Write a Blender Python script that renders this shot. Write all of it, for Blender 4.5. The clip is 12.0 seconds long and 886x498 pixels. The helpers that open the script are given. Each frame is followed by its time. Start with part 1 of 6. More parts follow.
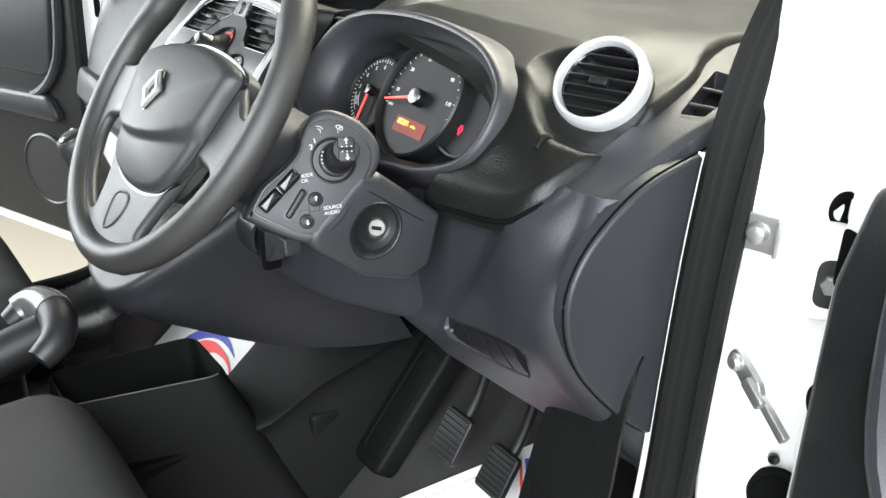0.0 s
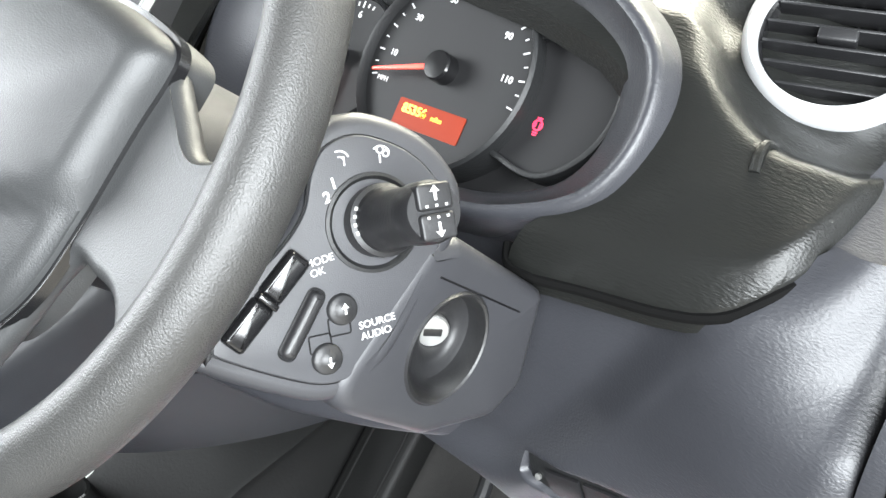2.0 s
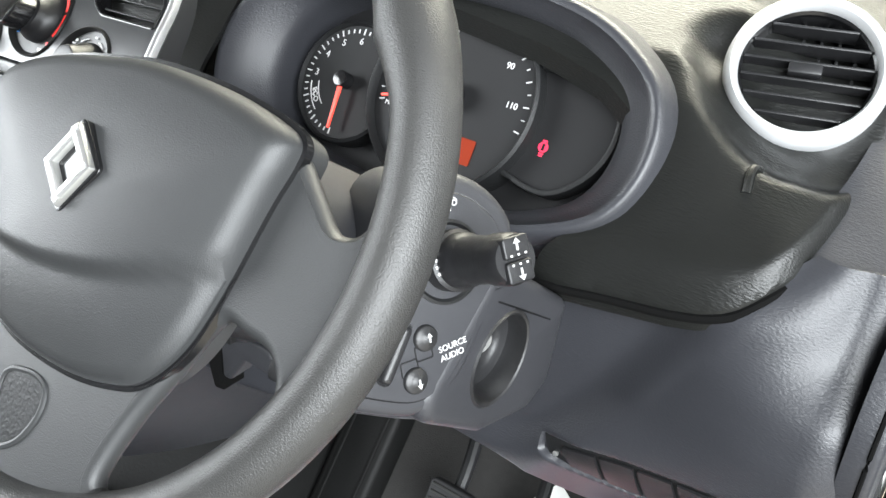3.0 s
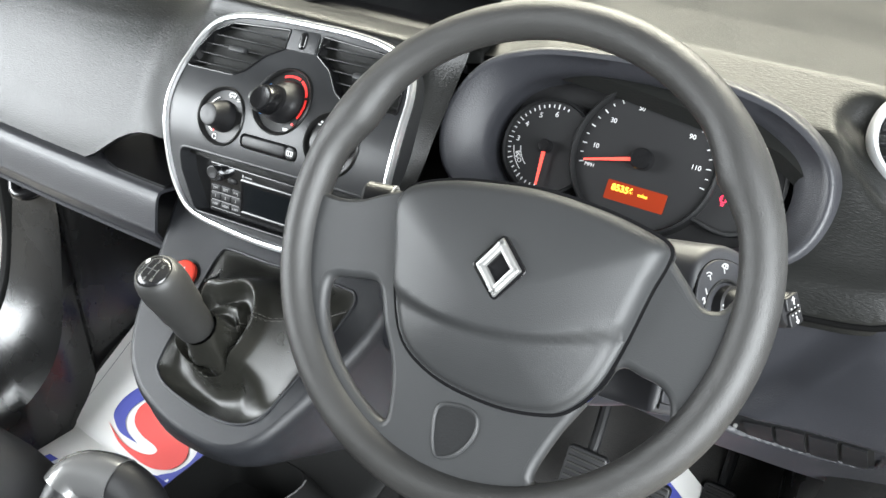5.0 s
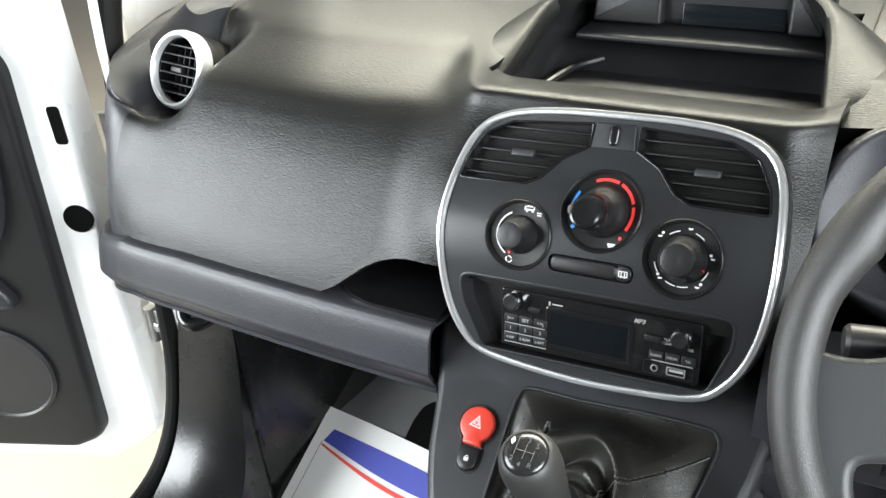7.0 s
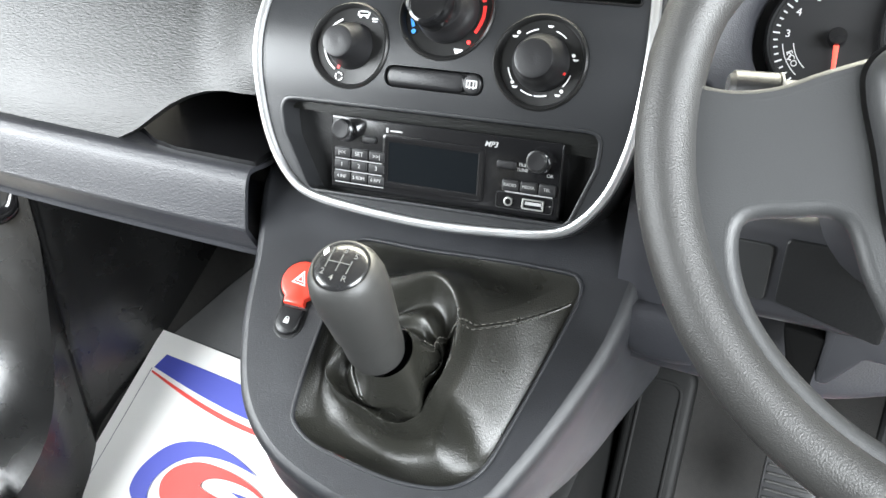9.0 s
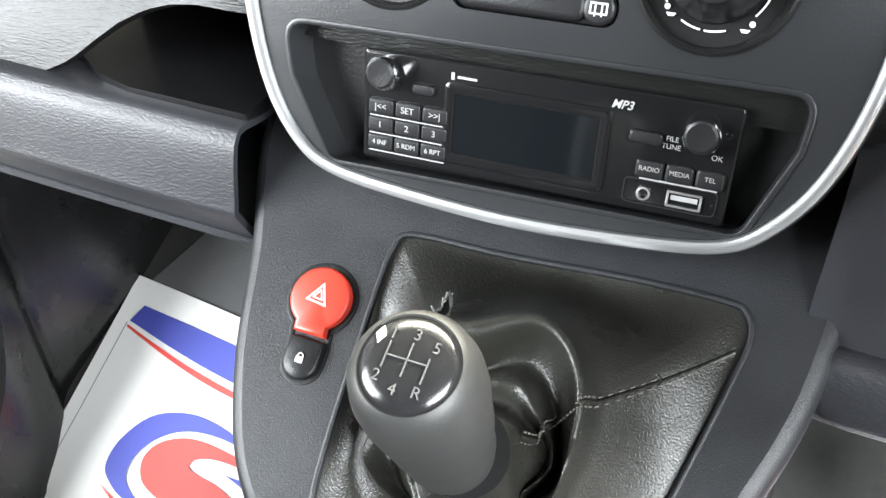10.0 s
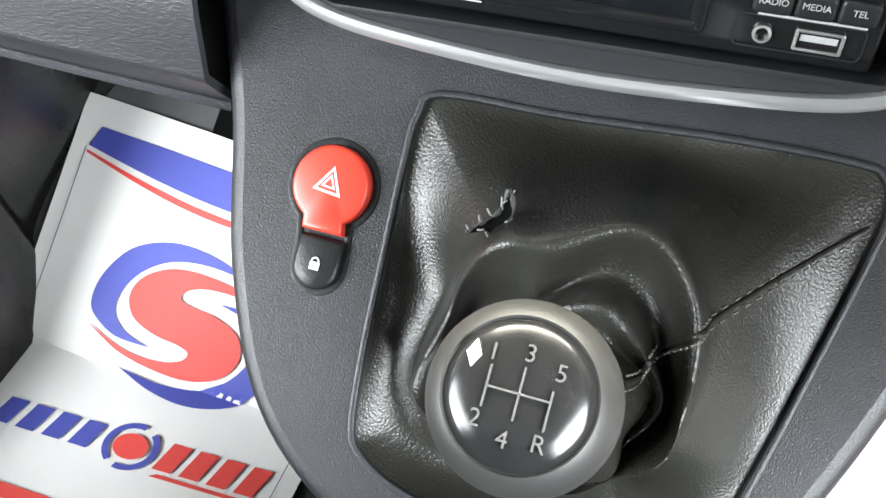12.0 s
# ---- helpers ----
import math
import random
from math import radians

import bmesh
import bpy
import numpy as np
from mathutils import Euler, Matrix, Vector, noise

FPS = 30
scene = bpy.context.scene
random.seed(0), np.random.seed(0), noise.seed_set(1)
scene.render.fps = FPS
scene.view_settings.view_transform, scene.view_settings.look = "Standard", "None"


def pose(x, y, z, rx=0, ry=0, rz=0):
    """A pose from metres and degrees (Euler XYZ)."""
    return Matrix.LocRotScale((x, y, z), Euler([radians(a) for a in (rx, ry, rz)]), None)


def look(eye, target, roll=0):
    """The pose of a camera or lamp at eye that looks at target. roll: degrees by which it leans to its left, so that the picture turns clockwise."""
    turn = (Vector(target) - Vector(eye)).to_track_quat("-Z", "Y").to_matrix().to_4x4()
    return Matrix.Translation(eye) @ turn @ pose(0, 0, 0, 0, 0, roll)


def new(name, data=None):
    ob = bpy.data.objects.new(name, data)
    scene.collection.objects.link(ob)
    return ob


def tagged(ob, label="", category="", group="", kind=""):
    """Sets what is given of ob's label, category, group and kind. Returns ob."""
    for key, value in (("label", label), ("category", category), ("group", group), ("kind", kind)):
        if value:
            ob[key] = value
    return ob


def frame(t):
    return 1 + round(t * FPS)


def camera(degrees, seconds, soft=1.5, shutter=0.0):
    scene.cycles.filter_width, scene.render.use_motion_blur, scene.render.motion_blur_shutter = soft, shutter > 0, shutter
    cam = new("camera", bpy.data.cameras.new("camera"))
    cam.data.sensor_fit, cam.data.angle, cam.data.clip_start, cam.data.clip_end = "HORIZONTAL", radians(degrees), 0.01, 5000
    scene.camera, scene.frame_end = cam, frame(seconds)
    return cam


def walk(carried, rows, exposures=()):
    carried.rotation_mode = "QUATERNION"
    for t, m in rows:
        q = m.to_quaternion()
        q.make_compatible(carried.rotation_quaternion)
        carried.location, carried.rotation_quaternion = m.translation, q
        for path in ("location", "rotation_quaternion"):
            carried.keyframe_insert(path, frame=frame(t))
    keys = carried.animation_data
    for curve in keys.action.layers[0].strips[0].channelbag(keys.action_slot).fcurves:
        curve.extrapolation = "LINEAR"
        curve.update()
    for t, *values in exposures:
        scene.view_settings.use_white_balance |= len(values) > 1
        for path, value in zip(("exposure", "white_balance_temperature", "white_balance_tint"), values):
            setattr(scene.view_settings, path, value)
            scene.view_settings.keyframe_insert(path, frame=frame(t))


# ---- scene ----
cam = camera(52.5, 12.0)
PATH = [
    (0, (1.207, -0.473, 0.944), (-0.268, 0.609, 0.135), 1.6),
    (0.5, (1.051, -0.441, 0.902), (-0.272, 0.827, 0.099), 4.1),
    (1, (0.886, -0.36, 0.877), (-0.38, 0.959, 0.065), 3.5),
    (1.5, (0.804, -0.316, 0.837), (-0.423, 0.989, -0.054), 3.2),
    (2, (0.756, -0.327, 0.846), (-0.426, 1.005, -0.062), 3.4),
    (2.5, (0.727, -0.361, 0.864), (-0.319, 1.054, -0.085), 4.0),
    (2.7, (0.724, -0.38, 0.881), (-0.285, 1.053, -0.082), 3.2),
    (4.3, (0.694, -0.562, 1.013), (-0.242, 0.865, -0.029), 5.2),
    (4.5, (0.663, -0.592, 1.026), (-0.264, 0.845, -0.01), 3.9),
    (5, (0.597, -0.654, 1.062), (-0.269, 0.798, -0.007), 2.0),
    (5.2, (0.569, -0.667, 1.082), (-0.289, 0.785, 0.007), 0.2),
    (5.5, (0.493, -0.666, 1.107), (-0.369, 0.787, 0.035), -2.9),
    (6, (0.324, -0.667, 1.115), (-0.561, 0.777, 0.051), -5.4),
    (6.5, (0.246, -0.657, 1.092), (-0.687, 0.789, 0.072), -6.3),
    (6.7, (0.237, -0.654, 1.083), (-0.697, 0.795, 0.069), -5.8),
    (8.3, (0.234, -0.594, 0.918), (-0.41, 0.995, -0.111), -0.9),
    (8.5, (0.239, -0.594, 0.903), (-0.406, 0.995, -0.126), -0.5),
    (9, (0.247, -0.587, 0.873), (-0.42, 0.991, -0.16), -0.1),
    (9.2, (0.235, -0.55, 0.882), (-0.401, 0.959, -0.266), -0.1),
    (9.5, (0.18, -0.509, 0.815), (-0.414, 0.954, -0.412), 0.5),
    (9.7, (0.137, -0.444, 0.824), (-0.445, 0.975, -0.459), -0.1),
    (10, (0.108, -0.388, 0.807), (-0.482, 1.053, -0.448), 0.6),
    (10.2, (0.082, -0.352, 0.8), (-0.474, 0.967, -0.596), -0.6),
    (10.5, (0.058, -0.333, 0.783), (-0.482, 0.918, -0.682), -0.5),
    (11, (0.031, -0.289, 0.772), (-0.445, 0.799, -0.836), -2.7),
    (11.5, (0.02, -0.265, 0.768), (-0.409, 0.772, -0.887), -4.1),
    (12, (0.036, -0.292, 0.778), (-0.349, 0.785, -0.862), -2.1),
]
# the clip's camera sets its own exposure
LIGHT = [(0.0, -0.35), (0.5, -0.5), (1.0, -0.2), (1.5, 0.62), (2.0, 0.72), (2.5, 0.5), (4.5, -0.05), (5.0, 0.2), (5.5, 0.3), (6.0, 0.05), (6.5, -0.02), (8.5, 0.55), (9.0, 0.78), (9.5, 0.9), (10.5, 0.8), (12.0, 0.75)]
walk(cam, [(t, look(eye, target, roll)) for t, eye, target, roll in PATH], LIGHT)

# ---- world and light ----
world = bpy.data.worlds.new("hall")
scene.world = world
world.use_nodes = True
wn = world.node_tree.nodes
wn["Background"].inputs[0].default_value = (0.92, 0.97, 1.0, 1)
wn["Background"].inputs[1].default_value = 0.28


def lamp(name, size_x, size_y, watts, colour, m):
    d = bpy.data.lights.new(name, "AREA")
    d.shape, d.size, d.size_y, d.energy, d.color = "RECTANGLE", size_x, size_y, watts, colour
    ob = new(name, d)
    ob.matrix_world = m
    return ob


# strip light of the hall over the bonnet; lamps added beside both open doors, source unseen
lamp("hall_light", 4.6, 0.8, 430, (1.0, 0.96, 0.80), look((-0.3, 2.3, 3.0), (-0.1, 0.1, 0.7)))
lamp("hall_light", 2.2, 1.5, 245, (0.92, 0.97, 1.0), look((-2.3, -1.8, 1.25), (-0.2, 0.0, 0.45)))
lamp("hall_light", 2.2, 2.0, 375, (0.92, 0.97, 1.0), look((2.3, -1.6, 1.55), (0.4, 0.0, 0.4)))


# ---- materials ----
def material(name, colour, rough=0.5, metal=0.0, grain=0.0, scale=400.0, wear=0.15, wear_scale=14.0, coat=0.0, spec=0.5, emit=None, power=0.0, stretch=None):
    m = bpy.data.materials.new(name)
    m.use_nodes = True
    nt = m.node_tree
    b = nt.nodes["Principled BSDF"]
    b.inputs["Base Color"].default_value = (*colour, 1)
    b.inputs["Roughness"].default_value = rough
    b.inputs["Metallic"].default_value = metal
    b.inputs["Coat Weight"].default_value = coat
    b.inputs["Coat Roughness"].default_value = 0.08
    b.inputs["Specular IOR Level"].default_value = spec
    if emit:
        b.inputs["Emission Color"].default_value = (*emit, 1)
        b.inputs["Emission Strength"].default_value = power
    co = nt.nodes.new("ShaderNodeTexCoord")
    src = co.outputs["Object"]
    if stretch:
        mp = nt.nodes.new("ShaderNodeMapping")
        mp.inputs["Scale"].default_value = stretch
        nt.links.new(src, mp.inputs[0])
        src = mp.outputs[0]
    if wear:
        n1 = nt.nodes.new("ShaderNodeTexNoise")
        n1.inputs["Scale"].default_value = wear_scale
        n1.inputs["Detail"].default_value = 5
        nt.links.new(co.outputs["Object"], n1.inputs["Vector"])
        mx = nt.nodes.new("ShaderNodeMix")
        mx.data_type = "RGBA"
        mx.inputs[6].default_value = (*[c * (1 - wear) for c in colour], 1)
        mx.inputs[7].default_value = (*[min(1, c * (1 + wear)) for c in colour], 1)
        nt.links.new(n1.outputs[0], mx.inputs[0])
        nt.links.new(mx.outputs[2], b.inputs["Base Color"])
        mr = nt.nodes.new("ShaderNodeMapRange")
        mr.inputs[3].default_value = max(0.02, rough - 0.07)
        mr.inputs[4].default_value = min(1, rough + 0.07)
        nt.links.new(n1.outputs[0], mr.inputs[0])
        nt.links.new(mr.outputs[0], b.inputs["Roughness"])
    if grain:
        n2 = nt.nodes.new("ShaderNodeTexNoise")
        n2.inputs["Scale"].default_value = scale
        n2.inputs["Detail"].default_value = 3
        nt.links.new(src, n2.inputs["Vector"])
        bp = nt.nodes.new("ShaderNodeBump")
        bp.inputs["Strength"].default_value = grain
        bp.inputs["Distance"].default_value = 0.001
        nt.links.new(n2.outputs[0], bp.inputs["Height"])
        nt.links.new(bp.outputs[0], b.inputs["Normal"])
    return m


PAD = material("dash_pad", (0.0066, 0.0069, 0.0065), 0.33, grain=0.40, scale=850, stretch=(0.24, 1, 1), wear=0.12, spec=0.25)
TRIM = material("dash_trim_grey", (0.0216, 0.0223, 0.0259), 0.40, grain=0.35, scale=900, stretch=(0.4, 1, 1), wear=0.1, spec=0.38)
DARK = material("dark_plastic", (0.0084, 0.0087, 0.0091), 0.46, grain=0.3, scale=500, spec=0.30)
FLOORBLACK = material("black_liner", (0.0064, 0.0064, 0.0064), 0.27, grain=0.2, scale=220, spec=0.55)
PANEL = material("control_panel_grey", (0.0137, 0.0143, 0.0156), 0.34, grain=0.10, scale=800, wear=0.06, spec=0.40)
GLOSS = material("gloss_black", (0.006, 0.006, 0.0065), 0.16, wear=0.05)
KNOB = material("knob_black", (0.0088, 0.0088, 0.0096), 0.40, grain=0.15, scale=900, spec=0.35)
COLUMN = material("column_grey", (0.0222, 0.0226, 0.0255), 0.44, grain=0.16, scale=1800, wear=0.06, spec=0.38)
WHEEL = material("wheel_leatherette", (0.0225, 0.0222, 0.0215), 0.42, grain=0.36, scale=1300, wear=0.25, wear_scale=20, spec=0.42)
HUB = material("wheel_hub_grey", (0.0209, 0.0216, 0.0223), 0.46, grain=0.22, scale=1500, wear=0.08, spec=0.40)
SILVER = material("satin_silver", (0.76, 0.77, 0.78), 0.30, metal=0.6, wear=0)
CAP = material("knob_cap_black", (0.012, 0.012, 0.0125), 0.20, wear=0.1, wear_scale=200, spec=0.45)
THREAD = material("grey_thread", (0.075, 0.072, 0.064), 0.8, wear=0.2, wear_scale=300)
FRAY = material("frayed_lining", (0.15, 0.15, 0.14), 0.9, wear=0.2, wear_scale=300)
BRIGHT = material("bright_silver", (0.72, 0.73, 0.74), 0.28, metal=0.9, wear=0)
CHROME = material("chrome", (0.72, 0.73, 0.75), 0.14, metal=1.0, wear=0.04)
STEEL = material("zinc_steel", (0.42, 0.42, 0.41), 0.38, metal=0.85, wear=0.2, wear_scale=60)
WHITE = material("white_car_paint", (0.80, 0.80, 0.79), 0.28, coat=0.6, wear=0.03, wear_scale=5)
TUNNEL = material("tunnel_black", (0.0045, 0.0046, 0.0045), 0.62, grain=0.3, scale=300, wear=0.2, spec=0.16)
RUBBER = material("rubber", (0.0096, 0.0096, 0.0104), 0.48, grain=0.2, scale=300)
LEATHER = material("gaiter_leather", (0.0125, 0.0125, 0.0105), 0.29, grain=0.40, scale=900, wear=0.08, wear_scale=40, spec=0.45)
CONSOLE = material("console_plastic", (0.0133, 0.0140, 0.0161), 0.38, grain=0.34, scale=1500, wear=0.25, wear_scale=45, spec=0.38)
KNOBGREY = material("soft_grip_grey", (0.0225, 0.0225, 0.0218), 0.48, grain=0.10, scale=900, wear=0.08, spec=0.35)
FABRIC = material("seat_fabric", (0.016, 0.016, 0.017), 0.9, grain=0.9, scale=900, wear=0.3, wear_scale=80)
TOE = material("toe_felt_grey", (0.10, 0.10, 0.102), 0.85, grain=0.5, scale=500, wear=0.15, wear_scale=30, spec=0.2)
CARPET = material("carpet", (0.024, 0.023, 0.022), 0.95, grain=1.0, scale=700, wear=0.4, wear_scale=120)
PAPER = material("mat_paper", (0.78, 0.77, 0.75), 0.7, grain=0.15, scale=120, wear=0.02, wear_scale=9)
INK_BLUE = material("print_blue", (0.055, 0.07, 0.36), 0.65, wear=0.05)
INK_RED = material("print_red", (0.72, 0.06, 0.05), 0.65, wear=0.05)
INK_LINE = material("print_line", (0.10, 0.10, 0.14), 0.7, wear=0)
MARK = material("white_print", (0.62, 0.62, 0.62), 0.5, wear=0)
MARK_GREY = material("grey_print", (0.26, 0.26, 0.26), 0.5, wear=0)
RED = material("hazard_red", (0.60, 0.045, 0.025), 0.38, wear=0.06)
REDMARK = material("red_print", (0.75, 0.035, 0.03), 0.45, wear=0)
BLUEMARK = material("blue_print", (0.03, 0.22, 0.62), 0.45, wear=0)
DIAL = material("dial_face", (0.0075, 0.0075, 0.0080), 0.55, wear=0.05, spec=0.22)
NEEDLE = material("needle_red", (0.8, 0.06, 0.04), 0.4, emit=(1, 0.06, 0.03), power=0.5, wear=0)
ORANGE = material("display_orange", (0.12, 0.014, 0.004), 0.4, emit=(1, 0.07, 0.012), power=0.09, wear=0, spec=0.1)
DIGIT = material("display_digits", (0.9, 0.5, 0.05), 0.4, emit=(1, 0.50, 0.03), power=1.3, wear=0)
WARN = material("warning_light", (0.6, 0.02, 0.05), 0.4, emit=(1, 0.05, 0.12), power=0.8, wear=0)
SCREEN = material("radio_screen", (0.004, 0.005, 0.006), 0.10, wear=0, spec=0.32)
DIALRING = material("dial_ring_black", (0.008, 0.008, 0.008), 0.36, wear=0.05, spec=0.3)
PINK = material("pink_tag", (0.80, 0.10, 0.16), 0.5, wear=0.03)
YELLOW = material("yellow_tag", (0.85, 0.55, 0.04), 0.5, wear=0.03)
GROUND = material("hall_floor", (0.34, 0.31, 0.265), 0.6, grain=0.3, scale=60, wear=0.12, wear_scale=1.5)
LINER = material("pale_pillar_trim", (0.62, 0.62, 0.58), 0.6, grain=0.2, scale=300, wear=0.05)
EMBOSS = material("embossed_grey", (0.16, 0.16, 0.16), 0.25, metal=0.5, wear=0)
DIAL_PRINT = material("dial_print", (0.42, 0.42, 0.42), 0.5, wear=0)
# for the unseen roof; darkened from pale grey to cut reflections in the dash
HEADLINER = material("darkened_headliner", (0.20, 0.20, 0.19), 0.9, grain=0.3, scale=400, wear=0.08)
# near-black for shade painted into openings and gaps, and for black parts
SHADE_BLACK = material("shade_black", (0.003, 0.003, 0.003), 0.9, wear=0, spec=0.05)
GLASS = bpy.data.materials.new("glass")
GLASS.use_nodes = True
gb = GLASS.node_tree.nodes["Principled BSDF"]
gb.inputs["Transmission Weight"].default_value, gb.inputs["Roughness"].default_value, gb.inputs["IOR"].default_value = 1, 0, 1.1
gb.inputs["Base Color"].default_value = (0.93, 0.97, 0.95, 1)

# ---- mesh helpers ----
ORIGIN = {}


def thing(name, base, label, category, group="", kind=""):
    ob = new(name)
    ob.location = base
    ob.empty_display_size = 0.05
    ORIGIN[ob] = Vector(base)
    return tagged(ob, label, category, group, kind)


def part(name, bm, mat, parent=None, label="", sharp=32):
    bmesh.ops.recalc_face_normals(bm, faces=bm.faces)
    if parent is not None:
        bmesh.ops.translate(bm, verts=bm.verts, vec=-ORIGIN[parent])
    me = bpy.data.meshes.new(name)
    bm.to_mesh(me)
    bm.free()
    me.shade_smooth()
    me.set_sharp_from_angle(angle=radians(sharp))
    me.materials.append(mat)
    ob = new(name, me)
    ob.parent = parent
    ORIGIN[ob] = ORIGIN[parent] if parent is not None else Vector((0, 0, 0))
    return tagged(ob, label)


def axes(o, x, v):
    """A frame from an origin, its x axis and its up axis; the third axis looks out."""
    x, v = Vector(x).normalized(), Vector(v)
    n = x.cross(v).normalized()
    v = n.cross(x)
    m = Matrix((x, v, n)).transposed().to_4x4()
    m.translation = o
    return m


def spline(pts, n, closed=False):
    """n points along a smooth curve through pts."""
    pts = [Vector(p) for p in pts]
    k = len(pts)
    out = []
    total = k if closed else k - 1
    for i in range(n):
        u = i / (n if closed else n - 1) * total
        j = min(int(u), total - 1)
        f = u - j
        g = (lambda q: pts[q % k]) if closed else (lambda q: pts[max(0, min(k - 1, q))])
        a, b, c, d = g(j - 1), g(j), g(j + 1), g(j + 2)
        out.append(0.5 * ((2 * b) + (c - a) * f + (2 * a - 5 * b + 4 * c - d) * f * f + (3 * b - a - 3 * c + d) * f ** 3))
    return out


def rounded(pts, r, seg=5):
    """A polygon with its corners rounded by r (a number, or one for each corner)."""
    out, k = [], len(pts)
    rr = r if isinstance(r, (list, tuple)) else [r] * k
    for i in range(k):
        p, a, b = Vector(pts[i]).to_2d(), Vector(pts[i - 1]).to_2d(), Vector(pts[(i + 1) % k]).to_2d()
        da, db = (a - p), (b - p)
        la, lb = da.length, db.length
        da, db = da / la, db / lb
        ang = max(0.05, math.acos(max(-1, min(1, da.dot(db)))))
        cut = min(rr[i] / math.tan(ang / 2), 0.48 * la, 0.48 * lb)
        if cut < 1e-6:
            out.append(p)
            continue
        p0, p1 = p + da * cut, p + db * cut
        for j in range(seg + 1):
            f = j / seg
            out.append(p0 * (1 - f) ** 2 + p * 2 * f * (1 - f) + p1 * f * f)
    return out


def area2(o):
    return sum(o[i - 1][0] * o[i][1] - o[i][0] * o[i - 1][1] for i in range(len(o))) / 2


def inset(o, d):
    """The outline moved inwards by d."""
    o = [Vector(p).to_2d() for p in o]
    s = 1 if area2(o) > 0 else -1
    out, k = [], len(o)
    for i in range(k):
        e1, e2 = (o[i] - o[i - 1]), (o[(i + 1) % k] - o[i])
        n1 = Vector((-e1.y, e1.x)).normalized() if e1.length > 1e-9 else Vector((0, 0))
        n2 = Vector((-e2.y, e2.x)).normalized() if e2.length > 1e-9 else n1
        n = n1 + n2
        n = n.normalized() if n.length > 1e-6 else n1
        c = max(0.5, n.dot(n2))
        out.append(o[i] + n * (s * d / c))
    return out


def ring_verts(bm, o, m, d):
    return [bm.verts.new(m @ Vector((p[0], p[1], d))) for p in o]


def bridge(bm, a, b, closed=True):
    k = len(a)
    for i in range(k if closed else k - 1):
        j = (i + 1) % k
        try:
            bm.faces.new((a[i], a[j], b[j], b[i]))
        except ValueError:
            pass


def prism(o, m, d0, d1, bevel=0.0, bm=None, dome=0.0, back=True, steps=3):
    """A plate with outline o between heights d0 and d1 of the frame m, its front edge rounded."""
    bm = bm or bmesh.new()
    rows = [ring_verts(bm, o, m, d0)]
    if bevel:
        for i in range(steps + 1):
            a = i / steps * math.pi / 2
            rows.append(ring_verts(bm, inset(o, bevel * (1 - math.cos(a))), m, d1 - bevel * (1 - math.sin(a))))
    else:
        rows.append(ring_verts(bm, o, m, d1))
    for a, b in zip(rows, rows[1:]):
        bridge(bm, a, b)
    last = rows[-1]
    if dome:
        c = sum((Vector(p).to_2d() for p in o), Vector((0, 0))) / len(o)
        inner = inset(o, bevel)
        for f in (0.75, 0.5, 0.25):
            nxt = [bm.verts.new(m @ Vector((*(c + (Vector(p) - c) * f), d1 + dome * (1 - f * f)))) for p in inner]
            bridge(bm, last, nxt)
            last = nxt
    bm.faces.new(last)
    if back:
        bm.faces.new(rows[0])
    return bm


def band(o, width, m, d0, d1, bevel=0.0, bm=None):
    """A frame that follows the outline o inwards by width."""
    bm = bm or bmesh.new()
    b = bevel
    prof = [(0, d0), (0, d1 - b), (b * 0.3, d1 - b * 0.3), (b, d1), (width - b, d1), (width - b * 0.3, d1 - b * 0.3), (width, d1 - b), (width, d0)]
    rows = [ring_verts(bm, inset(o, w), m, d) for w, d in prof]
    for a, c in zip(rows, rows[1:] + rows[:1]):
        bridge(bm, a, c)
    return bm


def loft(rows, close_u=False, close_v=False, bm=None, thick=0.0):
    bm = bm or bmesh.new()
    vs = [[bm.verts.new(p) for p in r] for r in rows]
    for a, b in zip(vs, vs[1:] + (vs[:1] if close_u else [])):
        bridge(bm, a, b, close_v)
    if thick:
        bmesh.ops.recalc_face_normals(bm, faces=bm.faces)
        bmesh.ops.solidify(bm, geom=bm.faces[:], thickness=thick)
    return bm


def lathe(prof, m, seg=48, bm=None, cap=True):
    """A turned body: prof is rows of radius and height along the third axis of m."""
    bm = bm or bmesh.new()
    rows = []
    for r, d in prof:
        rows.append([bm.verts.new(m @ Vector((r * math.cos(2 * math.pi * i / seg), r * math.sin(2 * math.pi * i / seg), d))) for i in range(seg)])
    for a, b in zip(rows, rows[1:]):
        bridge(bm, a, b)
    if cap:
        bm.faces.new(rows[-1])
        bm.faces.new(rows[0])
    return bm


def sweep(path, radius, seg=16, closed=False, bm=None, flat=1.0, up=(0, 0, 1)):
    """A tube along path; radius is a number or a function of the way along it."""
    bm = bm or bmesh.new()
    path = [Vector(p) for p in path]
    k = len(path)
    rows = []
    up = Vector(up)
    for i, p in enumerate(path):
        a = path[i - 1] if (i or closed) else p
        b = path[(i + 1) % k] if (i < k - 1 or closed) else p
        t = (b - a).normalized()
        u = t.cross(up)
        u = u.normalized() if u.length > 1e-4 else t.orthogonal().normalized()
        v = u.cross(t)
        r = radius(i / max(1, k - 1)) if callable(radius) else radius
        rows.append([bm.verts.new(p + r * (math.cos(2 * math.pi * j / seg) * u + flat * math.sin(2 * math.pi * j / seg) * v)) for j in range(seg)])
    for a, b in zip(rows, rows[1:] + (rows[:1] if closed else [])):
        bridge(bm, a, b)
    if not closed:
        bm.faces.new(rows[0])
        bm.faces.new(rows[-1])
    return bm


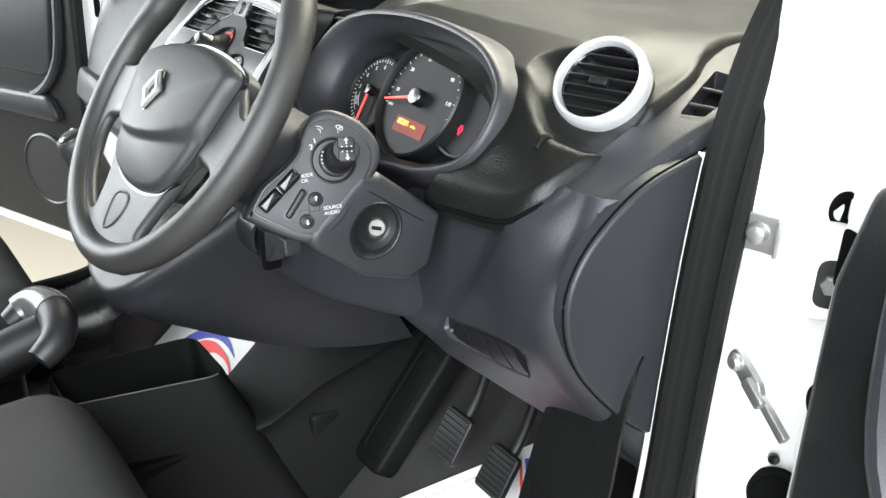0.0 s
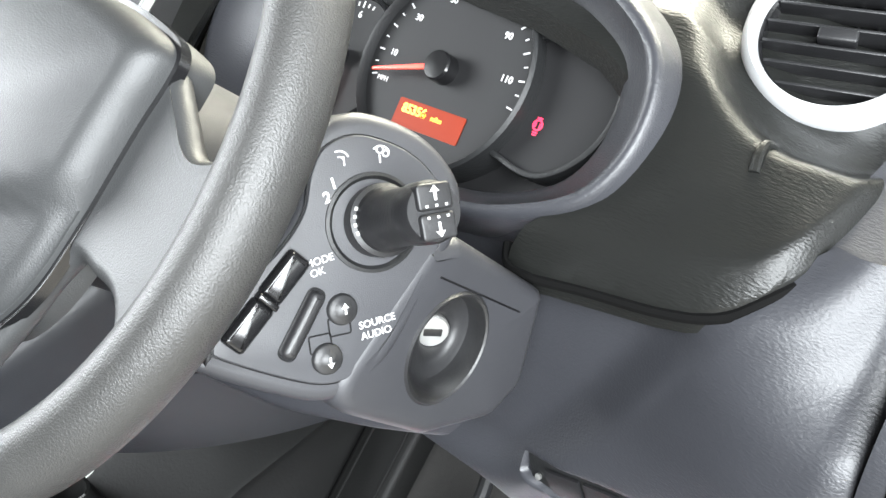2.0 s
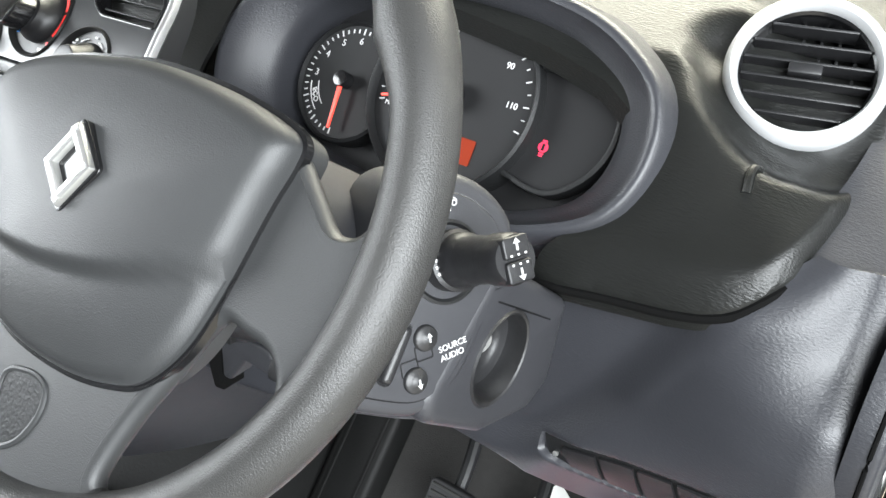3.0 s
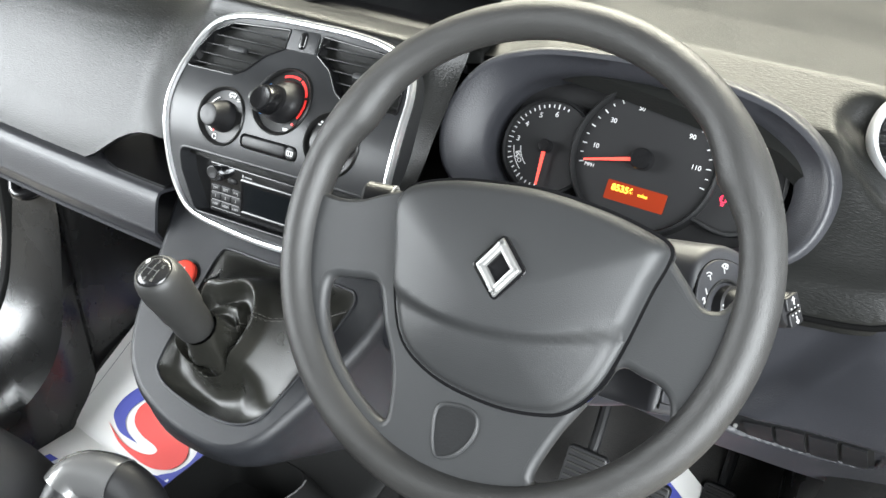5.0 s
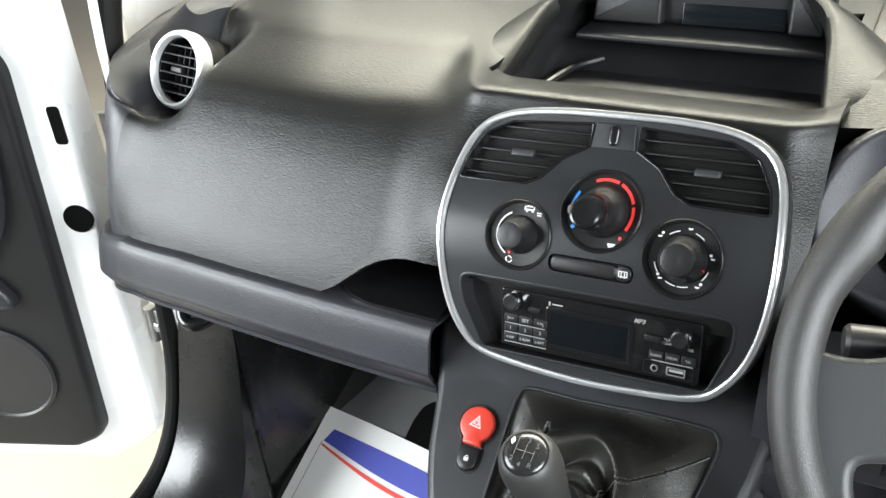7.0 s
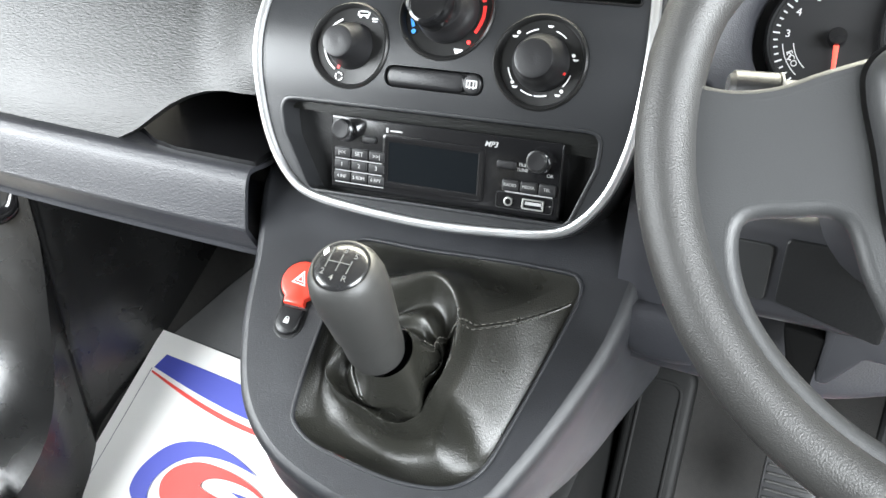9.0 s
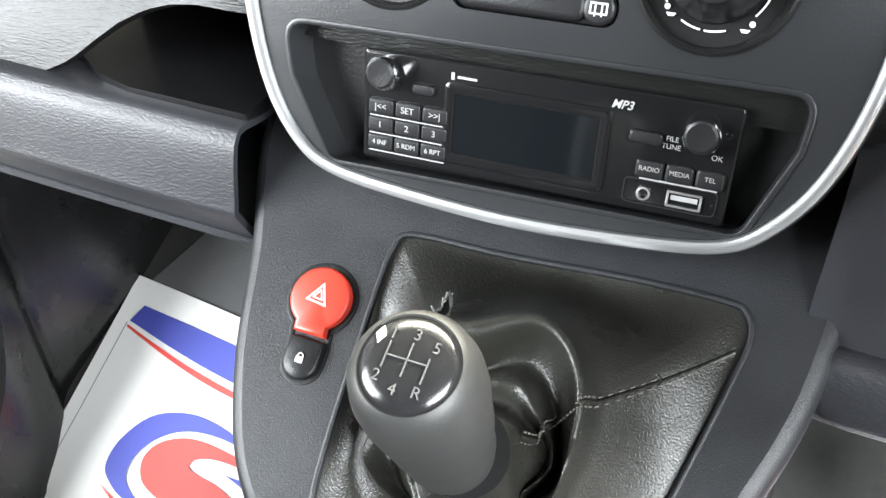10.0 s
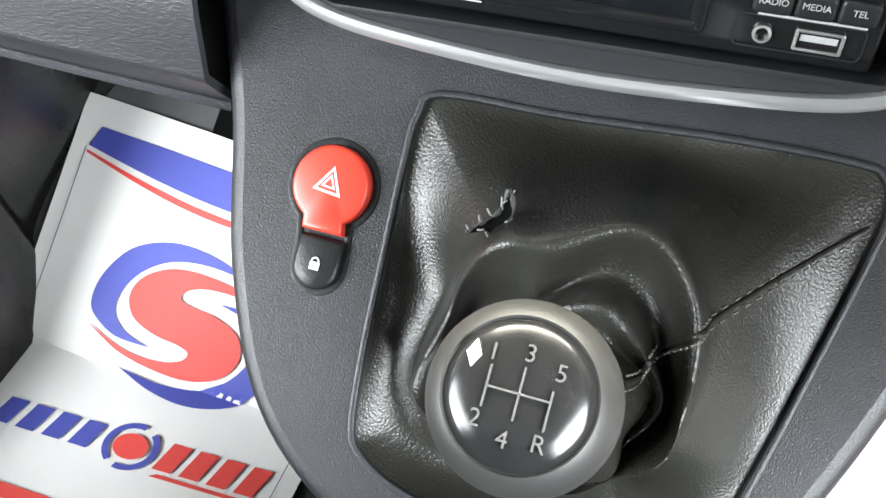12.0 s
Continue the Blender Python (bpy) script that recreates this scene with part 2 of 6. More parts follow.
def block(lo, hi, bevel=0.004, m=None, bm=None, seg=3):
    """A box with rounded edges."""
    bm = bm or bmesh.new()
    lo, hi = Vector(lo), Vector(hi)
    made = bmesh.ops.create_cube(bm, size=1)["verts"]
    for v in made:
        v.co = Vector([(lo[i] + hi[i]) / 2 + v.co[i] * (hi[i] - lo[i]) for i in range(3)])
    if bevel:
        edges = list({e for v in made for e in v.link_edges})
        made = bmesh.ops.bevel(bm, geom=edges, offset=bevel, segments=seg, profile=0.5, affect="EDGES")["verts"]
    if m is not None:
        for v in bm.verts:
            v.co = m @ v.co
    return bm


def circle(x, y, r, n=40, a0=0.0, a1=360.0):
    full = abs(a1 - a0) >= 359.9
    return [Vector((x + r * math.cos(radians(a0 + (a1 - a0) * i / (n if full else n - 1))), y + r * math.sin(radians(a0 + (a1 - a0) * i / (n if full else n - 1))))) for i in range(n)]


def arc_band(x, y, r, w, a0, a1, n=24):
    return circle(x, y, r + w / 2, n, a0, a1) + circle(x, y, r - w / 2, n, a1, a0)


def rect(x, y, w, h):
    return [(x - w / 2, y - h / 2), (x + w / 2, y - h / 2), (x + w / 2, y + h / 2), (x - w / 2, y + h / 2)]


def marks(shapes, m, d, bm=None, t=0.0004):
    """Thin printed shapes on the surface at height d."""
    bm = bm or bmesh.new()
    for o in shapes:
        prism(o, m, d - 0.0002, d + t, bm=bm)
    return bm


def words(text, m, x, y, size, d, turn=0.0, bm=None, bold=0.0, slant=0.0, align="CENTER"):
    """Lettering in the built-in font, laid on the frame m."""
    cu = bpy.data.curves.new("words", "FONT")
    cu.body, cu.size, cu.align_x, cu.align_y, cu.offset, cu.extrude, cu.shear = text, size, align, "CENTER", bold, 0.0003, slant
    ob = bpy.data.objects.new("words", cu)
    scene.collection.objects.link(ob)
    bpy.context.view_layer.update()
    me = bpy.data.meshes.new_from_object(ob.evaluated_get(bpy.context.evaluated_depsgraph_get()))
    bpy.data.objects.remove(ob)
    me.transform(m @ Matrix.Translation((x, y, d)) @ Matrix.Rotation(radians(turn), 4, "Z"))
    bm = bm or bmesh.new()
    bm.from_mesh(me)
    bpy.data.meshes.remove(me)
    return bm


def smooth(a, b, x):
    f = max(0.0, min(1.0, (x - a) / (b - a)))
    return f * f * (3 - 2 * f)



def each(name, shapes, m, d, mat, parent, t=0.0004):
    """Printed shapes, each a part of its own."""
    for o in shapes:
        part(name, marks([o], m, d, t=t), mat, parent)
# ---- frames of the slanted panels ----
CP = axes((-0.001, -0.045, 0.53), (1, 0, 0), (0, 0.4472, 0.8944)) @ Matrix.Translation((0, 0.1, 0)) @ Matrix.Rotation(radians(2), 4, "Z") @ Matrix.Translation((0, -0.1, 0))
BULGE = [(-0.02, 0.0), (0.0, 0.0), (0.02, 0.003), (0.05, 0.010), (0.08, 0.018), (0.11, 0.025), (0.14, 0.026), (0.17, 0.019), (0.20, 0.008), (0.235, 0.0), (0.30, 0.0)]
BULGE = [(p.x, p.y) for p in spline([(a, b, 0) for a, b in BULGE], 100)]
GC = axes((0, -0.04, 0.51), (1, 0, 0), (0, 0.8115, 0.5843))
SP = axes((0.494, -0.109, 0.661), (0.3386, 0.9411, 0), (-0.331, 0.119, 0.936))
WH = axes((0.362, -0.174, 0.722), (1, 0, 0), (0, 0.579, 0.815)) @ Matrix.Rotation(radians(6), 4, "Z")
HD = axes((0.35, 0.0718, 0.70), (1, 0, 0), (0, 0.514, 0.857))
GA = axes((0.35, 0.105, 0.68), (1, 0, 0), (0, 0.514, 0.857))

# ---- shell of the van ----
bm = bmesh.new()
bmesh.ops.create_grid(bm, x_segments=8, y_segments=8, size=40)
bmesh.ops.translate(bm, verts=bm.verts, vec=(0, 0, -0.55))
tagged(part("ground", bm, GROUND), "pale beige hall floor under the parked van", "floor", kind="structure")

FLOOR = [(-1.2, -0.10), (-0.5, -0.10), (-0.02, -0.10), (0.05, -0.08), (0.30, 0.088), (0.45, 0.20), (0.58, 0.36), (0.64, 0.60), (0.66, 0.80)]
prof = spline([(0, y, z) for y, z in FLOOR], 40)
bm = loft([[Vector((x, p.y, p.z)) for p in prof] for x in np.linspace(-0.70, 0.70, 15)])
loft([[Vector((x, p.y, p.z - 0.02)) for p in prof] for x in (-0.70, 0.70)], bm=bm)
tagged(part("floor", bm, CARPET), "dark worn carpet of the cab floor and toe board", "floor", kind="structure")


def kick(side):
    """The black moulded liner beside the footwell, and the sill step."""
    rows = []
    for y, zt, xi, w in ((-1.2, 0.03, 0.665, 0.03), (-0.6, 0.03, 0.665, 0.03), (-0.25, 0.035, 0.665, 0.04), (-0.10, 0.045, 0.665, 0.065), (-0.02, 0.07, 0.665, 0.08), (0.05, 0.15, 0.66, 0.08), (0.10, 0.32, 0.655, 0.06), (0.14, 0.50, 0.645, 0.035), (0.30, 0.52, 0.60, 0.03), (0.60, 0.55, 0.56, 0.03)):
        rows.append([Vector((side * (xi - w - 0.02), y, -0.12)), Vector((side * (xi - w - 0.005), y, -0.07)), Vector((side * (xi - w), y, zt - 0.06)), Vector((side * (xi - w * 0.6), y, zt - 0.02)), Vector((side * (xi - 0.005), y, zt - 0.003)), Vector((side * (xi + (0.035 if side < 0 else 0.065)), y, zt))])
    sm = [spline([r[j] for r in rows], 40) for j in range(6)]
    return loft(sm, thick=0.004)


PILLAR = {}
for s, nm in ((-1, "left"), (1, "right")):
    tagged(part("kick_panel", kick(s), FLOORBLACK), "glossy black moulded footwell liner with sill step", "trim", kind="structure")
    # white hinge pillar and sill
    dy = -0.045 if s < 0 else 0.0
    inner = [(0.700, 0.150, 0), (0.726, 0.160, 0), (0.738, 0.19, 0), (0.750, 0.225, 0), (0.772, 0.250, 0)] if s < 0 else [(0.728, 0.30, 0), (0.734, 0.222, 0), (0.748, 0.206, 0), (0.772, 0.214, 0), (0.788, 0.232, 0)]
    plan = spline(inner + [(0.805, 0.275, 0), (0.83, 0.31, 0), (0.835, 0.70, 0)], 26)
    cols = []
    for z in np.linspace(-0.30, 1.0, 30):
        lean = 0.20 * max(0, z - 0.72) ** 1.3 - 0.55 * max(0, 0.24 - z) ** 1.4
        bulge = 0.010 * math.exp(-((z - 0.60) / 0.05) ** 2) + 0.010 * math.exp(-((z - 0.285) / 0.05) ** 2)
        cols.append([Vector((s * (p.x + (bulge if 0.2 < p.y < 0.27 else 0)), p.y + dy + lean, z)) for p in plan])
    pil = thing("hinge_pillar", (s * 0.74, 0.2 + dy, -0.3), "white painted steel hinge pillar of the van", "pillar", kind="structure")
    PILLAR[s] = pil
    part("panel", loft(cols, thick=0.003), WHITE, pil)
    gm = axes((0.8045, 0.271, 0.657), (0.37, 0.93, 0), (0, 0, 1)) if s > 0 else axes((-0.796, 0.262 + dy, 0.655), (0.55, -0.83, 0), (0, 0, 1))
    part("grommet", lathe([(0.017, -0.002), (0.0165, 0.004), (0.013, 0.005), (0.011, 0.002), (0.0005, 0.001)], gm, 28), SHADE_BLACK, pil, "black rubber grommet")
    tagged(part("sill", block((s * 0.70 - 0.05, -1.2, -0.30), (s * 0.70 + 0.05, 0.06 + dy, 0.028), 0.012), WHITE), "white painted door sill", "sill", kind="structure")
    # rubber seal round the door opening
    path = spline([(s * 0.722, y + dy, z) for y, z in ((0.44, 1.10), (0.30, 0.94), (0.22, 0.83), (0.185, 0.74), (0.168, 0.62), (0.160, 0.48), (0.154, 0.34), (0.138, 0.22), (0.095, 0.12), (0.02, 0.065), (-0.12, 0.05), (-0.5, 0.048), (-1.1, 0.048))], 90)
    if s > 0:
        path = [p + Vector((0.012, 0.017, 0)) for p in path]
    bm = sweep(path, 0.017, 12, up=(1, 0, 0), flat=0.8)
    sweep([p + Vector((s * 0.012, 0.014, -0.004)) for p in path], 0.011, 10, bm=bm, up=(1, 0, 0))
    if s > 0:
        sweep([p + Vector((-0.008, -0.010, 0)) for p in path], 0.012, 10, bm=bm, up=(1, 0, 0))
        edge = [p for p in path if 0.30 < p.z < 0.71]
        strip = loft([[p + Vector((-0.029, -0.011, 0)), p + Vector((-0.0255, -0.012, 0)), p + Vector((-0.020, -0.004, 0))] for p in edge], thick=0.002)
        part("flange", strip, WHITE, pil, "thin bare edge of the pillar flange")
    tagged(part("door_seal", bm, TUNNEL), "black rubber door seal round the opening", "seal", kind="structure")
    # pillar beside the windscreen
    path = spline([(s * 0.725, 0.62, 0.72), (s * 0.715, 0.55, 0.84), (s * 0.68, 0.34, 1.05), (s * 0.64, 0.10, 1.28)], 16)
    tagged(part("windscreen_pillar", sweep(path, 0.055, 14, flat=0.7), LINER), "pale trim on the windscreen pillar", "pillar", kind="structure")

# roof and bulkhead out of view, added to close the cab
bm = loft([[Vector((x, y, 1.30 + 0.04 * (1 - (x / 0.66) ** 2))) for y in np.linspace(0.12, -1.2, 8)] for x in np.linspace(-0.66, 0.66, 9)], thick=0.02)
tagged(part("ceiling", bm, HEADLINER), "unseen grey cab headliner, darkened to cut reflections", "ceiling", kind="structure")
# dark grey so that it bounces little light onto the dash
tagged(part("wall_rear", block((-0.75, -1.24, -0.12), (0.75, -1.2, 1.36), 0.01), DARK), "unseen bulkhead behind the seats, dark grey to cut bounced light", "wall", kind="structure")
bm = loft([[Vector((x, 0.82 - 0.72 * f - 0.12 * (x / 0.7) ** 2, 0.77 + 0.53 * f)) for f in np.linspace(0, 1, 6)] for x in np.linspace(-0.70, 0.70, 11)])
wind = tagged(part("window_1", bm, GLASS), "clear windscreen above the dashboard", "windscreen", kind="structure")
wind.visible_shadow = False

# ---- dashboard ----
dash = thing("dashboard", (0, 0.2, 0.45), "dark grey grained plastic van dashboard with a deep open tray", "dashboard")
PLAN = [(-0.715, 0.22, 5, 0.10), (-0.713, 0.13, 8, 0.12), (-0.70, 0.06, 25, 0.25), (-0.67, 0.015, 50, 0.5), (-0.62, -0.010, 72, 0.85), (-0.54, -0.024, 85, 1), (-0.40, -0.03, 90, 1), (-0.25, -0.032, 90, 1), (-0.12, -0.032, 90, 1), (0, -0.032, 90, 1)]
PLAN = PLAN + [(-x, y, 180 - a, k) for x, y, a, k in PLAN[-2::-1]]
PLAN4 = spline(PLAN, 360)


def interp(x, table):
    xs, ys = zip(*table)
    return float(np.interp(x, xs, ys))


DEPTH = [(0.34, 0.012), (0.42, 0.0), (0.47, -0.006), (0.50, -0.006), (0.54, 0.0), (0.58, 0.015), (0.62, 0.037), (0.67, 0.068), (0.70, 0.092), (0.72, 0.115), (0.735, 0.148), (0.745, 0.20)]
fine = spline([(z, d, 0) for z, d in DEPTH], 120)
DEPTH = [(p.x, p.y) for p in fine]
# the driver's side slopes back more
SLOPE = [(0.34, 0.012), (0.42, 0.0), (0.47, -0.006), (0.50, -0.006), (0.54, 0.0), (0.58, 0.012), (0.60, 0.017), (0.612, 0.024), (0.622, 0.034), (0.634, 0.052), (0.661, 0.105), (0.69, 0.16), (0.745, 0.27)]
SLOPE = [(p.x, p.y) for p in spline([(z, d, 0) for z, d in SLOPE], 120)]


def face(st, z, back=0.0):
    """A point on the dashboard's face at a station of its plan and a height."""
    x, y, a, k = st
    side = smooth(0.19, 0.26, x)
    d = (interp(z, DEPTH) * (1 - side) + interp(z, SLOPE) * side) * k
    c = 1 - smooth(0.15, 0.235, abs(x))
    d = d * (1 - c) + c * (0.002 + 0.5 * (z - 0.53) - 1.118 * interp((z - 0.53) / 0.8944, BULGE))
    d += back + 0.020 * smooth(0.13, 0.172, x) * (1 - side) * smooth(0.615, 0.66, z)
    return Vector((x + d * math.cos(radians(a)), y + d * math.sin(radians(a)), z))


def pad_bottom(x):
    return interp(x, [(-0.645, 0.62), (-0.637, 0.585), (-0.622, 0.558), (-0.60, 0.546), (-0.45, 0.541), (-0.345, 0.541), (-0.32, 0.544), (-0.30, 0.549), (-0.28, 0.559), (-0.262, 0.573), (-0.247, 0.584), (-0.23, 0.593), (-0.213, 0.5985), (-0.195, 0.602), (-0.155, 0.605), (-0.14, 0.60), (0.14, 0.60), (0.168, 0.605), (0.172, 0.735), (0.72, 0.735)])


def top_rows(st, b, x):
    """From the brow back to the windscreen."""
    c = 1 - smooth(0.14, 0.22, abs(x))
    t = Vector((x * 0.985, 0.80 - 0.10 * (x / 0.7) ** 2, 0.772))
    pts = [b, b + Vector((0, 0.03, 0.008 - 0.010 * c)), b.lerp(t, 0.12) + Vector((0, 0, 0.010 - 0.022 * c)), b.lerp(t, 0.3) + Vector((0, 0, 0.012)), b.lerp(t, 0.6) + Vector((0, 0, 0.008)), t]
    return pts


def bowl(row):
    """Hollows the dash under the two round vents."""
    for p in row:
        for vx, vz, vy in ((-0.606, 0.706, 0.128),):
            dx = abs(p.x - vx)
            w = math.exp(-(dx / 0.062) ** 4) * smooth(0.03, 0.085, p.y) * (1 - smooth(vy + 0.02, vy + 0.10, p.y))
            p.z = p.z + (min(p.z, vz - 0.049) - p.z) * w


rows = []
for st in PLAN4:
    x = st[0]
    if x < -0.646 or x > 0.170:
        continue
    zb = pad_bottom(x)
    c = 1 - smooth(0.14, 0.22, abs(x))
    zt = 0.745 + 0.008 * c
    col = [face(st, zb + (zt - zb) * f) for f in np.linspace(0, 1, 12)]
    row = spline(col[:-1] + top_rows(st, col[-1], x), 64)
    bowl(row)
    rows.append(row)
# the opening of the tray in the top
bm = bmesh.new()
grid = [[bm.verts.new(p) for p in r] for r in rows]
for a, b in zip(grid, grid[1:]):
    for i in range(len(a) - 1):
        mid = (a[i].co + b[i + 1].co) / 2
        if abs(mid.x + 0.010) < 0.165 and 0.148 < mid.y < 0.36:
            continue
        bm.faces.new((a[i], b[i], b[i + 1], a[i + 1]))
bmesh.ops.delete(bm, geom=[v for v in bm.verts if not v.link_faces], context="VERTS")
bmesh.ops.recalc_face_normals(bm, faces=bm.faces)
bmesh.ops.solidify(bm, geom=bm.faces[:], thickness=0.007)
part("top_pad", bm, PAD, dash, "dark grained soft dash pad", 40)

# the driver's half: a sloping pad with a rolled edge, and the trim panel beside it
RISE = [(p.x, p.y) for p in spline([(y, z, 0) for y, z in ((-0.05, 0.595), (-0.03, 0.607), (-0.01, 0.622), (0.02, 0.640), (0.075, 0.667), (0.13, 0.696), (0.19, 0.727), (0.24, 0.744), (0.30, 0.757), (0.40, 0.766), (0.80, 0.772))], 120)]


def rise(x, y):
    return interp(y, RISE) - 0.12 * max(0, x - 0.645)


EDGE = spline([(0.470, 0.100, 0), (0.476, 0.06, 0), (0.482, 0.036, 0), (0.496, 0.030, 0), (0.541, 0.0335, 0), (0.578, 0.0365, 0), (0.605, 0.0415, 0), (0.623, 0.051, 0), (0.635, 0.066, 0), (0.641, 0.085, 0), (0.645, 0.11, 0), (0.650, 0.15, 0), (0.650, 0.20, 0), (0.638, 0.252, 0), (0.612, 0.30, 0), (0.592, 0.36, 0), (0.588, 0.43, 0), (0.587, 0.50, 0), (0.590, 0.74, 0)], 700)
ex, ey = np.array([p.x for p in EDGE]), np.array([p.y for p in EDGE])


def edge_span(y):
    """The stretch of the pad across at a distance ahead."""
    xs = [a.x + (b.x - a.x) * (y - a.y) / (b.y - a.y) for a, b in zip(EDGE, EDGE[1:]) if (a.y - y) * (b.y - y) <= 0 and a.y != b.y]
    lo = max(min(xs) if y < 0.095 else 0.0, interp(y, [(0.0300, 0.484), (0.036, 0.492), (0.050, 0.515), (0.067, 0.532), (0.09, 0.526), (0.107, 0.484)])) if y < 0.107 else interp(y, [(0.107, 0.484), (0.118, 0.43), (0.125, 0.36), (0.14, 0.166), (0.8, 0.166)])
    return lo, max(xs)


STEEP = [(p.x, p.y) for p in spline([(y, z, 0) for y, z in ((0.02, 0.612), (0.030, 0.628), (0.038, 0.639), (0.05, 0.653), (0.065, 0.667), (0.082, 0.681), (0.11, 0.699), (0.147, 0.716), (0.19, 0.732), (0.24, 0.747), (0.30, 0.759), (0.40, 0.768), (0.80, 0.774))], 120)]
MOUND = [(0.03, 0.645), (0.046, 0.656), (0.067, 0.676), (0.09, 0.702), (0.107, 0.722), (0.13, 0.743), (0.2, 0.768), (0.30, 0.771), (0.4, 0.769), (0.8, 0.773)]


DRIVER_VENT = Vector((0.5905, 0.1625, 0.743))


def pad_height(x, y):
    """The slope, rising to the hood of the dials, hollowed round the vent."""
    low = 1 - smooth(0.610, 0.642, x)
    z = (rise(x, y) + 0.005) * (1 - low) + interp(y, STEEP) * low
    w = 1 - smooth(0.528, 0.622 + max(0, y - 0.2) * 0.3, x)
    z += (max(z, interp(y, MOUND) - 0.020 * (1 - smooth(0.03, 0.075, y)) - 0.014 * (1 - smooth(0.17, 0.25, x))) - z) * w
    dip = max(z - 0.019, DRIVER_VENT.z + (-0.015 - 0.166 * (x - DRIVER_VENT.x) + 0.752 * (y - DRIVER_VENT.y)) / 0.640)
    r = math.hypot((x - DRIVER_VENT.x) / 0.052, (y - DRIVER_VENT.y) / 0.042)
    z += (min(z, dip) - z) * (1 - smooth(1.0, 1.65, r))
    return z


bm = bmesh.new()
grid = []
cols = list(np.linspace(0.166, 0.48, 40)) + list(np.linspace(0.484, 0.656, 90))
for y in [0.0302, 0.0310, 0.0325, 0.0345, 0.0365, 0.039] + list(np.linspace(0.042, 0.30, 72)) + list(np.linspace(0.31, 0.73, 20)):
    lo, hi = edge_span(y)
    line = []
    for x in cols:
        x = max(lo, min(hi, x))
        gap = float(np.min(np.hypot(ex - x, ey - y)))
        line.append(bm.verts.new((x, y, pad_height(x, y) - 0.014 * max(0, 1 - gap / 0.009) ** 2)))
    grid.append(line)
for a, b in zip(grid, grid[1:]):
    bridge(bm, a, b, False)
bmesh.ops.remove_doubles(bm, verts=bm.verts, dist=0.0001)
rim = [e for e in bm.edges if e.is_boundary]
made = bmesh.ops.extrude_edge_only(bm, edges=rim)["geom"]
bmesh.ops.translate(bm, verts=[g for g in made if isinstance(g, bmesh.types.BMVert)], vec=(-0.002, 0.004, -0.016))
part("driver_pad", bm, PAD, dash, "dark grained soft dash pad with a rolled edge", 40)

# near-black tube paints the shade in the gap under the pad edge
gap = [Vector((p.x, p.y + 0.0015, pad_height(p.x, p.y) - 0.0185)) for p in EDGE if p.y < 0.105 and p.x > 0.481]
part("edge_gap", sweep(gap[::4], 0.0034, 8), SHADE_BLACK, dash)

# end cap beside the passenger's door
rows = []
for st in PLAN4:
    if st[0] > -0.59:
        continue
    col = [face(st, 0.505 + 0.237 * f, 0.004) for f in np.linspace(0, 1, 12)]
    b = col[-1]
    t = Vector((b.x * 0.985, 0.70, 0.765))
    rows.append(spline(col + [b.lerp(t, 0.2) + Vector((0, 0, 0.012)), b.lerp(t, 0.6) + Vector((0, 0, 0.006)), t], 30))
    bowl(rows[-1])
part("end_trim", loft(rows, thick=0.006), TRIM, dash)
# trim panel with the small side vent before the driver's door
VO = [(0.665, 0.196), (0.689, 0.206), (0.685, 0.248), (0.658, 0.283), (0.634, 0.283), (0.648, 0.245)]
VO = rounded(VO, [0.005, 0.006, 0.02, 0.008, 0.004, 0.03])


def inside(o, x, y):
    hit = False
    for a, b in zip(o, o[1:] + o[:1]):
        if (a[1] > y) != (b[1] > y) and x < a[0] + (b[0] - a[0]) * (y - a[1]) / (b[1] - a[1]):
            hit = not hit
    return hit


bm = bmesh.new()
grid = []
for y in list(np.linspace(0.077, 0.31, 100)) + list(np.linspace(0.32, 0.70, 12)):
    lo, hi = edge_span(y)[1] - 0.012, interp(y, [(0.077, 0.688), (0.13, 0.690), (0.17, 0.694), (0.20, 0.699), (0.24, 0.702), (0.7, 0.702)])
    hi = max(hi, lo + 0.006)
    row = [Vector((lo + (hi - lo) * f, y, rise(lo + (hi - lo) * f, y) - 0.006 - 0.004 * smooth(0.85, 1.0, f) ** 2)) for f in np.linspace(0, 1, 44)]
    end = row[-1]
    row += [end + Vector((0.002, -0.002, -0.003)), end + Vector((0.003, -0.003, -0.012)), end + Vector((0.003, -0.003, -0.05))]
    grid.append([bm.verts.new(p) for p in row])
for a, b in zip(grid, grid[1:]):
    for i in range(len(a) - 1):
        mid = (a[i].co + b[i + 1].co) / 2
        if not inside(VO, mid.x, mid.y):
            bm.faces.new((a[i], b[i], b[i + 1], a[i + 1]))
bmesh.ops.delete(bm, geom=[v for v in bm.verts if not v.link_faces], context="VERTS")
bmesh.ops.remove_doubles(bm, verts=bm.verts, dist=0.00005)
rim = [e for e in bm.edges if e.is_boundary]
made = bmesh.ops.extrude_edge_only(bm, edges=rim)["geom"]
bmesh.ops.translate(bm, verts=[g for g in made if isinstance(g, bmesh.types.BMVert)], vec=(0, 0, -0.006))
part("end_trim", bm, TRIM, dash, "smooth grey trim panel with a side vent", 40)
part("seam_line", sweep(spline([(x, 0.0785, rise(x, 0.0785) - 0.0058) for x in (0.640, 0.655, 0.670, 0.684)], 10), 0.0009, 6), SHADE_BLACK, dash)
sv = part("side_vent", loft([[Vector((p[0], p[1], rise(p[0], p[1]) - 0.0056)) for p in inset(VO, w)] for w in (-0.0016, 0.0012)] + [[Vector((p[0], p[1], rise(p[0], p[1]) - 0.028)) for p in inset(VO, 0.0016)]], close_v=True), TRIM, dash)
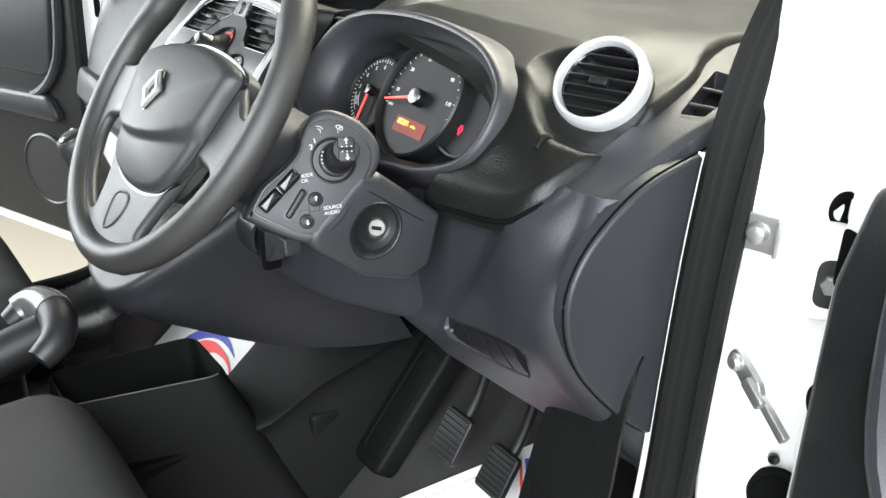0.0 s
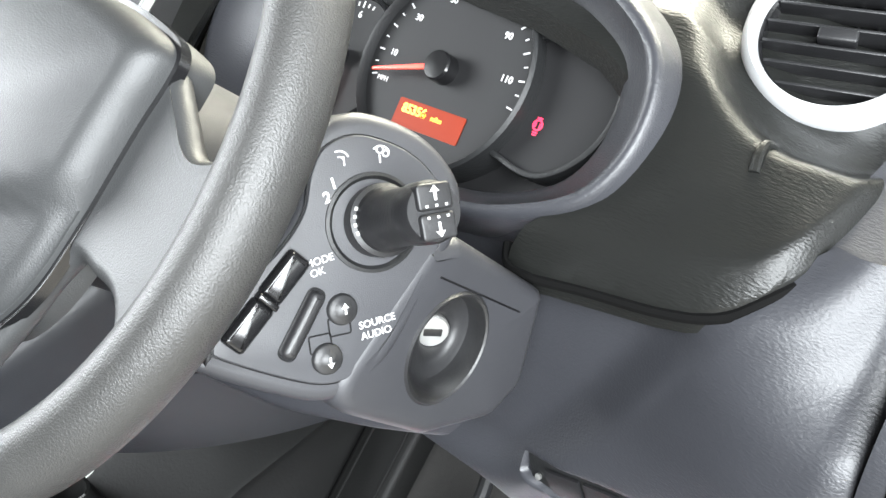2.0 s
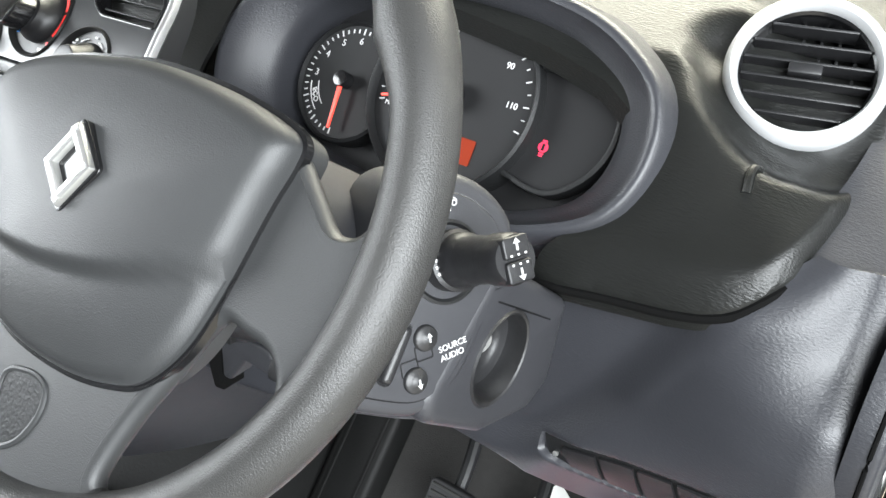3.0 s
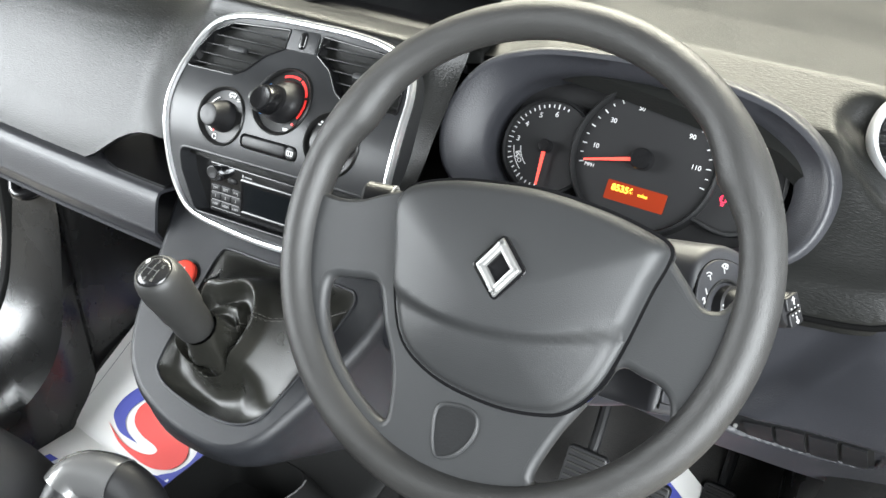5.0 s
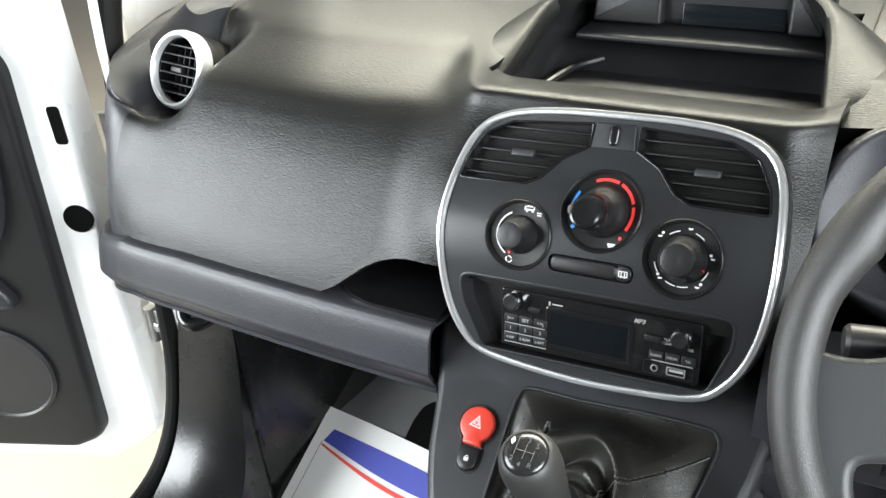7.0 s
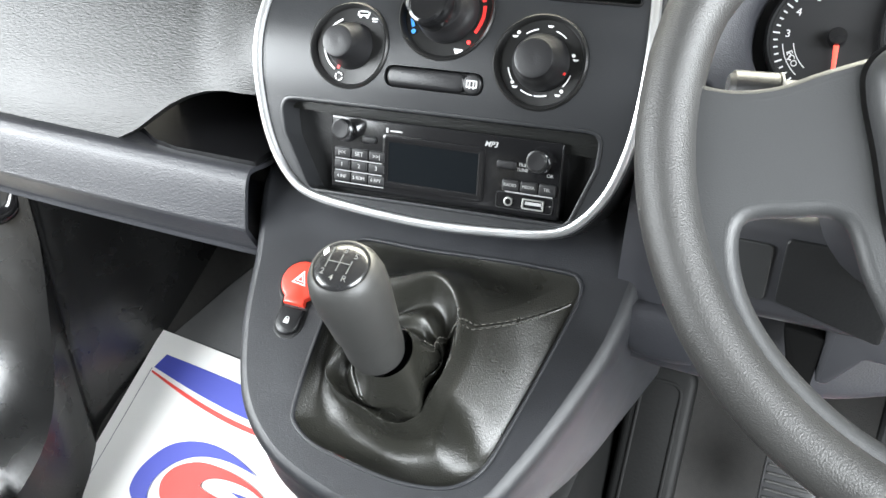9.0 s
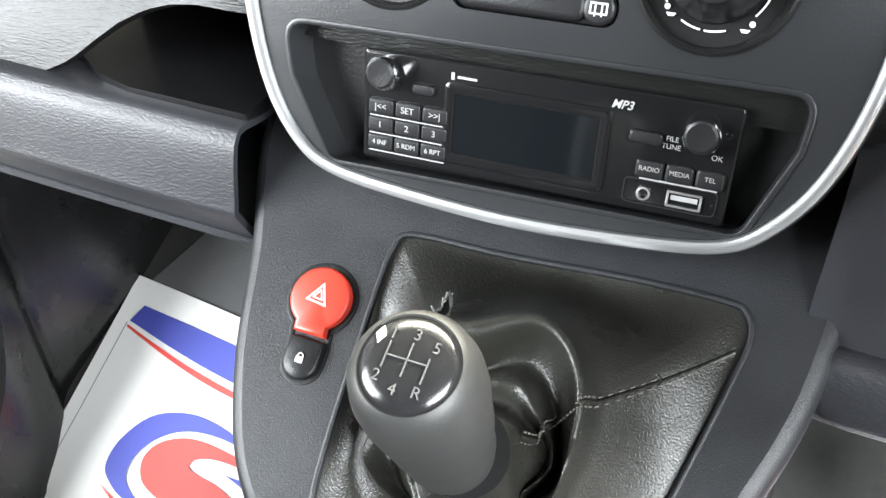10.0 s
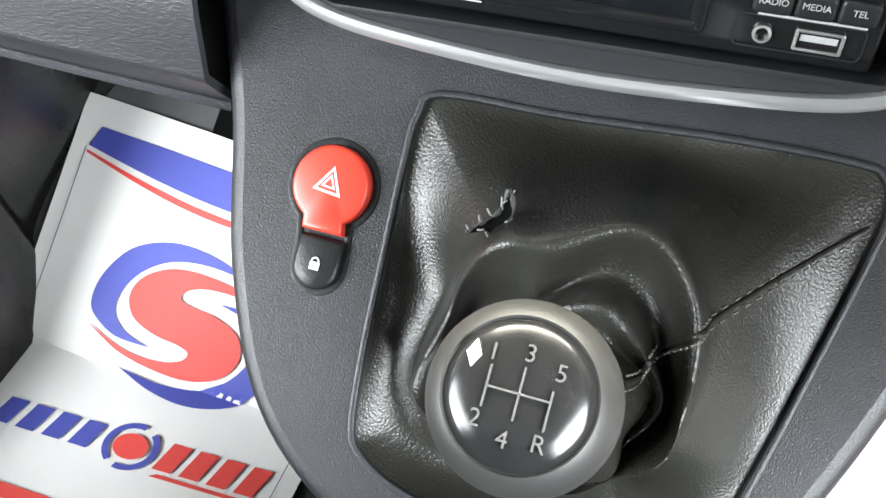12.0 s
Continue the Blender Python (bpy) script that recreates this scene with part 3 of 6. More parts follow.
bm = loft([[Vector((p[0], p[1], rise(p[0], p[1]) - d)) for p in inset(VO, w)] for w, d in ((-0.0020, 0.0075), (-0.0016, 0.024))], close_v=True)
bm.verts.ensure_lookup_table()
bm.faces.new(bm.verts[-len(VO):])
part("opening", bm, SHADE_BLACK, sv)
for a, b in (((0.657, 0.221), (0.687, 0.231)), ((0.646, 0.250), (0.679, 0.259))):
    pa, pb = Vector((*a, rise(*a) - 0.010)), Vector((*b, rise(*b) - 0.010))
    part("slat", sweep([pa, pb], 0.0018, 8), TRIM, sv)

# lower trim before the driver's door: a flat valley beside the column, a crease, a rounded corner
CREASE = [(0.36, 0.450), (0.42, 0.485), (0.455, 0.508), (0.48, 0.530), (0.51, 0.553), (0.54, 0.573), (0.57, 0.590), (0.60, 0.606), (0.62, 0.617), (0.64, 0.630), (0.67, 0.646)]
VALLEY = [(0.30, 0.120), (0.36, 0.088), (0.385, 0.078), (0.42, 0.063), (0.455, 0.050), (0.48, 0.045), (0.54, 0.0415), (0.60, 0.0405), (0.625, 0.043), (0.64, 0.053), (0.655, 0.067), (0.668, 0.0785)]
LIP = [(0.30, 0.205), (0.33, 0.188), (0.36, 0.162), (0.40, 0.124), (0.444, 0.085), (0.47, 0.062), (0.498, 0.042), (0.52, 0.031), (0.546, 0.025), (0.565, 0.026), (0.585, 0.031), (0.60, 0.043), (0.617, 0.057), (0.64, 0.069), (0.668, 0.0785)]
CREASE, VALLEY, LIP = [[(p.x, p.y) for p in spline([(a, b, 0) for a, b in t], 90)] for t in (CREASE, VALLEY, LIP)]


def trim_y(x, z):
    xc = interp(z, CREASE)
    if x <= xc:
        return interp(z, VALLEY) + 0.016 * (1 - smooth(-0.045, 0.004, x - xc)) * smooth(0.42, 0.47, z) * (1 - smooth(0.60, 0.635, z))
    w = min(1.0, (x - xc) / (0.672 - xc))
    y = interp(z, VALLEY) * (1 - w) + interp(z, LIP) * w - 0.004 * math.sin(math.pi * w) * smooth(0.40, 0.50, z)
    if x > 0.672:
        y += 0.030 * (1 - math.sqrt(max(0.0, 1 - ((x - 0.672) / 0.031) ** 2)))
    return y


STRIP_TOP = [(0.500, 0.4705), (0.52, 0.4775), (0.5686, 0.4913), (0.61, 0.500), (0.635, 0.5035), (0.644, 0.5005)]
STRIP_LOW = [(0.500, 0.4555), (0.511, 0.4520), (0.549, 0.4510), (0.587, 0.4505), (0.625, 0.4560), (0.636, 0.468), (0.644, 0.497)]


def sunk(x, z):
    """How far the strip of blank switches lies below the trim."""
    if not 0.499 < x < 0.646:
        return 0.0
    d = min(interp(x, STRIP_TOP) - z, z - interp(x, STRIP_LOW))
    return 0.006 * smooth(-0.002, 0.003, d)


rows = []
for x in list(np.linspace(0.396, 0.66, 90)) + list(np.linspace(0.664, 0.7025, 14)):
    zt = interp(x, [(0.40, 0.585), (0.47, 0.632), (0.600, 0.634), (0.618, 0.642), (0.632, 0.657), (0.642, 0.6665), (0.71, 0.6665)])
    zb = interp(x, [(0.40, 0.425), (0.454, 0.422), (0.472, 0.419), (0.53, 0.400), (0.579, 0.3745), (0.622, 0.345), (0.65, 0.330), (0.67, 0.320), (0.7025, 0.304)])
    col = [Vector((x, trim_y(x, z) + sunk(x, z), z)) for z in np.linspace(zb, zt, 90)]
    b = col[0]
    rows.append([b + Vector((0, 0.10, 0.012)), b + Vector((0, 0.03, -0.006)), b + Vector((0, 0.008, -0.004))] + col)
edge = rows[-1]
for dy in (0.012, 0.03, 0.06, 0.10, 0.16):
    rows.append([Vector((0.7035, min(0.24, p.y + dy), p.z)) for p in edge])
part("lower_trim", loft(rows, thick=0.004), TRIM, dash, "smooth dark grey lower dash trim", 45)
# blank switch covers in a sunken strip above the lower edge
def strip_patch(x0, x1, edge, lift, thick):
    rows = []
    for x in np.linspace(x0, x1, 9):
        a, b = interp(x, STRIP_LOW) + edge, interp(x, STRIP_TOP) - edge
        rows.append([Vector((x + 0.006 * f, trim_y(x, z) + 0.006 - lift, z)) for f, z in zip(np.linspace(0.5, -0.5, 8), np.linspace(a, b, 8))])
    return loft(rows, thick=thick)


sb = part("switch_strip", strip_patch(0.503, 0.634, 0.0015, 0.0012, 0.001), DARK, dash, "sunken strip of blank switches")
for x0, x1 in ((0.522, 0.547), (0.551, 0.576), (0.580, 0.604), (0.608, 0.629)):
    part("switch_blank", strip_patch(x0, x1, 0.005, 0.0032, 0.002), KNOB, sb)
part("screw", lathe([(0.0022, 0.0), (0.0022, 0.002), (0.0005, 0.0023)], axes((0.5125, trim_y(0.5125, 0.461) + 0.004, 0.461), (1, 0, 0), (0, 0.2, 1)), 12), STEEL, sb)

# cover of the fuse box on the dash's end
m = axes((0.7035, 0, 0), (0, 1, 0), (0, 0, 1))
o = [p.to_2d() for p in spline([(0.215, 0.702, 0), (0.195, 0.699, 0), (0.118, 0.680, 0), (0.067, 0.648, 0), (0.038, 0.613, 0), (0.0295, 0.573, 0), (0.044, 0.522, 0), (0.084, 0.468, 0), (0.148, 0.407, 0), (0.196, 0.380, 0), (0.215, 0.372, 0)], 60)]
part("fuse_box_cover", prism(o, m, -0.012, 0.0065, 0.004), TRIM, dash, "dark grey curved fuse box cover")
part("cover_gap", sweep([m @ Vector((p.x, p.y, 0.0004)) for p in o], 0.0014, 6), SHADE_BLACK, dash)

# knee panel under the column
rows = []
for x in np.linspace(0.150, 0.450, 34):
    zb = interp(x, [(0.15, 0.44), (0.20, 0.437), (0.26, 0.430), (0.33, 0.424), (0.375, 0.424), (0.415, 0.428), (0.45, 0.433)])
    y0 = interp(x, [(0.15, -0.034), (0.19, -0.036), (0.25, -0.030), (0.31, -0.010), (0.36, 0.018), (0.40, 0.040), (0.425, 0.055), (0.45, 0.0655)])
    rows.append(spline([(x, y0 + 0.20, zb + 0.020), (x, y0 + 0.10, zb + 0.004), (x, y0 + 0.035, zb - 0.003), (x, y0 + 0.012, zb + 0.004), (x, y0 + 0.003, zb + 0.018), (x, y0 + 0.001, 0.50), (x, y0 + 0.010, 0.55), (x, y0 + 0.026, 0.592), (x, y0 + 0.06, 0.602)], 34))
part("knee_panel", loft(rows, thick=0.005), TRIM, dash, "smooth dark grey knee panel")
part("coin_pocket", loft([spline([(x, -0.044, 0.462 + e), (x, -0.047, 0.470 + e), (x, -0.046, 0.494), (x, -0.036, 0.504), (x, 0.0, 0.500)], 14) for x, e in ((0.158, 0.020), (0.163, 0.010), (0.170, 0.002), (0.18, 0.0), (0.20, 0.0), (0.212, 0.002))], thick=0.004), TRIM, dash, "small open pocket beside the console")

# shelf strip under the glove box
rows = []
for st in PLAN4:
    if not (-0.715 < st[0] < -0.154) or (st[0] < -0.70 and st[1] > 0.1):
        continue
    x, y, a, k = st
    i = Vector((math.cos(radians(a)), math.sin(radians(a)), 0))
    p = Vector((x, y, 0))
    dz = interp(x, [(-0.72, -0.036), (-0.66, -0.024), (-0.60, -0.006), (-0.5, 0.0), (-0.14, -0.002)])
    sec = [(0.12, 0.546), (0.03, 0.547), (-0.004, 0.552), (-0.013, 0.548), (-0.018, 0.537), (-0.0235, 0.510), (-0.0245, 0.504), (-0.0225, 0.499), (-0.010, 0.478), (-0.004, 0.473), (0.11, 0.468)]
    rows.append(spline([p + i * d + Vector((0, 0, z + dz)) for d, z in sec], 50))
part("shelf", loft(rows, thick=0.004), TRIM, dash, "grey grained shelf lip under the glove box")
bm = loft([[Vector((x, 0.13, 0.545)), Vector((x, 0.135, 0.66)), Vector((x, 0.09, 0.67))] for x in (-0.36, -0.25, -0.14)], thick=0.004)
part("shelf_back", bm, DARK, dash)
# dark underside between the lips and the bulkhead
bm = loft([[Vector((x, 0.07, 0.50)), Vector((x, 0.3, 0.47)), Vector((x, 0.64, 0.50))] for x in (-0.69, 0, 0.69)], thick=0.01)
part("underside", bm, DARK, dash)

# round corner vents
def round_vent(centre, x_axis, up):
    m = axes(centre, x_axis, up)
    m = m @ Matrix.Scale(0.92, 4)
    body = part("vent_barrel", lathe([(0.030, -0.17), (0.044, -0.10), (0.051, -0.03), (0.053, -0.012), (0.0505, -0.004)], m, 56, cap=False), PAD, dash)
    part("ring", lathe([(0.0535, -0.018), (0.0545, -0.006), (0.0525, 0.003), (0.0495, 0.0062), (0.0465, 0.005), (0.0448, 0.001), (0.0443, -0.006), (0.0443, -0.03)], m, 64, cap=False), SILVER, body, "satin white vent ring")
    part("throat", lathe([(0.0443, -0.004), (0.0425, -0.006), (0.0405, -0.03), (0.0405, -0.06), (0.001, -0.06)], m, 48, cap=False), GLOSS, body)
    for i in range(6):
        v = -0.032 + i * 0.0128
        w = math.sqrt(max(0, 0.0425 ** 2 - v * v))
        part("slat", block((-w, v - 0.0011, -0.022), (w, v + 0.0011, -0.004), 0.0008, m, seg=2), KNOB, body)
    for i in range(6):
        u = -0.030 + i * 0.012
        w = math.sqrt(max(0, 0.040 ** 2 - u * u))
        part("fin", block((u - 0.0012, -w, -0.045), (u + 0.0012, w, -0.024), 0.0006, m, seg=2), DARK, body)
    part("tab", block((-0.012, -0.004, -0.008), (0.010, 0.004, 0.001), 0.0015, m), KNOB, body)
    return body


round_vent((-0.606, 0.130, 0.708), (1, -0.14, 0), (0.05, 0.42, 0.90))
round_vent(DRIVER_VENT, (0.97, 0.24, 0.03), (-0.16, 0.62, 0.77))
for pts in (((0.592, 0.104, 0.0005), (0.590, 0.099, 0.0015), (0.5905, 0.092, 0.0015), (0.5925, 0.085, 0.0005)),):
    part("thumb_wheel", sweep(spline([(x, y, pad_height(x, y) + h - 0.001) for x, y, h in pts], 10), 0.0031, 10), PAD, dash)
hook = spline([(-0.618, 0.090, 0.655), (-0.622, 0.082, 0.648), (-0.623, 0.076, 0.640), (-0.621, 0.073, 0.635)], 10)
part("thumb_wheel", sweep(hook, 0.0045, 10), PAD, dash)

# open tray with a screen pod in the middle of the top
MOUTH = [(-0.160, 0.143, 0.7325), (-0.168, 0.150, 0.735), (-0.165, 0.192, 0.754), (-0.161, 0.241, 0.775), (-0.153, 0.271, 0.788), (-0.138, 0.294, 0.798), (-0.100, 0.312, 0.806), (-0.05, 0.319, 0.809), (0.02, 0.321, 0.810), (0.062, 0.318, 0.809), (0.093, 0.311, 0.805), (0.112, 0.299, 0.800), (0.127, 0.279, 0.792), (0.136, 0.250, 0.779), (0.142, 0.206, 0.760), (0.148, 0.160, 0.740), (0.142, 0.146, 0.734), (0.10, 0.143, 0.7325), (-0.03, 0.143, 0.7325), (-0.10, 0.143, 0.7325)]
MOUTH = spline(MOUTH, 140, True)
mid = Vector((-0.010, 0.215, 0.765))
rings = [[], [], [], [], [], [], []]
for p in MOUTH:
    o = Vector((p.x - mid.x, (p.y - mid.y) * 0.9, 0))
    o = o.normalized()
    front = 1 - smooth(0.146, 0.24, p.y)
    drop = p.z - 0.752
    rings[0].append(p - o * 0.004 + Vector((0, 0.010, -0.020)))
    rings[1].append(p - o * 0.002 + Vector((0, 0, -0.003)))
    rings[2].append(p + o * 0.002)
    rings[3].append(p + o * 0.008 - Vector((0, 0, 0.001)))
    w = 0.075 * (1 - front) + 0.014 * front
    rings[4].append(p + o * w * 0.45 - Vector((0, 0, drop * 0.35 * (1 - front) + 0.001)))
    rings[5].append(p + o * w * 0.80 - Vector((0, 0, drop * 0.85 * (1 - front) + 0.002)))
    rings[6].append(p + o * w * 1.25 - Vector((0, 0, drop * 1.15 * (1 - front) + 0.012)))
part("tray_brow", loft(rings, close_v=True), PAD, dash, "dark raised brow round the open tray", 60)
well = [[p - (p - mid) * 0.02 + Vector((0, 0.006, -0.010)) for p in MOUTH], [p - (p - mid) * 0.04 + Vector((0, 0.075, -0.030)) for p in MOUTH], [p - (p - mid) * 0.10 + Vector((0, 0.085, -0.035)) for p in MOUTH]]
bm = loft(well, close_v=True)
bm.verts.ensure_lookup_table()
bm.faces.new(bm.verts[-len(MOUTH):])
tray = part("tray", bm, DARK, dash, "black open storage tray", 50)
part("tray_floor", block((-0.150, 0.152, 0.700), (0.140, 0.33, 0.713), 0.004), KNOB, tray)
part("tray_step", sweep(spline([(-0.135, 0.168, 0.716), (-0.133, 0.20, 0.718), (-0.122, 0.25, 0.720), (-0.10, 0.28, 0.722)], 16), 0.004, 8), KNOB, tray)
pod = part("screen_pod", block((-0.126, 0.318, 0.752), (0.128, 0.36, 0.812), 0.010), KNOB, dash, "black pod with a blank screen")
part("ledge", block((-0.128, 0.268, 0.746), (0.132, 0.345, 0.753), 0.0025), KNOB, pod)
pf = axes((0, 0.316, 0.752), (1, 0, 0), (0, 0.15, 1))
part("screen", prism(rounded(rect(0.030, 0.022, 0.108, 0.036), 0.003), pf, -0.004, 0.002, 0.001), SCREEN, pod, "blank dark screen")
part("cheek", prism(rounded([(-0.122, 0.003), (-0.044, 0.003), (-0.044, 0.048), (-0.104, 0.048), (-0.118, 0.034)], [0.004, 0.004, 0.004, 0.012, 0.012]), pf, -0.01, 0.014, 0.004), DARK, pod)
part("cheek", prism(rounded([(0.088, 0.003), (0.124, 0.003), (0.120, 0.030), (0.104, 0.048), (0.088, 0.048)], [0.004, 0.004, 0.012, 0.012, 0.004]), pf, -0.01, 0.014, 0.004), DARK, pod)
rp = axes((0.018, 0.318, 0.729), (1, 0, 0), (0, 0.1, 1))
rb = part("ribbed_back", prism(rounded(rect(0, 0, 0.205, 0.026), 0.002), rp, -0.006, 0.0), DARK, tray)
for k in range(9):
    part("rib", block((-0.100, -0.0115 + k * 0.0028, -0.001), (0.100, -0.0103 + k * 0.0028, 0.0012), 0.0003, rp, seg=1), KNOB, rb)

# black lining of the open pocket
part("pocket_floor", prism(rounded([(-0.285, -0.010), (-0.262, -0.024), (-0.235, -0.031), (-0.156, -0.031), (-0.156, 0.128), (-0.36, 0.128), (-0.34, 0.01)], [0.02, 0.02, 0.01, 0.002, 0.002, 0.01, 0.02]), axes((0, 0, 0.550), (1, 0, 0), (0, 1, 0)), -0.002, 0.0035), GLOSS, dash, "black pocket floor")

# ---- centre control panel ----
panel = thing("control_panel", (0, -0.02, 0.53), "dark grey heater control panel framed by a satin silver band", "control panel")
half = [(0.0, 0.250), (0.06, 0.249), (0.105, 0.243), (0.134, 0.228), (0.149, 0.198), (0.1555, 0.14), (0.152, 0.090), (0.140, 0.050), (0.121, 0.0235), (0.100, 0.0115), (0.06, 0.006)]
OUT = [p.to_2d() for p in spline([(x, v, 0) for x, v in half] + [(0, 0.003, 0)] + [(-x + 0.0035 * smooth(0.02, 0.08, v), v, 0) for x, v in half[:0:-1]], 120, True)]
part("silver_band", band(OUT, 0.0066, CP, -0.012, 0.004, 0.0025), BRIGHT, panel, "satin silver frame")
IN = inset(OUT, 0.0070)


VENT = []
for s in (-1, 1):
    o = [(s * 0.021, 0.2385), (s * 0.100, 0.2335), (s * 0.124, 0.221), (s * 0.137, 0.197), (s * 0.141, 0.176), (s * 0.074, 0.1765), (s * 0.060, 0.184), (s * 0.043, 0.204), (s * 0.021, 0.2165)]
    VENT.append(rounded(o, [0.003, 0.01, 0.012, 0.01, 0.004, 0.02, 0.02, 0.02, 0.003]))
REC = rounded([(-0.128, 0.0880), (0.1285, 0.0900), (0.1265, 0.064), (0.1095, 0.0205), (-0.102, 0.0175), (-0.124, 0.060)], [0.012, 0.012, 0.012, 0.010, 0.010, 0.012])


def holed(outer, holes, m, d, t):
    """A plate with holes, from its outline and theirs."""
    bm = bmesh.new()
    edges = []
    for o in (outer, *holes):
        vs = ring_verts(bm, o, m, d)
        edges += [bm.edges.new((vs[i - 1], vs[i])) for i in range(len(vs))]
    bmesh.ops.triangle_fill(bm, use_beauty=True, edges=edges)
    n = m.to_3x3() @ Vector((0, 0, 1))
    bmesh.ops.recalc_face_normals(bm, faces=bm.faces)
    made = bmesh.ops.extrude_face_region(bm, geom=bm.faces[:])
    bmesh.ops.translate(bm, verts=[g for g in made["geom"] if isinstance(g, bmesh.types.BMVert)], vec=-n * t)
    return bm


CL, CM, CR = (-0.0705, 0.1310), (0.0020, 0.1624), (0.0775, 0.1325)
SX, SY = 0.003, 0.0135
SW = rounded([(-0.042 + SX, 0.1065 + SY), (0.036 + SX, 0.1065 + SY), (0.036 + SX, 0.0905 + SY), (-0.042 + SX, 0.0905 + SY)], 0.0078)
bm = holed(IN, [*VENT, REC, circle(*CL, 0.0325), circle(*CM, 0.0365), circle(*CR, 0.034), SW], CP, 0.0, 0.012)
for size in (0.03, 0.018, 0.012):
    bmesh.ops.subdivide_edges(bm, edges=[e for e in bm.edges if e.calc_length() > size], cuts=1)
    bmesh.ops.triangulate(bm, faces=bm.faces[:])
part("faceplate", bm, PANEL, panel)
part("skirt", band(inset(OUT, -0.0012), 0.003, CP, -0.050, -0.003), PANEL, panel)
# near-black backing: the shade behind the vent slats is in its colour
part("back_plate", prism(inset(IN, 0.002), CP, -0.060, -0.056), SHADE_BLACK, panel)
for s, o in zip((-1, 1), VENT):
    vent = part("air_vent", band(inset(o, -0.0004), 0.0022, CP, -0.055, 0.0012, 0.0008), GLOSS, panel)
    for i in range(5):
        v = 0.183 + i * 0.0112
        x0, x1 = 0.0235, 0.138 - max(0, v - 0.196) * 0.75
        if v < 0.214:
            x0 = 0.024 + (0.214 - v) * 1.45
        a, b = (x0, x1) if s > 0 else (-x1, -x0)
        part("slat", block((a, v - 0.0008, -0.018), (b, v + 0.0008, -0.003), 0.0006, CP, seg=2), DARK, vent)
    for i in range(7):
        u = s * (0.036 + i * 0.0155)
        part("fin", block((u - 0.001, 0.178 if abs(u) > 0.07 else 0.205, -0.030), (u + 0.001, 0.231 - max(0, abs(u) - 0.11) * 0.9, -0.018), 0.0006, CP, seg=2), DARK, vent)
    part("tab", block((s * 0.084 - 0.011, 0.2015, -0.006), (s * 0.084 + 0.011, 0.2085, 0.0025), 0.002, CP), HUB, vent)
part("vent_divider", prism(rounded([(-0.019, 0.2395), (0.017, 0.2395), (0.019, 0.2165), (-0.021, 0.2165)], 0.002), CP, -0.01, 0.0015, 0.001), PANEL, panel)
part("vent_wheel", prism(rounded(rect(-0.001, 0.2285, 0.0095, 0.0185), 0.0045), CP, -0.004, 0.0045, 0.003), GLOSS, panel)


def dial(c, r, knob_r, knob_h, name):
    m = CP @ Matrix.Translation((c[0], c[1], 0))
    ring = part(name, lathe([(r, -0.012), (r, 0.0012), (r - 0.0012, 0.0022), (r - 0.0028, 0.0008), (r - 0.004, -0.0030), (0.001, -0.0045)], m, 64), DIALRING, panel)
    k = part("knob", lathe([(knob_r * 1.42, -0.0044), (knob_r * 1.36, 0.001), (knob_r * 1.18, 0.005), (knob_r * 1.06, knob_h * 0.55), (knob_r, knob_h - 0.003), (knob_r * 0.93, knob_h - 0.0006), (knob_r * 0.8, knob_h), (0.0004, knob_h - 0.0012)], m, 48), KNOB, ring)
    return m, ring, k


m, ring, k = dial(CL, 0.0325, 0.0125, 0.020, "fan_air_dial")
each("scale", [arc_band(0, 0, 0.0215, 0.0013, 118, 238), rect(0.006, 0.0235, 0.009, 0.0012), rect(0.006, 0.0265, 0.006, 0.0012), rect(0.0018, 0.025, 0.001, 0.003), rect(0.0105, 0.025, 0.001, 0.003), circle(0.004, 0.0224, 0.0011, 10), circle(0.0095, 0.0224, 0.0011, 10), rect(0.0165, 0.0215, 0.005, 0.001), rect(0.0165, 0.0195, 0.004, 0.001)], m, -0.0028, MARK, ring)
each("arrow", [arc_band(-0.0075, -0.0235, 0.0028, 0.0008, 20, 110, 8), arc_band(-0.0075, -0.0235, 0.0028, 0.0008, 140, 230, 8), arc_band(-0.0075, -0.0235, 0.0028, 0.0008, 260, 350, 8)], m, -0.0028, MARK, ring)
part("pointer", marks([rect(0, 0, 0.0018, 0.007)], m @ Matrix.Rotation(radians(160), 4, "Z") @ Matrix.Translation((0, 0.0155, 0)), 0.001), REDMARK, ring)
m, ring, k = dial(CM, 0.0365, 0.0165, 0.014, "temperature_dial")
each("hot_scale", [arc_band(0, 0, 0.0275, 0.0026, a, a + 44) for a in (70, 20, -30)] + [circle(0.0205, -0.021, 0.0016, 14)], m, -0.0028, REDMARK, ring)
each("cold_scale", [arc_band(0, 0, 0.0275, 0.0024, 148, 178), arc_band(0, 0, 0.0275, 0.0024, 181, 208), circle(-0.0235, -0.0165, 0.0018, 14)], m, -0.0028, BLUEMARK, ring)
part("demist_mark", marks([[(0.010, -0.0265), (0.017, -0.0265), (0.0155, -0.030), (0.0115, -0.030)]], m, -0.0030), MARK, ring)
part("pushed_knob", lathe([(0.0165, 0.010), (0.0150, 0.026), (0.0135, 0.030), (0.0115, 0.031), (0.0005, 0.029)], m @ Matrix.Translation((-0.004, -0.001, 0)), 40), GLOSS, ring)
part("knob_tip", lathe([(0.0055, 0.0), (0.0058, 0.020), (0.0045, 0.0235), (0.0005, 0.024)], m @ Matrix.Translation((-0.0155, -0.0005, 0.006)), 24), EMBOSS, ring)
m, ring, k = dial(CR, 0.034, 0.0145, 0.018, "air_direction_dial")
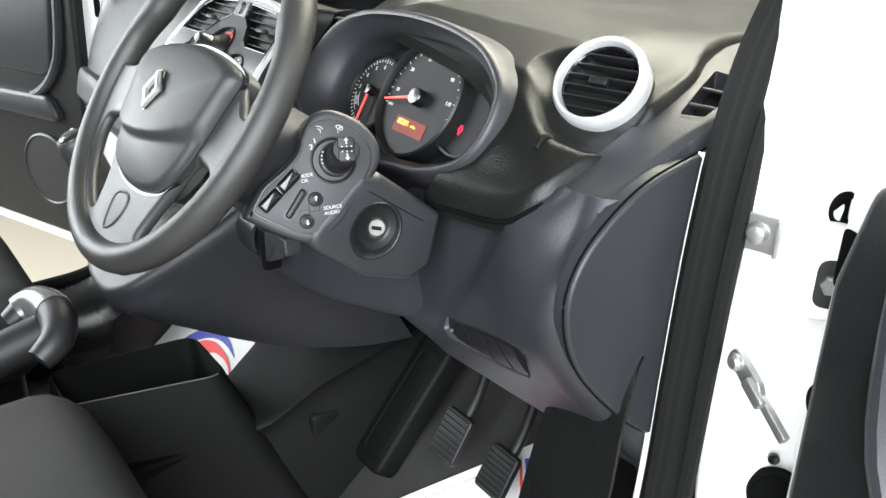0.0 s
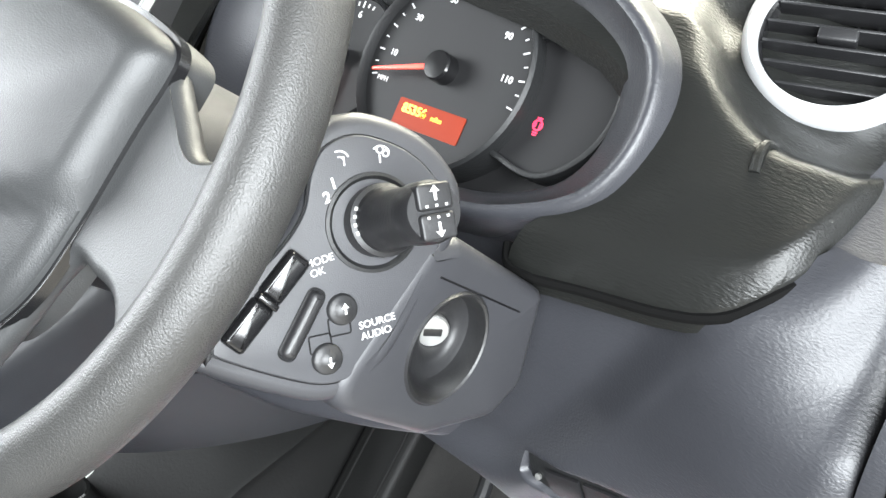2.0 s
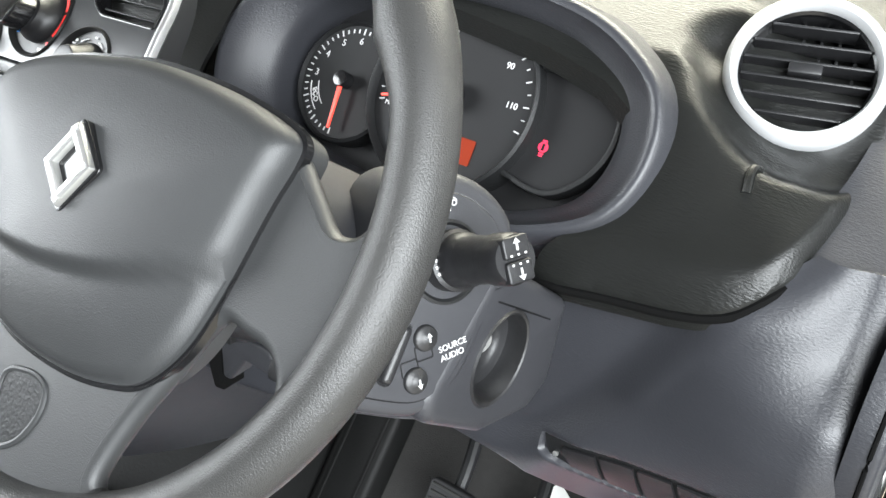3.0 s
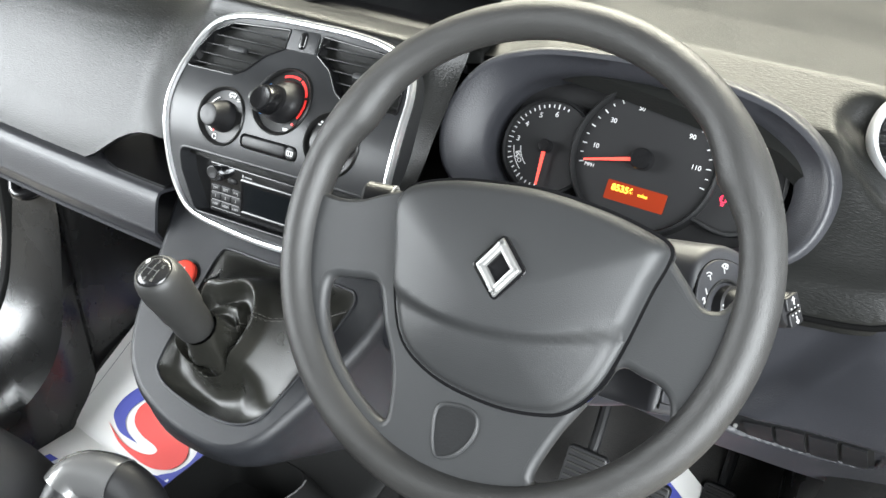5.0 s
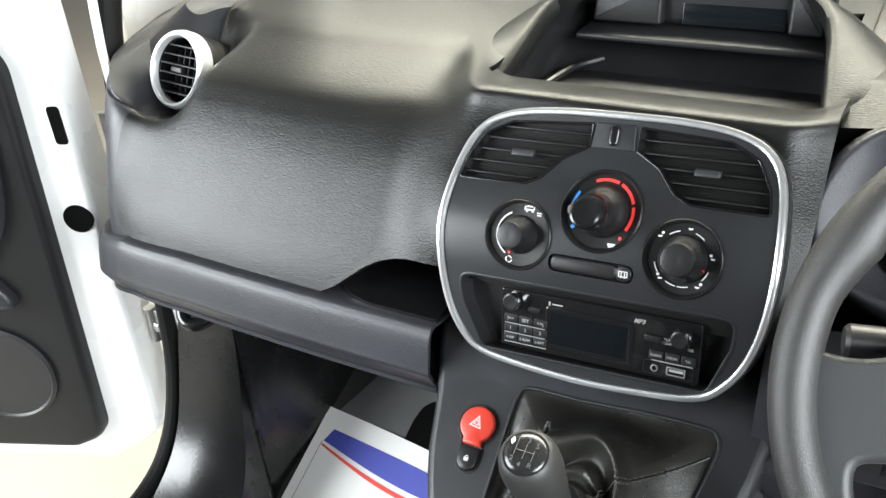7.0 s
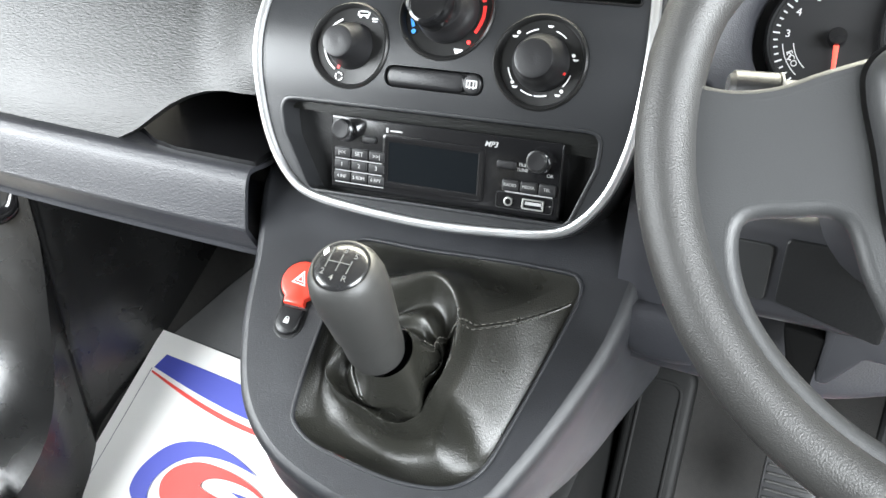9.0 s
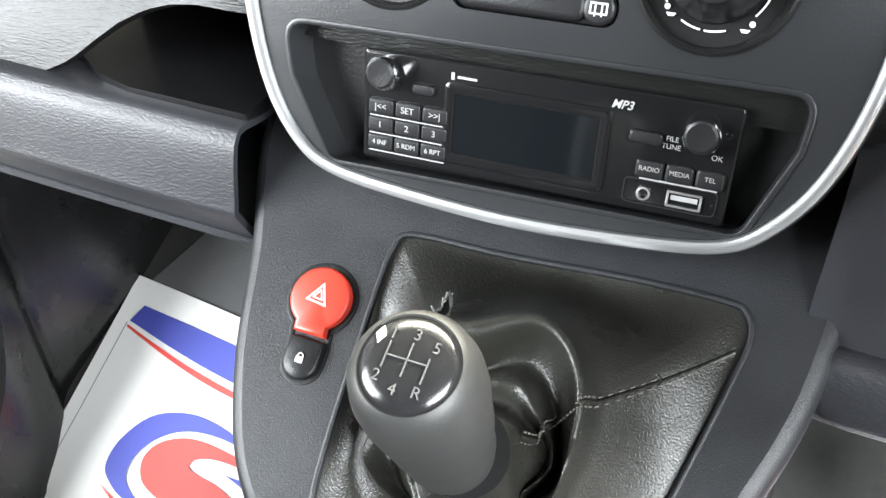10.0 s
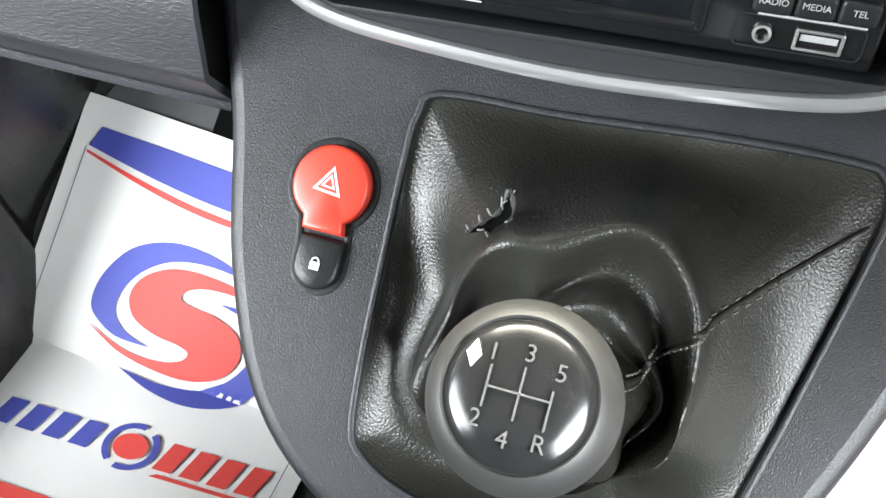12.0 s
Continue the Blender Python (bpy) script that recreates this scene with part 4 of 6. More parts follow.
each("scale", [arc_band(0, 0, 0.0235, 0.0008, a, a + 22, 10) for a in (50, 104, -40, -94, 194, 240)], m, -0.0028, MARK, ring)
each("symbol", [[(x - 0.0022, y + 0.0006), (x + 0.0022, y + 0.0006), (x + 0.0012, y - 0.0008), (x - 0.0012, y - 0.0008)] for x, y in ((0.0025, 0.0255), (-0.0215, 0.0165), (0.0245, 0.0035), (0.0150, -0.0215), (-0.0165, -0.0185))] + [circle(x, y, 0.0013, 10) for x, y in ((-0.0195, 0.0195), (0.0225, 0.0065), (0.0175, -0.0185), (-0.0185, -0.0155))], m, -0.0028, MARK, ring)
part("pointer", marks([rect(0, 0, 0.002, 0.007)], m @ Matrix.Rotation(radians(-110), 4, "Z") @ Matrix.Translation((0, 0.0175, 0)), 0.001), REDMARK, ring)
SWP = CP @ Matrix.Translation((SX, SY, 0))
sw = part("demist_switch", prism(inset(SW, 0.0006), CP, -0.01, -0.003, 0.001), DARK, panel)
part("rocker_hump", prism(rounded([(-0.040, 0.1055), (0.022, 0.1055), (0.022, 0.0915), (-0.040, 0.0915)], 0.0068), SWP, -0.004, 0.0012, 0.003), KNOB, sw)
b = part("button", prism(circle(0.0275, 0.0985, 0.0075, 28), SWP, -0.004, 0.0018, 0.002), KNOB, sw)
part("heated_screen_mark", marks([arc for arc in ([(0.0235, 0.101), (0.0315, 0.101), (0.0315, 0.1003), (0.0235, 0.1003)], [(0.0235, 0.0965), (0.0315, 0.0965), (0.0315, 0.0958), (0.0235, 0.0958)], [(0.0235, 0.101), (0.0242, 0.101), (0.0242, 0.0958), (0.0235, 0.0958)], [(0.0308, 0.101), (0.0315, 0.101), (0.0315, 0.0958), (0.0308, 0.0958)], rect(0.026, 0.0975, 0.0006, 0.005), rect(0.029, 0.0975, 0.0006, 0.005))], SWP, 0.0018), MARK, b)
part("radio_recess", band(inset(REC, -0.001), 0.003, CP, -0.050, 0.0008, 0.0008), PANEL, panel)
part("recess_floor", prism(inset(REC, 0.001), CP, -0.03, -0.0245), DARK, panel)

# ---- radio ----
radio = thing("car_radio", (0, -0.02, 0.55), "black single-slot car radio with a blank dark display", "radio")
RD = CP @ Matrix.Translation((0.0075, 0.0515, 0.0))
part("face", prism(rounded(rect(0, 0, 0.186, 0.056), 0.0025), RD, -0.05, -0.0065, 0.0015), GLOSS, radio)
scr = part("display_surround", band(rounded(rect(-0.007, -0.0025, 0.084, 0.041), 0.004), 0.006, RD, -0.02, -0.0050, 0.0015), GLOSS, radio)
part("display", prism(rounded(rect(-0.007, -0.0025, 0.074, 0.031), 0.002), RD, -0.012, -0.0058), SCREEN, scr)
for x, y in ((-0.079, 0.0165), (0.0765, 0.0125)):
    kn = part("volume_knob", lathe([(0.0086, -0.007), (0.0084, 0.0035), (0.0076, 0.0055)], RD @ Matrix.Translation((x, y, 0)), 36), CHROME, radio, "chrome-ringed radio knob")
    part("cap", lathe([(0.0076, 0.004), (0.0073, 0.0060), (0.0062, 0.0066), (0.0004, 0.0062)], RD @ Matrix.Translation((x, y, 0)), 32), KNOB, kn)
for r in range(3):
    for c in range(3):
        x, y = -0.0825 + c * 0.0148, -0.0005 - r * 0.0092
        bt = part("button", prism(rounded(rect(x, y, 0.0138, 0.0080), 0.0018), RD, -0.008, -0.0042, 0.0012), KNOB, radio)
        tx = (("|<<", "SET", ">>|"), ("1", "2", "3"), ("4 INF", "5 RDM", "6 RPT"))[r][c]
        part("print", words(tx, RD, x, y, 0.0046 if r < 2 else 0.0036, -0.0041), MARK_GREY, bt)
    part("row_line", marks([rect(-0.068, -0.0052 - r * 0.0092, 0.042, 0.0006)], RD, -0.0060), MARK_GREY, radio)
for x, y, w, h in ((-0.060, 0.0115, 0.012, 0.0055), (0.0515, 0.0075, 0.0155, 0.0062)):
    part("button", prism(rounded(rect(x, y, w, h), 0.0026), RD, -0.008, -0.0042, 0.0012), KNOB, radio)
part("print", words("MP3", RD, 0.0385, 0.0205, 0.0056, -0.0063, slant=0.3, bold=0.0001), MARK_GREY, radio)
part("maker_mark", marks([rect(-0.0450, 0.0208, 0.0016, 0.0036), rect(-0.0375, 0.0206, 0.0100, 0.0012)], RD, -0.0064), MARK_GREY, radio)
bm = words("FILE", RD, 0.0635, 0.0088, 0.0034, -0.0063)
words("TUNE", RD, 0.0635, 0.0052, 0.0034, -0.0063, bm=bm)
words("OK", RD, 0.0845, 0.0035, 0.0036, -0.0063, bm=bm)
part("print", bm, MARK_GREY, radio)
for i, tx in enumerate(("RADIO", "MEDIA", "TEL")):
    x = 0.0555 + i * 0.0140
    bt = part("button", prism(rounded(rect(x, -0.0070, 0.0132, 0.0088), 0.0022), RD, -0.008, -0.0042, 0.0014), KNOB, radio)
    part("print", words(tx, RD, x, -0.0068, 0.0032, -0.0041), MARK_GREY, bt)
part("button_line", marks([rect(0.0695, -0.0117, 0.036, 0.0009)], RD, -0.0060), MARK_GREY, radio)
part("socket_panel", band(rounded(rect(0.0665, -0.0182, 0.044, 0.0125), 0.003), 0.0007, RD, -0.008, -0.0058), KNOB, radio)
part("aux_jack", lathe([(0.0033, -0.008), (0.0033, -0.0048), (0.0024, -0.0046), (0.0019, -0.0075)], RD @ Matrix.Translation((0.0545, -0.0190, 0)), 24), STEEL, radio)
usb = part("usb_port", band(rounded(rect(0.0735, -0.0190, 0.0165, 0.0080), 0.001), 0.0012, RD, -0.012, -0.0050, 0.0004), STEEL, radio, "steel usb port")
part("tongue", prism(rect(0.0735, -0.0182, 0.0125, 0.0024), RD, -0.01, -0.0062), MARK_GREY, usb)
part("socket", prism(rect(0.0735, -0.0190, 0.0142, 0.0058), RD, -0.012, -0.0066), GLOSS, usb)
for x, y in ((0.0875, 0.0150), (0.0870, -0.0190), (-0.0885, -0.009), (-0.0885, 0.0185)):
    part("pin_hole", lathe([(0.0014, -0.008), (0.0014, -0.0062), (0.0009, -0.0060)], RD @ Matrix.Translation((x, y, 0)), 12), GLOSS, radio)



def bow(thing_):
    """Bends a thing built on the flat control panel to the panel's curve."""
    inv, n = CP.inverted(), CP.to_3x3() @ Vector((0, 0, 1))
    for ob in thing_.children_recursive:
        o = ORIGIN[ob]
        for v in ob.data.vertices:
            p = v.co + o
            v.co = v.co + n * interp((inv @ p).y, BULGE)


bow(panel)
bow(radio)

# ---- gear console ----
console = thing("gear_console", (0, -0.1, 0.2), "dark grey gear lever console below the radio", "console")
CO = [p.to_2d() for p in spline([(-0.158, 0.075, 0), (-0.153, 0.027, 0), (-0.135, -0.028, 0), (-0.120, -0.090, 0), (-0.096, -0.143, 0), (-0.060, -0.175, 0), (-0.013, -0.191, 0), (0.030, -0.196, 0), (0.070, -0.192, 0), (0.098, -0.172, 0), (0.117, -0.137, 0), (0.136, -0.090, 0), (0.153, -0.035, 0), (0.160, 0.025, 0), (0.163, 0.075, 0)], 90)]
GF = [p.to_2d() for p in spline([(x, y, 0) for x, y in ((-0.052, -0.001), (-0.060, -0.012), (-0.061, -0.03), (-0.060, -0.075), (-0.059, -0.113), (-0.056, -0.146), (-0.049, -0.157), (-0.031, -0.166), (-0.002, -0.171), (0.033, -0.174), (0.060, -0.172), (0.078, -0.167), (0.091, -0.157), (0.099, -0.143), (0.107, -0.112), (0.116, -0.071), (0.125, -0.028), (0.128, -0.007), (0.123, 0.004), (0.112, 0.007), (0.066, 0.006), (0.0, 0.001))], 96, True)]
HZ, LK = (-0.088, -0.049), (-0.0865, -0.080)
rows = []
bm = holed(CO, [GF], GC, 0.0, 0.004)
# rounded shoulder and side walls
sh = []
for w, d in ((0.0, 0.0), (-0.0035, -0.001), (-0.007, -0.004), (-0.0095, -0.009), (-0.011, -0.02)):
    sh.append(ring_verts(bm, inset(CO, w), GC, d)[: len(CO)])
# walls run down to the tunnel and forward under the dash
HEM = spline([(0.022, -0.186, 0.350), (0.050, -0.180, 0.347), (0.080, -0.158, 0.342), (0.101, -0.107, 0.322), (0.115, -0.040, 0.290), (0.125, 0.025, 0.263), (0.134, 0.100, 0.240), (0.145, 0.170, 0.228), (0.160, 0.240, 0.228)], 60)
SHOULDER = [v.co.copy() for v in sh[-1]]
mid = min(range(len(SHOULDER)), key=lambda k: SHOULDER[k].y)
walls = [[] for _ in range(9)]
for k, p in enumerate(SHOULDER):
    side = 1 if k >= mid else -1
    f = (k - mid) / (len(SHOULDER) - 1 - mid) if side > 0 else (mid - k) / mid
    h = HEM[min(59, int(f * 59))].lerp(HEM[min(59, int(f * 59) + 1)], f * 59 - int(f * 59))
    h = Vector((h.x * side if side > 0 else -h.x + 0.02, h.y, h.z))
    for n in range(9):
        g = (n + 1) / 9
        q = p.lerp(h, g)
        walls[n].append(bm.verts.new(q + Vector((side * 0.012 * math.sin(math.pi * g), 0, 0))))
for a, b in zip([sh[-1]] + walls, walls):
    bridge(bm, a, b, False)
for a, b in zip(sh, sh[1:]):
    bridge(bm, a, b, False)
hem = [bm.verts.new(v.co + Vector((-0.012 if v.co.x > 0 else 0.012, 0.012, 0.0))) for v in walls[-1]]
bridge(bm, walls[-1], hem, False)
bmesh.ops.remove_doubles(bm, verts=bm.verts, dist=0.0002)
part("body", bm, CONSOLE, console, sharp=50)
part("gaiter_frame", band(inset(GF, -0.0012), 0.0030, GC, -0.02, 0.0016, 0.001), CONSOLE, console)
part("hazard_surround", band([p for p in circle(*HZ, 0.0205, 30, -52, 232)] + [Vector((LK[0] - 0.0125, LK[1] + 0.004)), Vector((LK[0] - 0.0125, LK[1] - 0.004)), *circle(LK[0], LK[1] - 0.004, 0.0125, 12, 180, 360)[1:-1], Vector((LK[0] + 0.0125, LK[1] - 0.004)), Vector((LK[0] + 0.0125, LK[1] + 0.004))], 0.0030, GC, -0.004, 0.0006, 0.0004), DARK, console)
o = circle(*HZ, 0.0172, 34, -58, 238) + [Vector((HZ[0] - 0.0085, HZ[1] - 0.0200)), Vector((HZ[0] + 0.0100, HZ[1] - 0.0200))]
hb = part("hazard_button", prism(o, GC, -0.004, 0.0050, 0.0022, dome=0.0012), RED, console, "red hazard warning button")
tri = [(0, 0.0072), (-0.0064, -0.0046), (0.0064, -0.0046)]
tm = GC @ Matrix.Translation((HZ[0], HZ[1] + 0.001, 0)) @ Matrix.Rotation(radians(-6), 4, "Z")
part("triangle", band(tri[::-1], 0.0010, tm, 0.0055, 0.0064), MARK, hb)
part("inner_triangle", band([(x * 0.5, y * 0.5) for x, y in tri][::-1], 0.0007, tm, 0.0055, 0.0065), MARK, hb)
o = [Vector((LK[0] - 0.0098, LK[1] + 0.0088)), Vector((LK[0] + 0.0098, LK[1] + 0.0088)), *circle(LK[0], LK[1] - 0.0035, 0.0102, 16, 0, -180)]
lb = part("lock_button", prism(o, GC, -0.004, 0.0042, 0.002, dome=0.001), KNOB, console, "black door lock button")
part("padlock_mark", marks([rect(LK[0], LK[1] - 0.0035, 0.0042, 0.0034), arc_band(LK[0], LK[1] - 0.0015, 0.0015, 0.0006, 0, 180, 10)], GC, 0.0052), MARK, lb)

# ---- gear lever with its leather boot ----
lever = thing("gear_lever", (0.03, -0.11, 0.45), "gear lever with grey knob and torn black leather boot", "gear lever")
K0, K1 = Vector((0.0282, -0.1665, 0.509)), Vector((0.0216, -0.2045, 0.5950))
kz = (K1 - K0).normalized()
kx = Vector((1, 0, 0))
KM = axes(K1, kx, kz.cross(kx))
base = inset(GF, 0.002)
N = 200
ring0 = [p.to_2d() for p in spline([(p[0], p[1], 0) for p in base], N, True)]
neck = GC.inverted() @ (K0 + kz * 0.004)
STEPS = 60
tilt = GC.to_3x3().inverted() @ kz
BAG = [(-0.036, -0.118), (-0.025, -0.129), (-0.002, -0.139), (0.026, -0.145), (0.049, -0.139), (0.063, -0.124), (0.071, -0.100), (0.073, -0.078), (0.068, -0.055), (0.056, -0.036), (0.041, -0.026), (0.025, -0.029), (0.006, -0.038), (-0.012, -0.046), (-0.027, -0.068), (-0.034, -0.095)]
BAG = [p.to_2d() - neck.to_2d() for p in spline([(x, y, 0) for x, y in BAG], 120, True)]
around = sorted((math.atan2(p.y, p.x), p.length) for p in BAG)
FRONT = [(0.32, -0.003), (0.36, 0.012), (0.40, 0.026), (0.43, 0.031), (0.47, 0.029), (0.54, 0.022), (0.60, 0.020), (0.66, 0.028), (0.70, 0.037), (0.74, 0.040), (0.79, 0.040), (0.90, 0.056), (1.0, 0.077)]
BACK = [(0.32, 0.040), (0.36, 0.052), (0.40, 0.061), (0.43, 0.063), (0.47, 0.060), (0.55, 0.049), (0.63, 0.042), (0.69, 0.048), (0.73, 0.053), (0.77, 0.051), (0.82, 0.047), (0.90, 0.057), (1.0, 0.077)]
FRONT, BACK = [[(p.x, p.y) for p in spline([(u, v, 0) for u, v in t], 80)] for t in (FRONT, BACK)]
rows = []
for i in range(STEPS + 1):
    f = i / STEPS
    row = []
    for j, p in enumerate(ring0):
        a = math.atan2(p.y - neck.y, p.x - neck.x)
        e = Vector((math.cos(a), math.sin(a)))
        foot = float(np.interp(a, [t for t, _ in around], [r for _, r in around], period=2 * math.pi))
        foot = min(foot, (p - neck.to_2d()).length * 0.88)
        up = smooth(-0.35, 0.45, math.cos(a - 0.95))
        if f < 0.32:
            u = f / 0.32
            c = p.lerp(neck.to_2d() + e * foot, u)
            h = (-0.009 * math.sin(math.pi * u) ** 0.8 - 0.003 * u) * (1 - up) + up * (0.040 * u ** 1.25 - 0.004 * math.sin(math.pi * u))
            h += math.sin(math.pi * u) * (0.004 * math.sin(2 * a + 2.2) + 0.002 * noise.noise(Vector((c.x * 34, c.y * 34, 1.7))))
        else:
            u = (f - 0.32) / 0.68
            # folds wander round the lever
            g = f + 0.05 * math.sin(2 * a + 0.6) * math.sin(math.pi * u)
            h = interp(g, FRONT) * (1 - up) + interp(g, BACK) * up
            r = foot + (0.0192 - foot) * u ** 0.85
            c = neck.to_2d() + e * r
            bag = math.sin(math.pi * u)
            fold = abs(math.sin(1.5 * a + 5.0 * f + 0.4)) ** 0.55 - 0.65
            fold2 = abs(math.sin(2.5 * a - 6.5 * f + 1.1)) ** 0.6 - 0.62
            h += bag * (0.0026 * fold + 0.0014 * fold2)
            c = c + e * (bag * 0.003 * math.sin(5 * a - 9 * f))
        h += 0.0002 * noise.noise(Vector((c.x * 110, c.y * 110, h * 110)))
        lean = smooth(0.55, 0.90, f) * (h - neck.z)
        c = c + Vector((tilt.x, tilt.y)) / tilt.z * lean
        row.append(GC @ Vector((c.x, c.y, h - 0.001)))
    rows.append(row)
rows = [[p for p in r] for r in rows]
part("boot", loft(rows, close_v=True), LEATHER, lever, "creased black leather boot with a torn top seam", 70)
# stitched seam across the boot
def on_boot(j, f):
    i = min(STEPS - 1, int(f * STEPS))
    return rows[i][j % N].lerp(rows[i + 1][j % N], f * STEPS - i)


best = min(range(N), key=lambda j: (ring0[j] - Vector((0.117, -0.012))).length)
nrm = GC.to_3x3() @ Vector((0, 0, 1))
pts = [on_boot(best, f) + nrm * 0.0004 for f in np.linspace(0.02, 0.93, 40)]
part("seam", sweep(spline(pts, 80), 0.0011, 8), LEATHER, lever)
for dj in (-1, 1):
    row = spline([on_boot(best, f) + nrm * 0.0016 + Vector((0, dj * 0.0030, 0)) for f in np.linspace(0.02, 0.93, 40)], 121)
    bm = bmesh.new()
    for i in range(0, 118, 3):
        dash_mesh = bpy.data.meshes.new("stitch")
        dash_bm = sweep([row[i], row[i + 1].lerp(row[i + 2], 0.3)], 0.00045, 6)
        dash_bm.to_mesh(dash_mesh)
        bm.from_mesh(dash_mesh)
        bpy.data.meshes.remove(dash_mesh)
    part("stitching", bm, THREAD, lever, "grey stitching")
tj = min(range(N), key=lambda j: (ring0[j] - Vector((-0.039, 0.010))).length)
tp = on_boot(tj, 0.345) + nrm * 0.0030
tm = axes(tp, (1, 0, 0), GC.to_3x3() @ Vector((0, 1, 0)))
part("tear", prism([(-0.010, -0.007), (-0.004, -0.0045), (0.001, -0.006), (0.0035, 0.002), (0.002, 0.011), (-0.001, 0.004), (-0.004, 0.0005)], tm, -0.001, 0.0004), SHADE_BLACK, lever, "torn hole in the leather")
rag = spline([tm @ Vector(p) for p in ((-0.011, -0.007, 0.0005), (-0.006, -0.002, 0.0016), (-0.001, 0.003, 0.001), (0.001, 0.012, 0.0018), (0.004, 0.004, 0.001), (0.002, -0.005, 0.0014))], 24)
part("frayed_edge", sweep(rag, lambda s: 0.0007 + 0.0005 * math.sin(37 * s), 6), KNOBGREY, lever)
for x, y, dx, dy in ((-0.009, -0.006, -0.004, 0.003), (-0.006, -0.003, -0.003, 0.006), (-0.003, 0.001, -0.004, 0.004), (0.0, 0.004, -0.002, 0.008), (0.002, 0.008, 0.001, 0.007), (0.002, 0.000, 0.004, 0.003), (-0.004, -0.005, 0.003, -0.004), (0.001, -0.004, 0.004, -0.002), (-0.007, -0.005, 0.004, 0.001), (-0.001, 0.006, 0.003, 0.003)):
    part("loose_thread", sweep([tm @ Vector((x, y, 0.0008)), tm @ Vector((x + dx * 0.3, y + dy * 0.2, 0.0016)), tm @ Vector((x + dx * 0.6, y + dy * 0.55, 0.0012))], 0.0004, 5), FRAY, lever)
ln = (K1 - K0).length
part("grip", lathe([(0.0185, -ln - 0.002), (0.0198, -ln + 0.008), (0.0202, -ln + 0.03), (0.0210, -ln + 0.06), (0.0218, -0.060), (0.0228, -0.042), (0.0240, -0.026), (0.0238, -0.014), (0.0222, -0.005), (0.0195, 0.0005), (0.0178, 0.0016), (0.0172, 0.0010)], KM, 56), KNOBGREY, lever, "soft dark grey knob grip", 50)
cap = part("cap", lathe([(0.0172, -0.002), (0.0171, 0.0013), (0.0150, 0.0030), (0.0110, 0.0044), (0.0060, 0.0051), (0.0004, 0.0053)], KM, 48), CAP, lever, "gloss black cap with the gear pattern", 60)
bm = bmesh.new()
for tx, x, y in (("1", -0.0075, 0.0075), ("3", 0.0005, 0.0090), ("5", 0.0080, 0.0065), ("2", -0.0080, -0.0075), ("4", -0.001, -0.0105), ("R", 0.0068, -0.0095)):
    words(tx, KM, x, y, 0.0056, 0.0055 - 0.0009 * ((x * x + y * y) / 0.000121), bm=bm)
marks([rect(0, 0, 0.0150, 0.0005), rect(-0.0072, 0, 0.0005, 0.0095), rect(0.0002, 0, 0.0005, 0.0120), rect(0.0072, -0.002, 0.0005, 0.0090)], KM, 0.0053, bm=bm)
part("gear_pattern", bm, EMBOSS, cap)
part("maker_diamond", marks([[(-0.0118, 0.0095), (-0.0100, 0.0062), (-0.0118, 0.0030), (-0.0136, 0.0062)]], KM, 0.0030, t=0.0012), MARK, cap)

# ---- instrument cluster ----
cluster = thing("instrument_cluster", (0.35, 0.1, 0.62), "instrument cluster under a grey hood, lit in red and orange", "instrument cluster")
HO = [(0.167, 0.664), (0.163, 0.703), (0.186, 0.742), (0.232, 0.763), (0.29, 0.772), (0.36, 0.775), (0.434, 0.770), (0.486, 0.758), (0.528, 0.731), (0.538, 0.692), (0.521, 0.657), (0.476, 0.636), (0.43, 0.628), (0.35, 0.620), (0.26, 0.624), (0.195, 0.638)]
HO = [p.to_2d() for p in spline([(x - 0.35, (z - 0.70) / 0.857, 0) for x, z in HO], 96, True)]
HO = HO[::-1] if area2(HO) < 0 else HO


def hood_ring(bm, grow, d):
    return ring_verts(bm, inset(HO, -grow), HD, d)


def mouth(f, lift=0.0):
    """The hood's outline drawn in towards the dials."""
    return [Vector((p.x * f + 0.003, p.y * (f + 0.01) - lift)) for p in HO]


bm = bmesh.new()
rs = []
for p in inset(HO, -0.030):
    w = HD @ Vector((p[0], p[1], -0.14))
    rs.append(bm.verts.new(Vector((w.x, min(0.34, w.y + 0.10), max(0.60, min(w.z, 0.765))))))
rings = [rs, hood_ring(bm, 0.012, -0.06), hood_ring(bm, 0.004, -0.016), hood_ring(bm, 0.001, -0.004), hood_ring(bm, -0.001, 0.0), hood_ring(bm, -0.0035, 0.0012), hood_ring(bm, -0.007, 0.0)]
rings += [ring_verts(bm, mouth(f), HD, d) for f, d in ((0.925, -0.004), (0.86, -0.013), (0.815, -0.022), (0.797, -0.027), (0.790, -0.034), (0.785, -0.066))]
for a, b in zip(rings, rings[1:]):
    bridge(bm, a, b)
part("hood", bm, TRIM, cluster, "dark grey hood round the dials", 45)
part("dial_board", prism(mouth(0.788), HD, -0.080, -0.062), DIAL, cluster)
SC, TC = (0.012, 0.002), (-0.0875, -0.0103)
ms = GA @ Matrix.Translation((*SC, 0))
mt = GA @ Matrix.Translation((*TC, 0))
spd = part("speedometer", lathe([(0.0735, -0.03), (0.0725, 0.002), (0.0705, 0.0045), (0.0690, 0.002), (0.0680, -0.004), (0.0005, -0.004)], ms, 80), DARK, cluster)
part("face", lathe([(0.0678, -0.0042), (0.0678, -0.0036), (0.0005, -0.0036)], ms, 64), DIAL, spd)
tac = part("rev_counter", lathe([(0.0500, -0.03), (0.0495, -0.006), (0.0475, -0.004), (0.0460, -0.008), (0.0005, -0.008)], mt, 64), DARK, cluster)
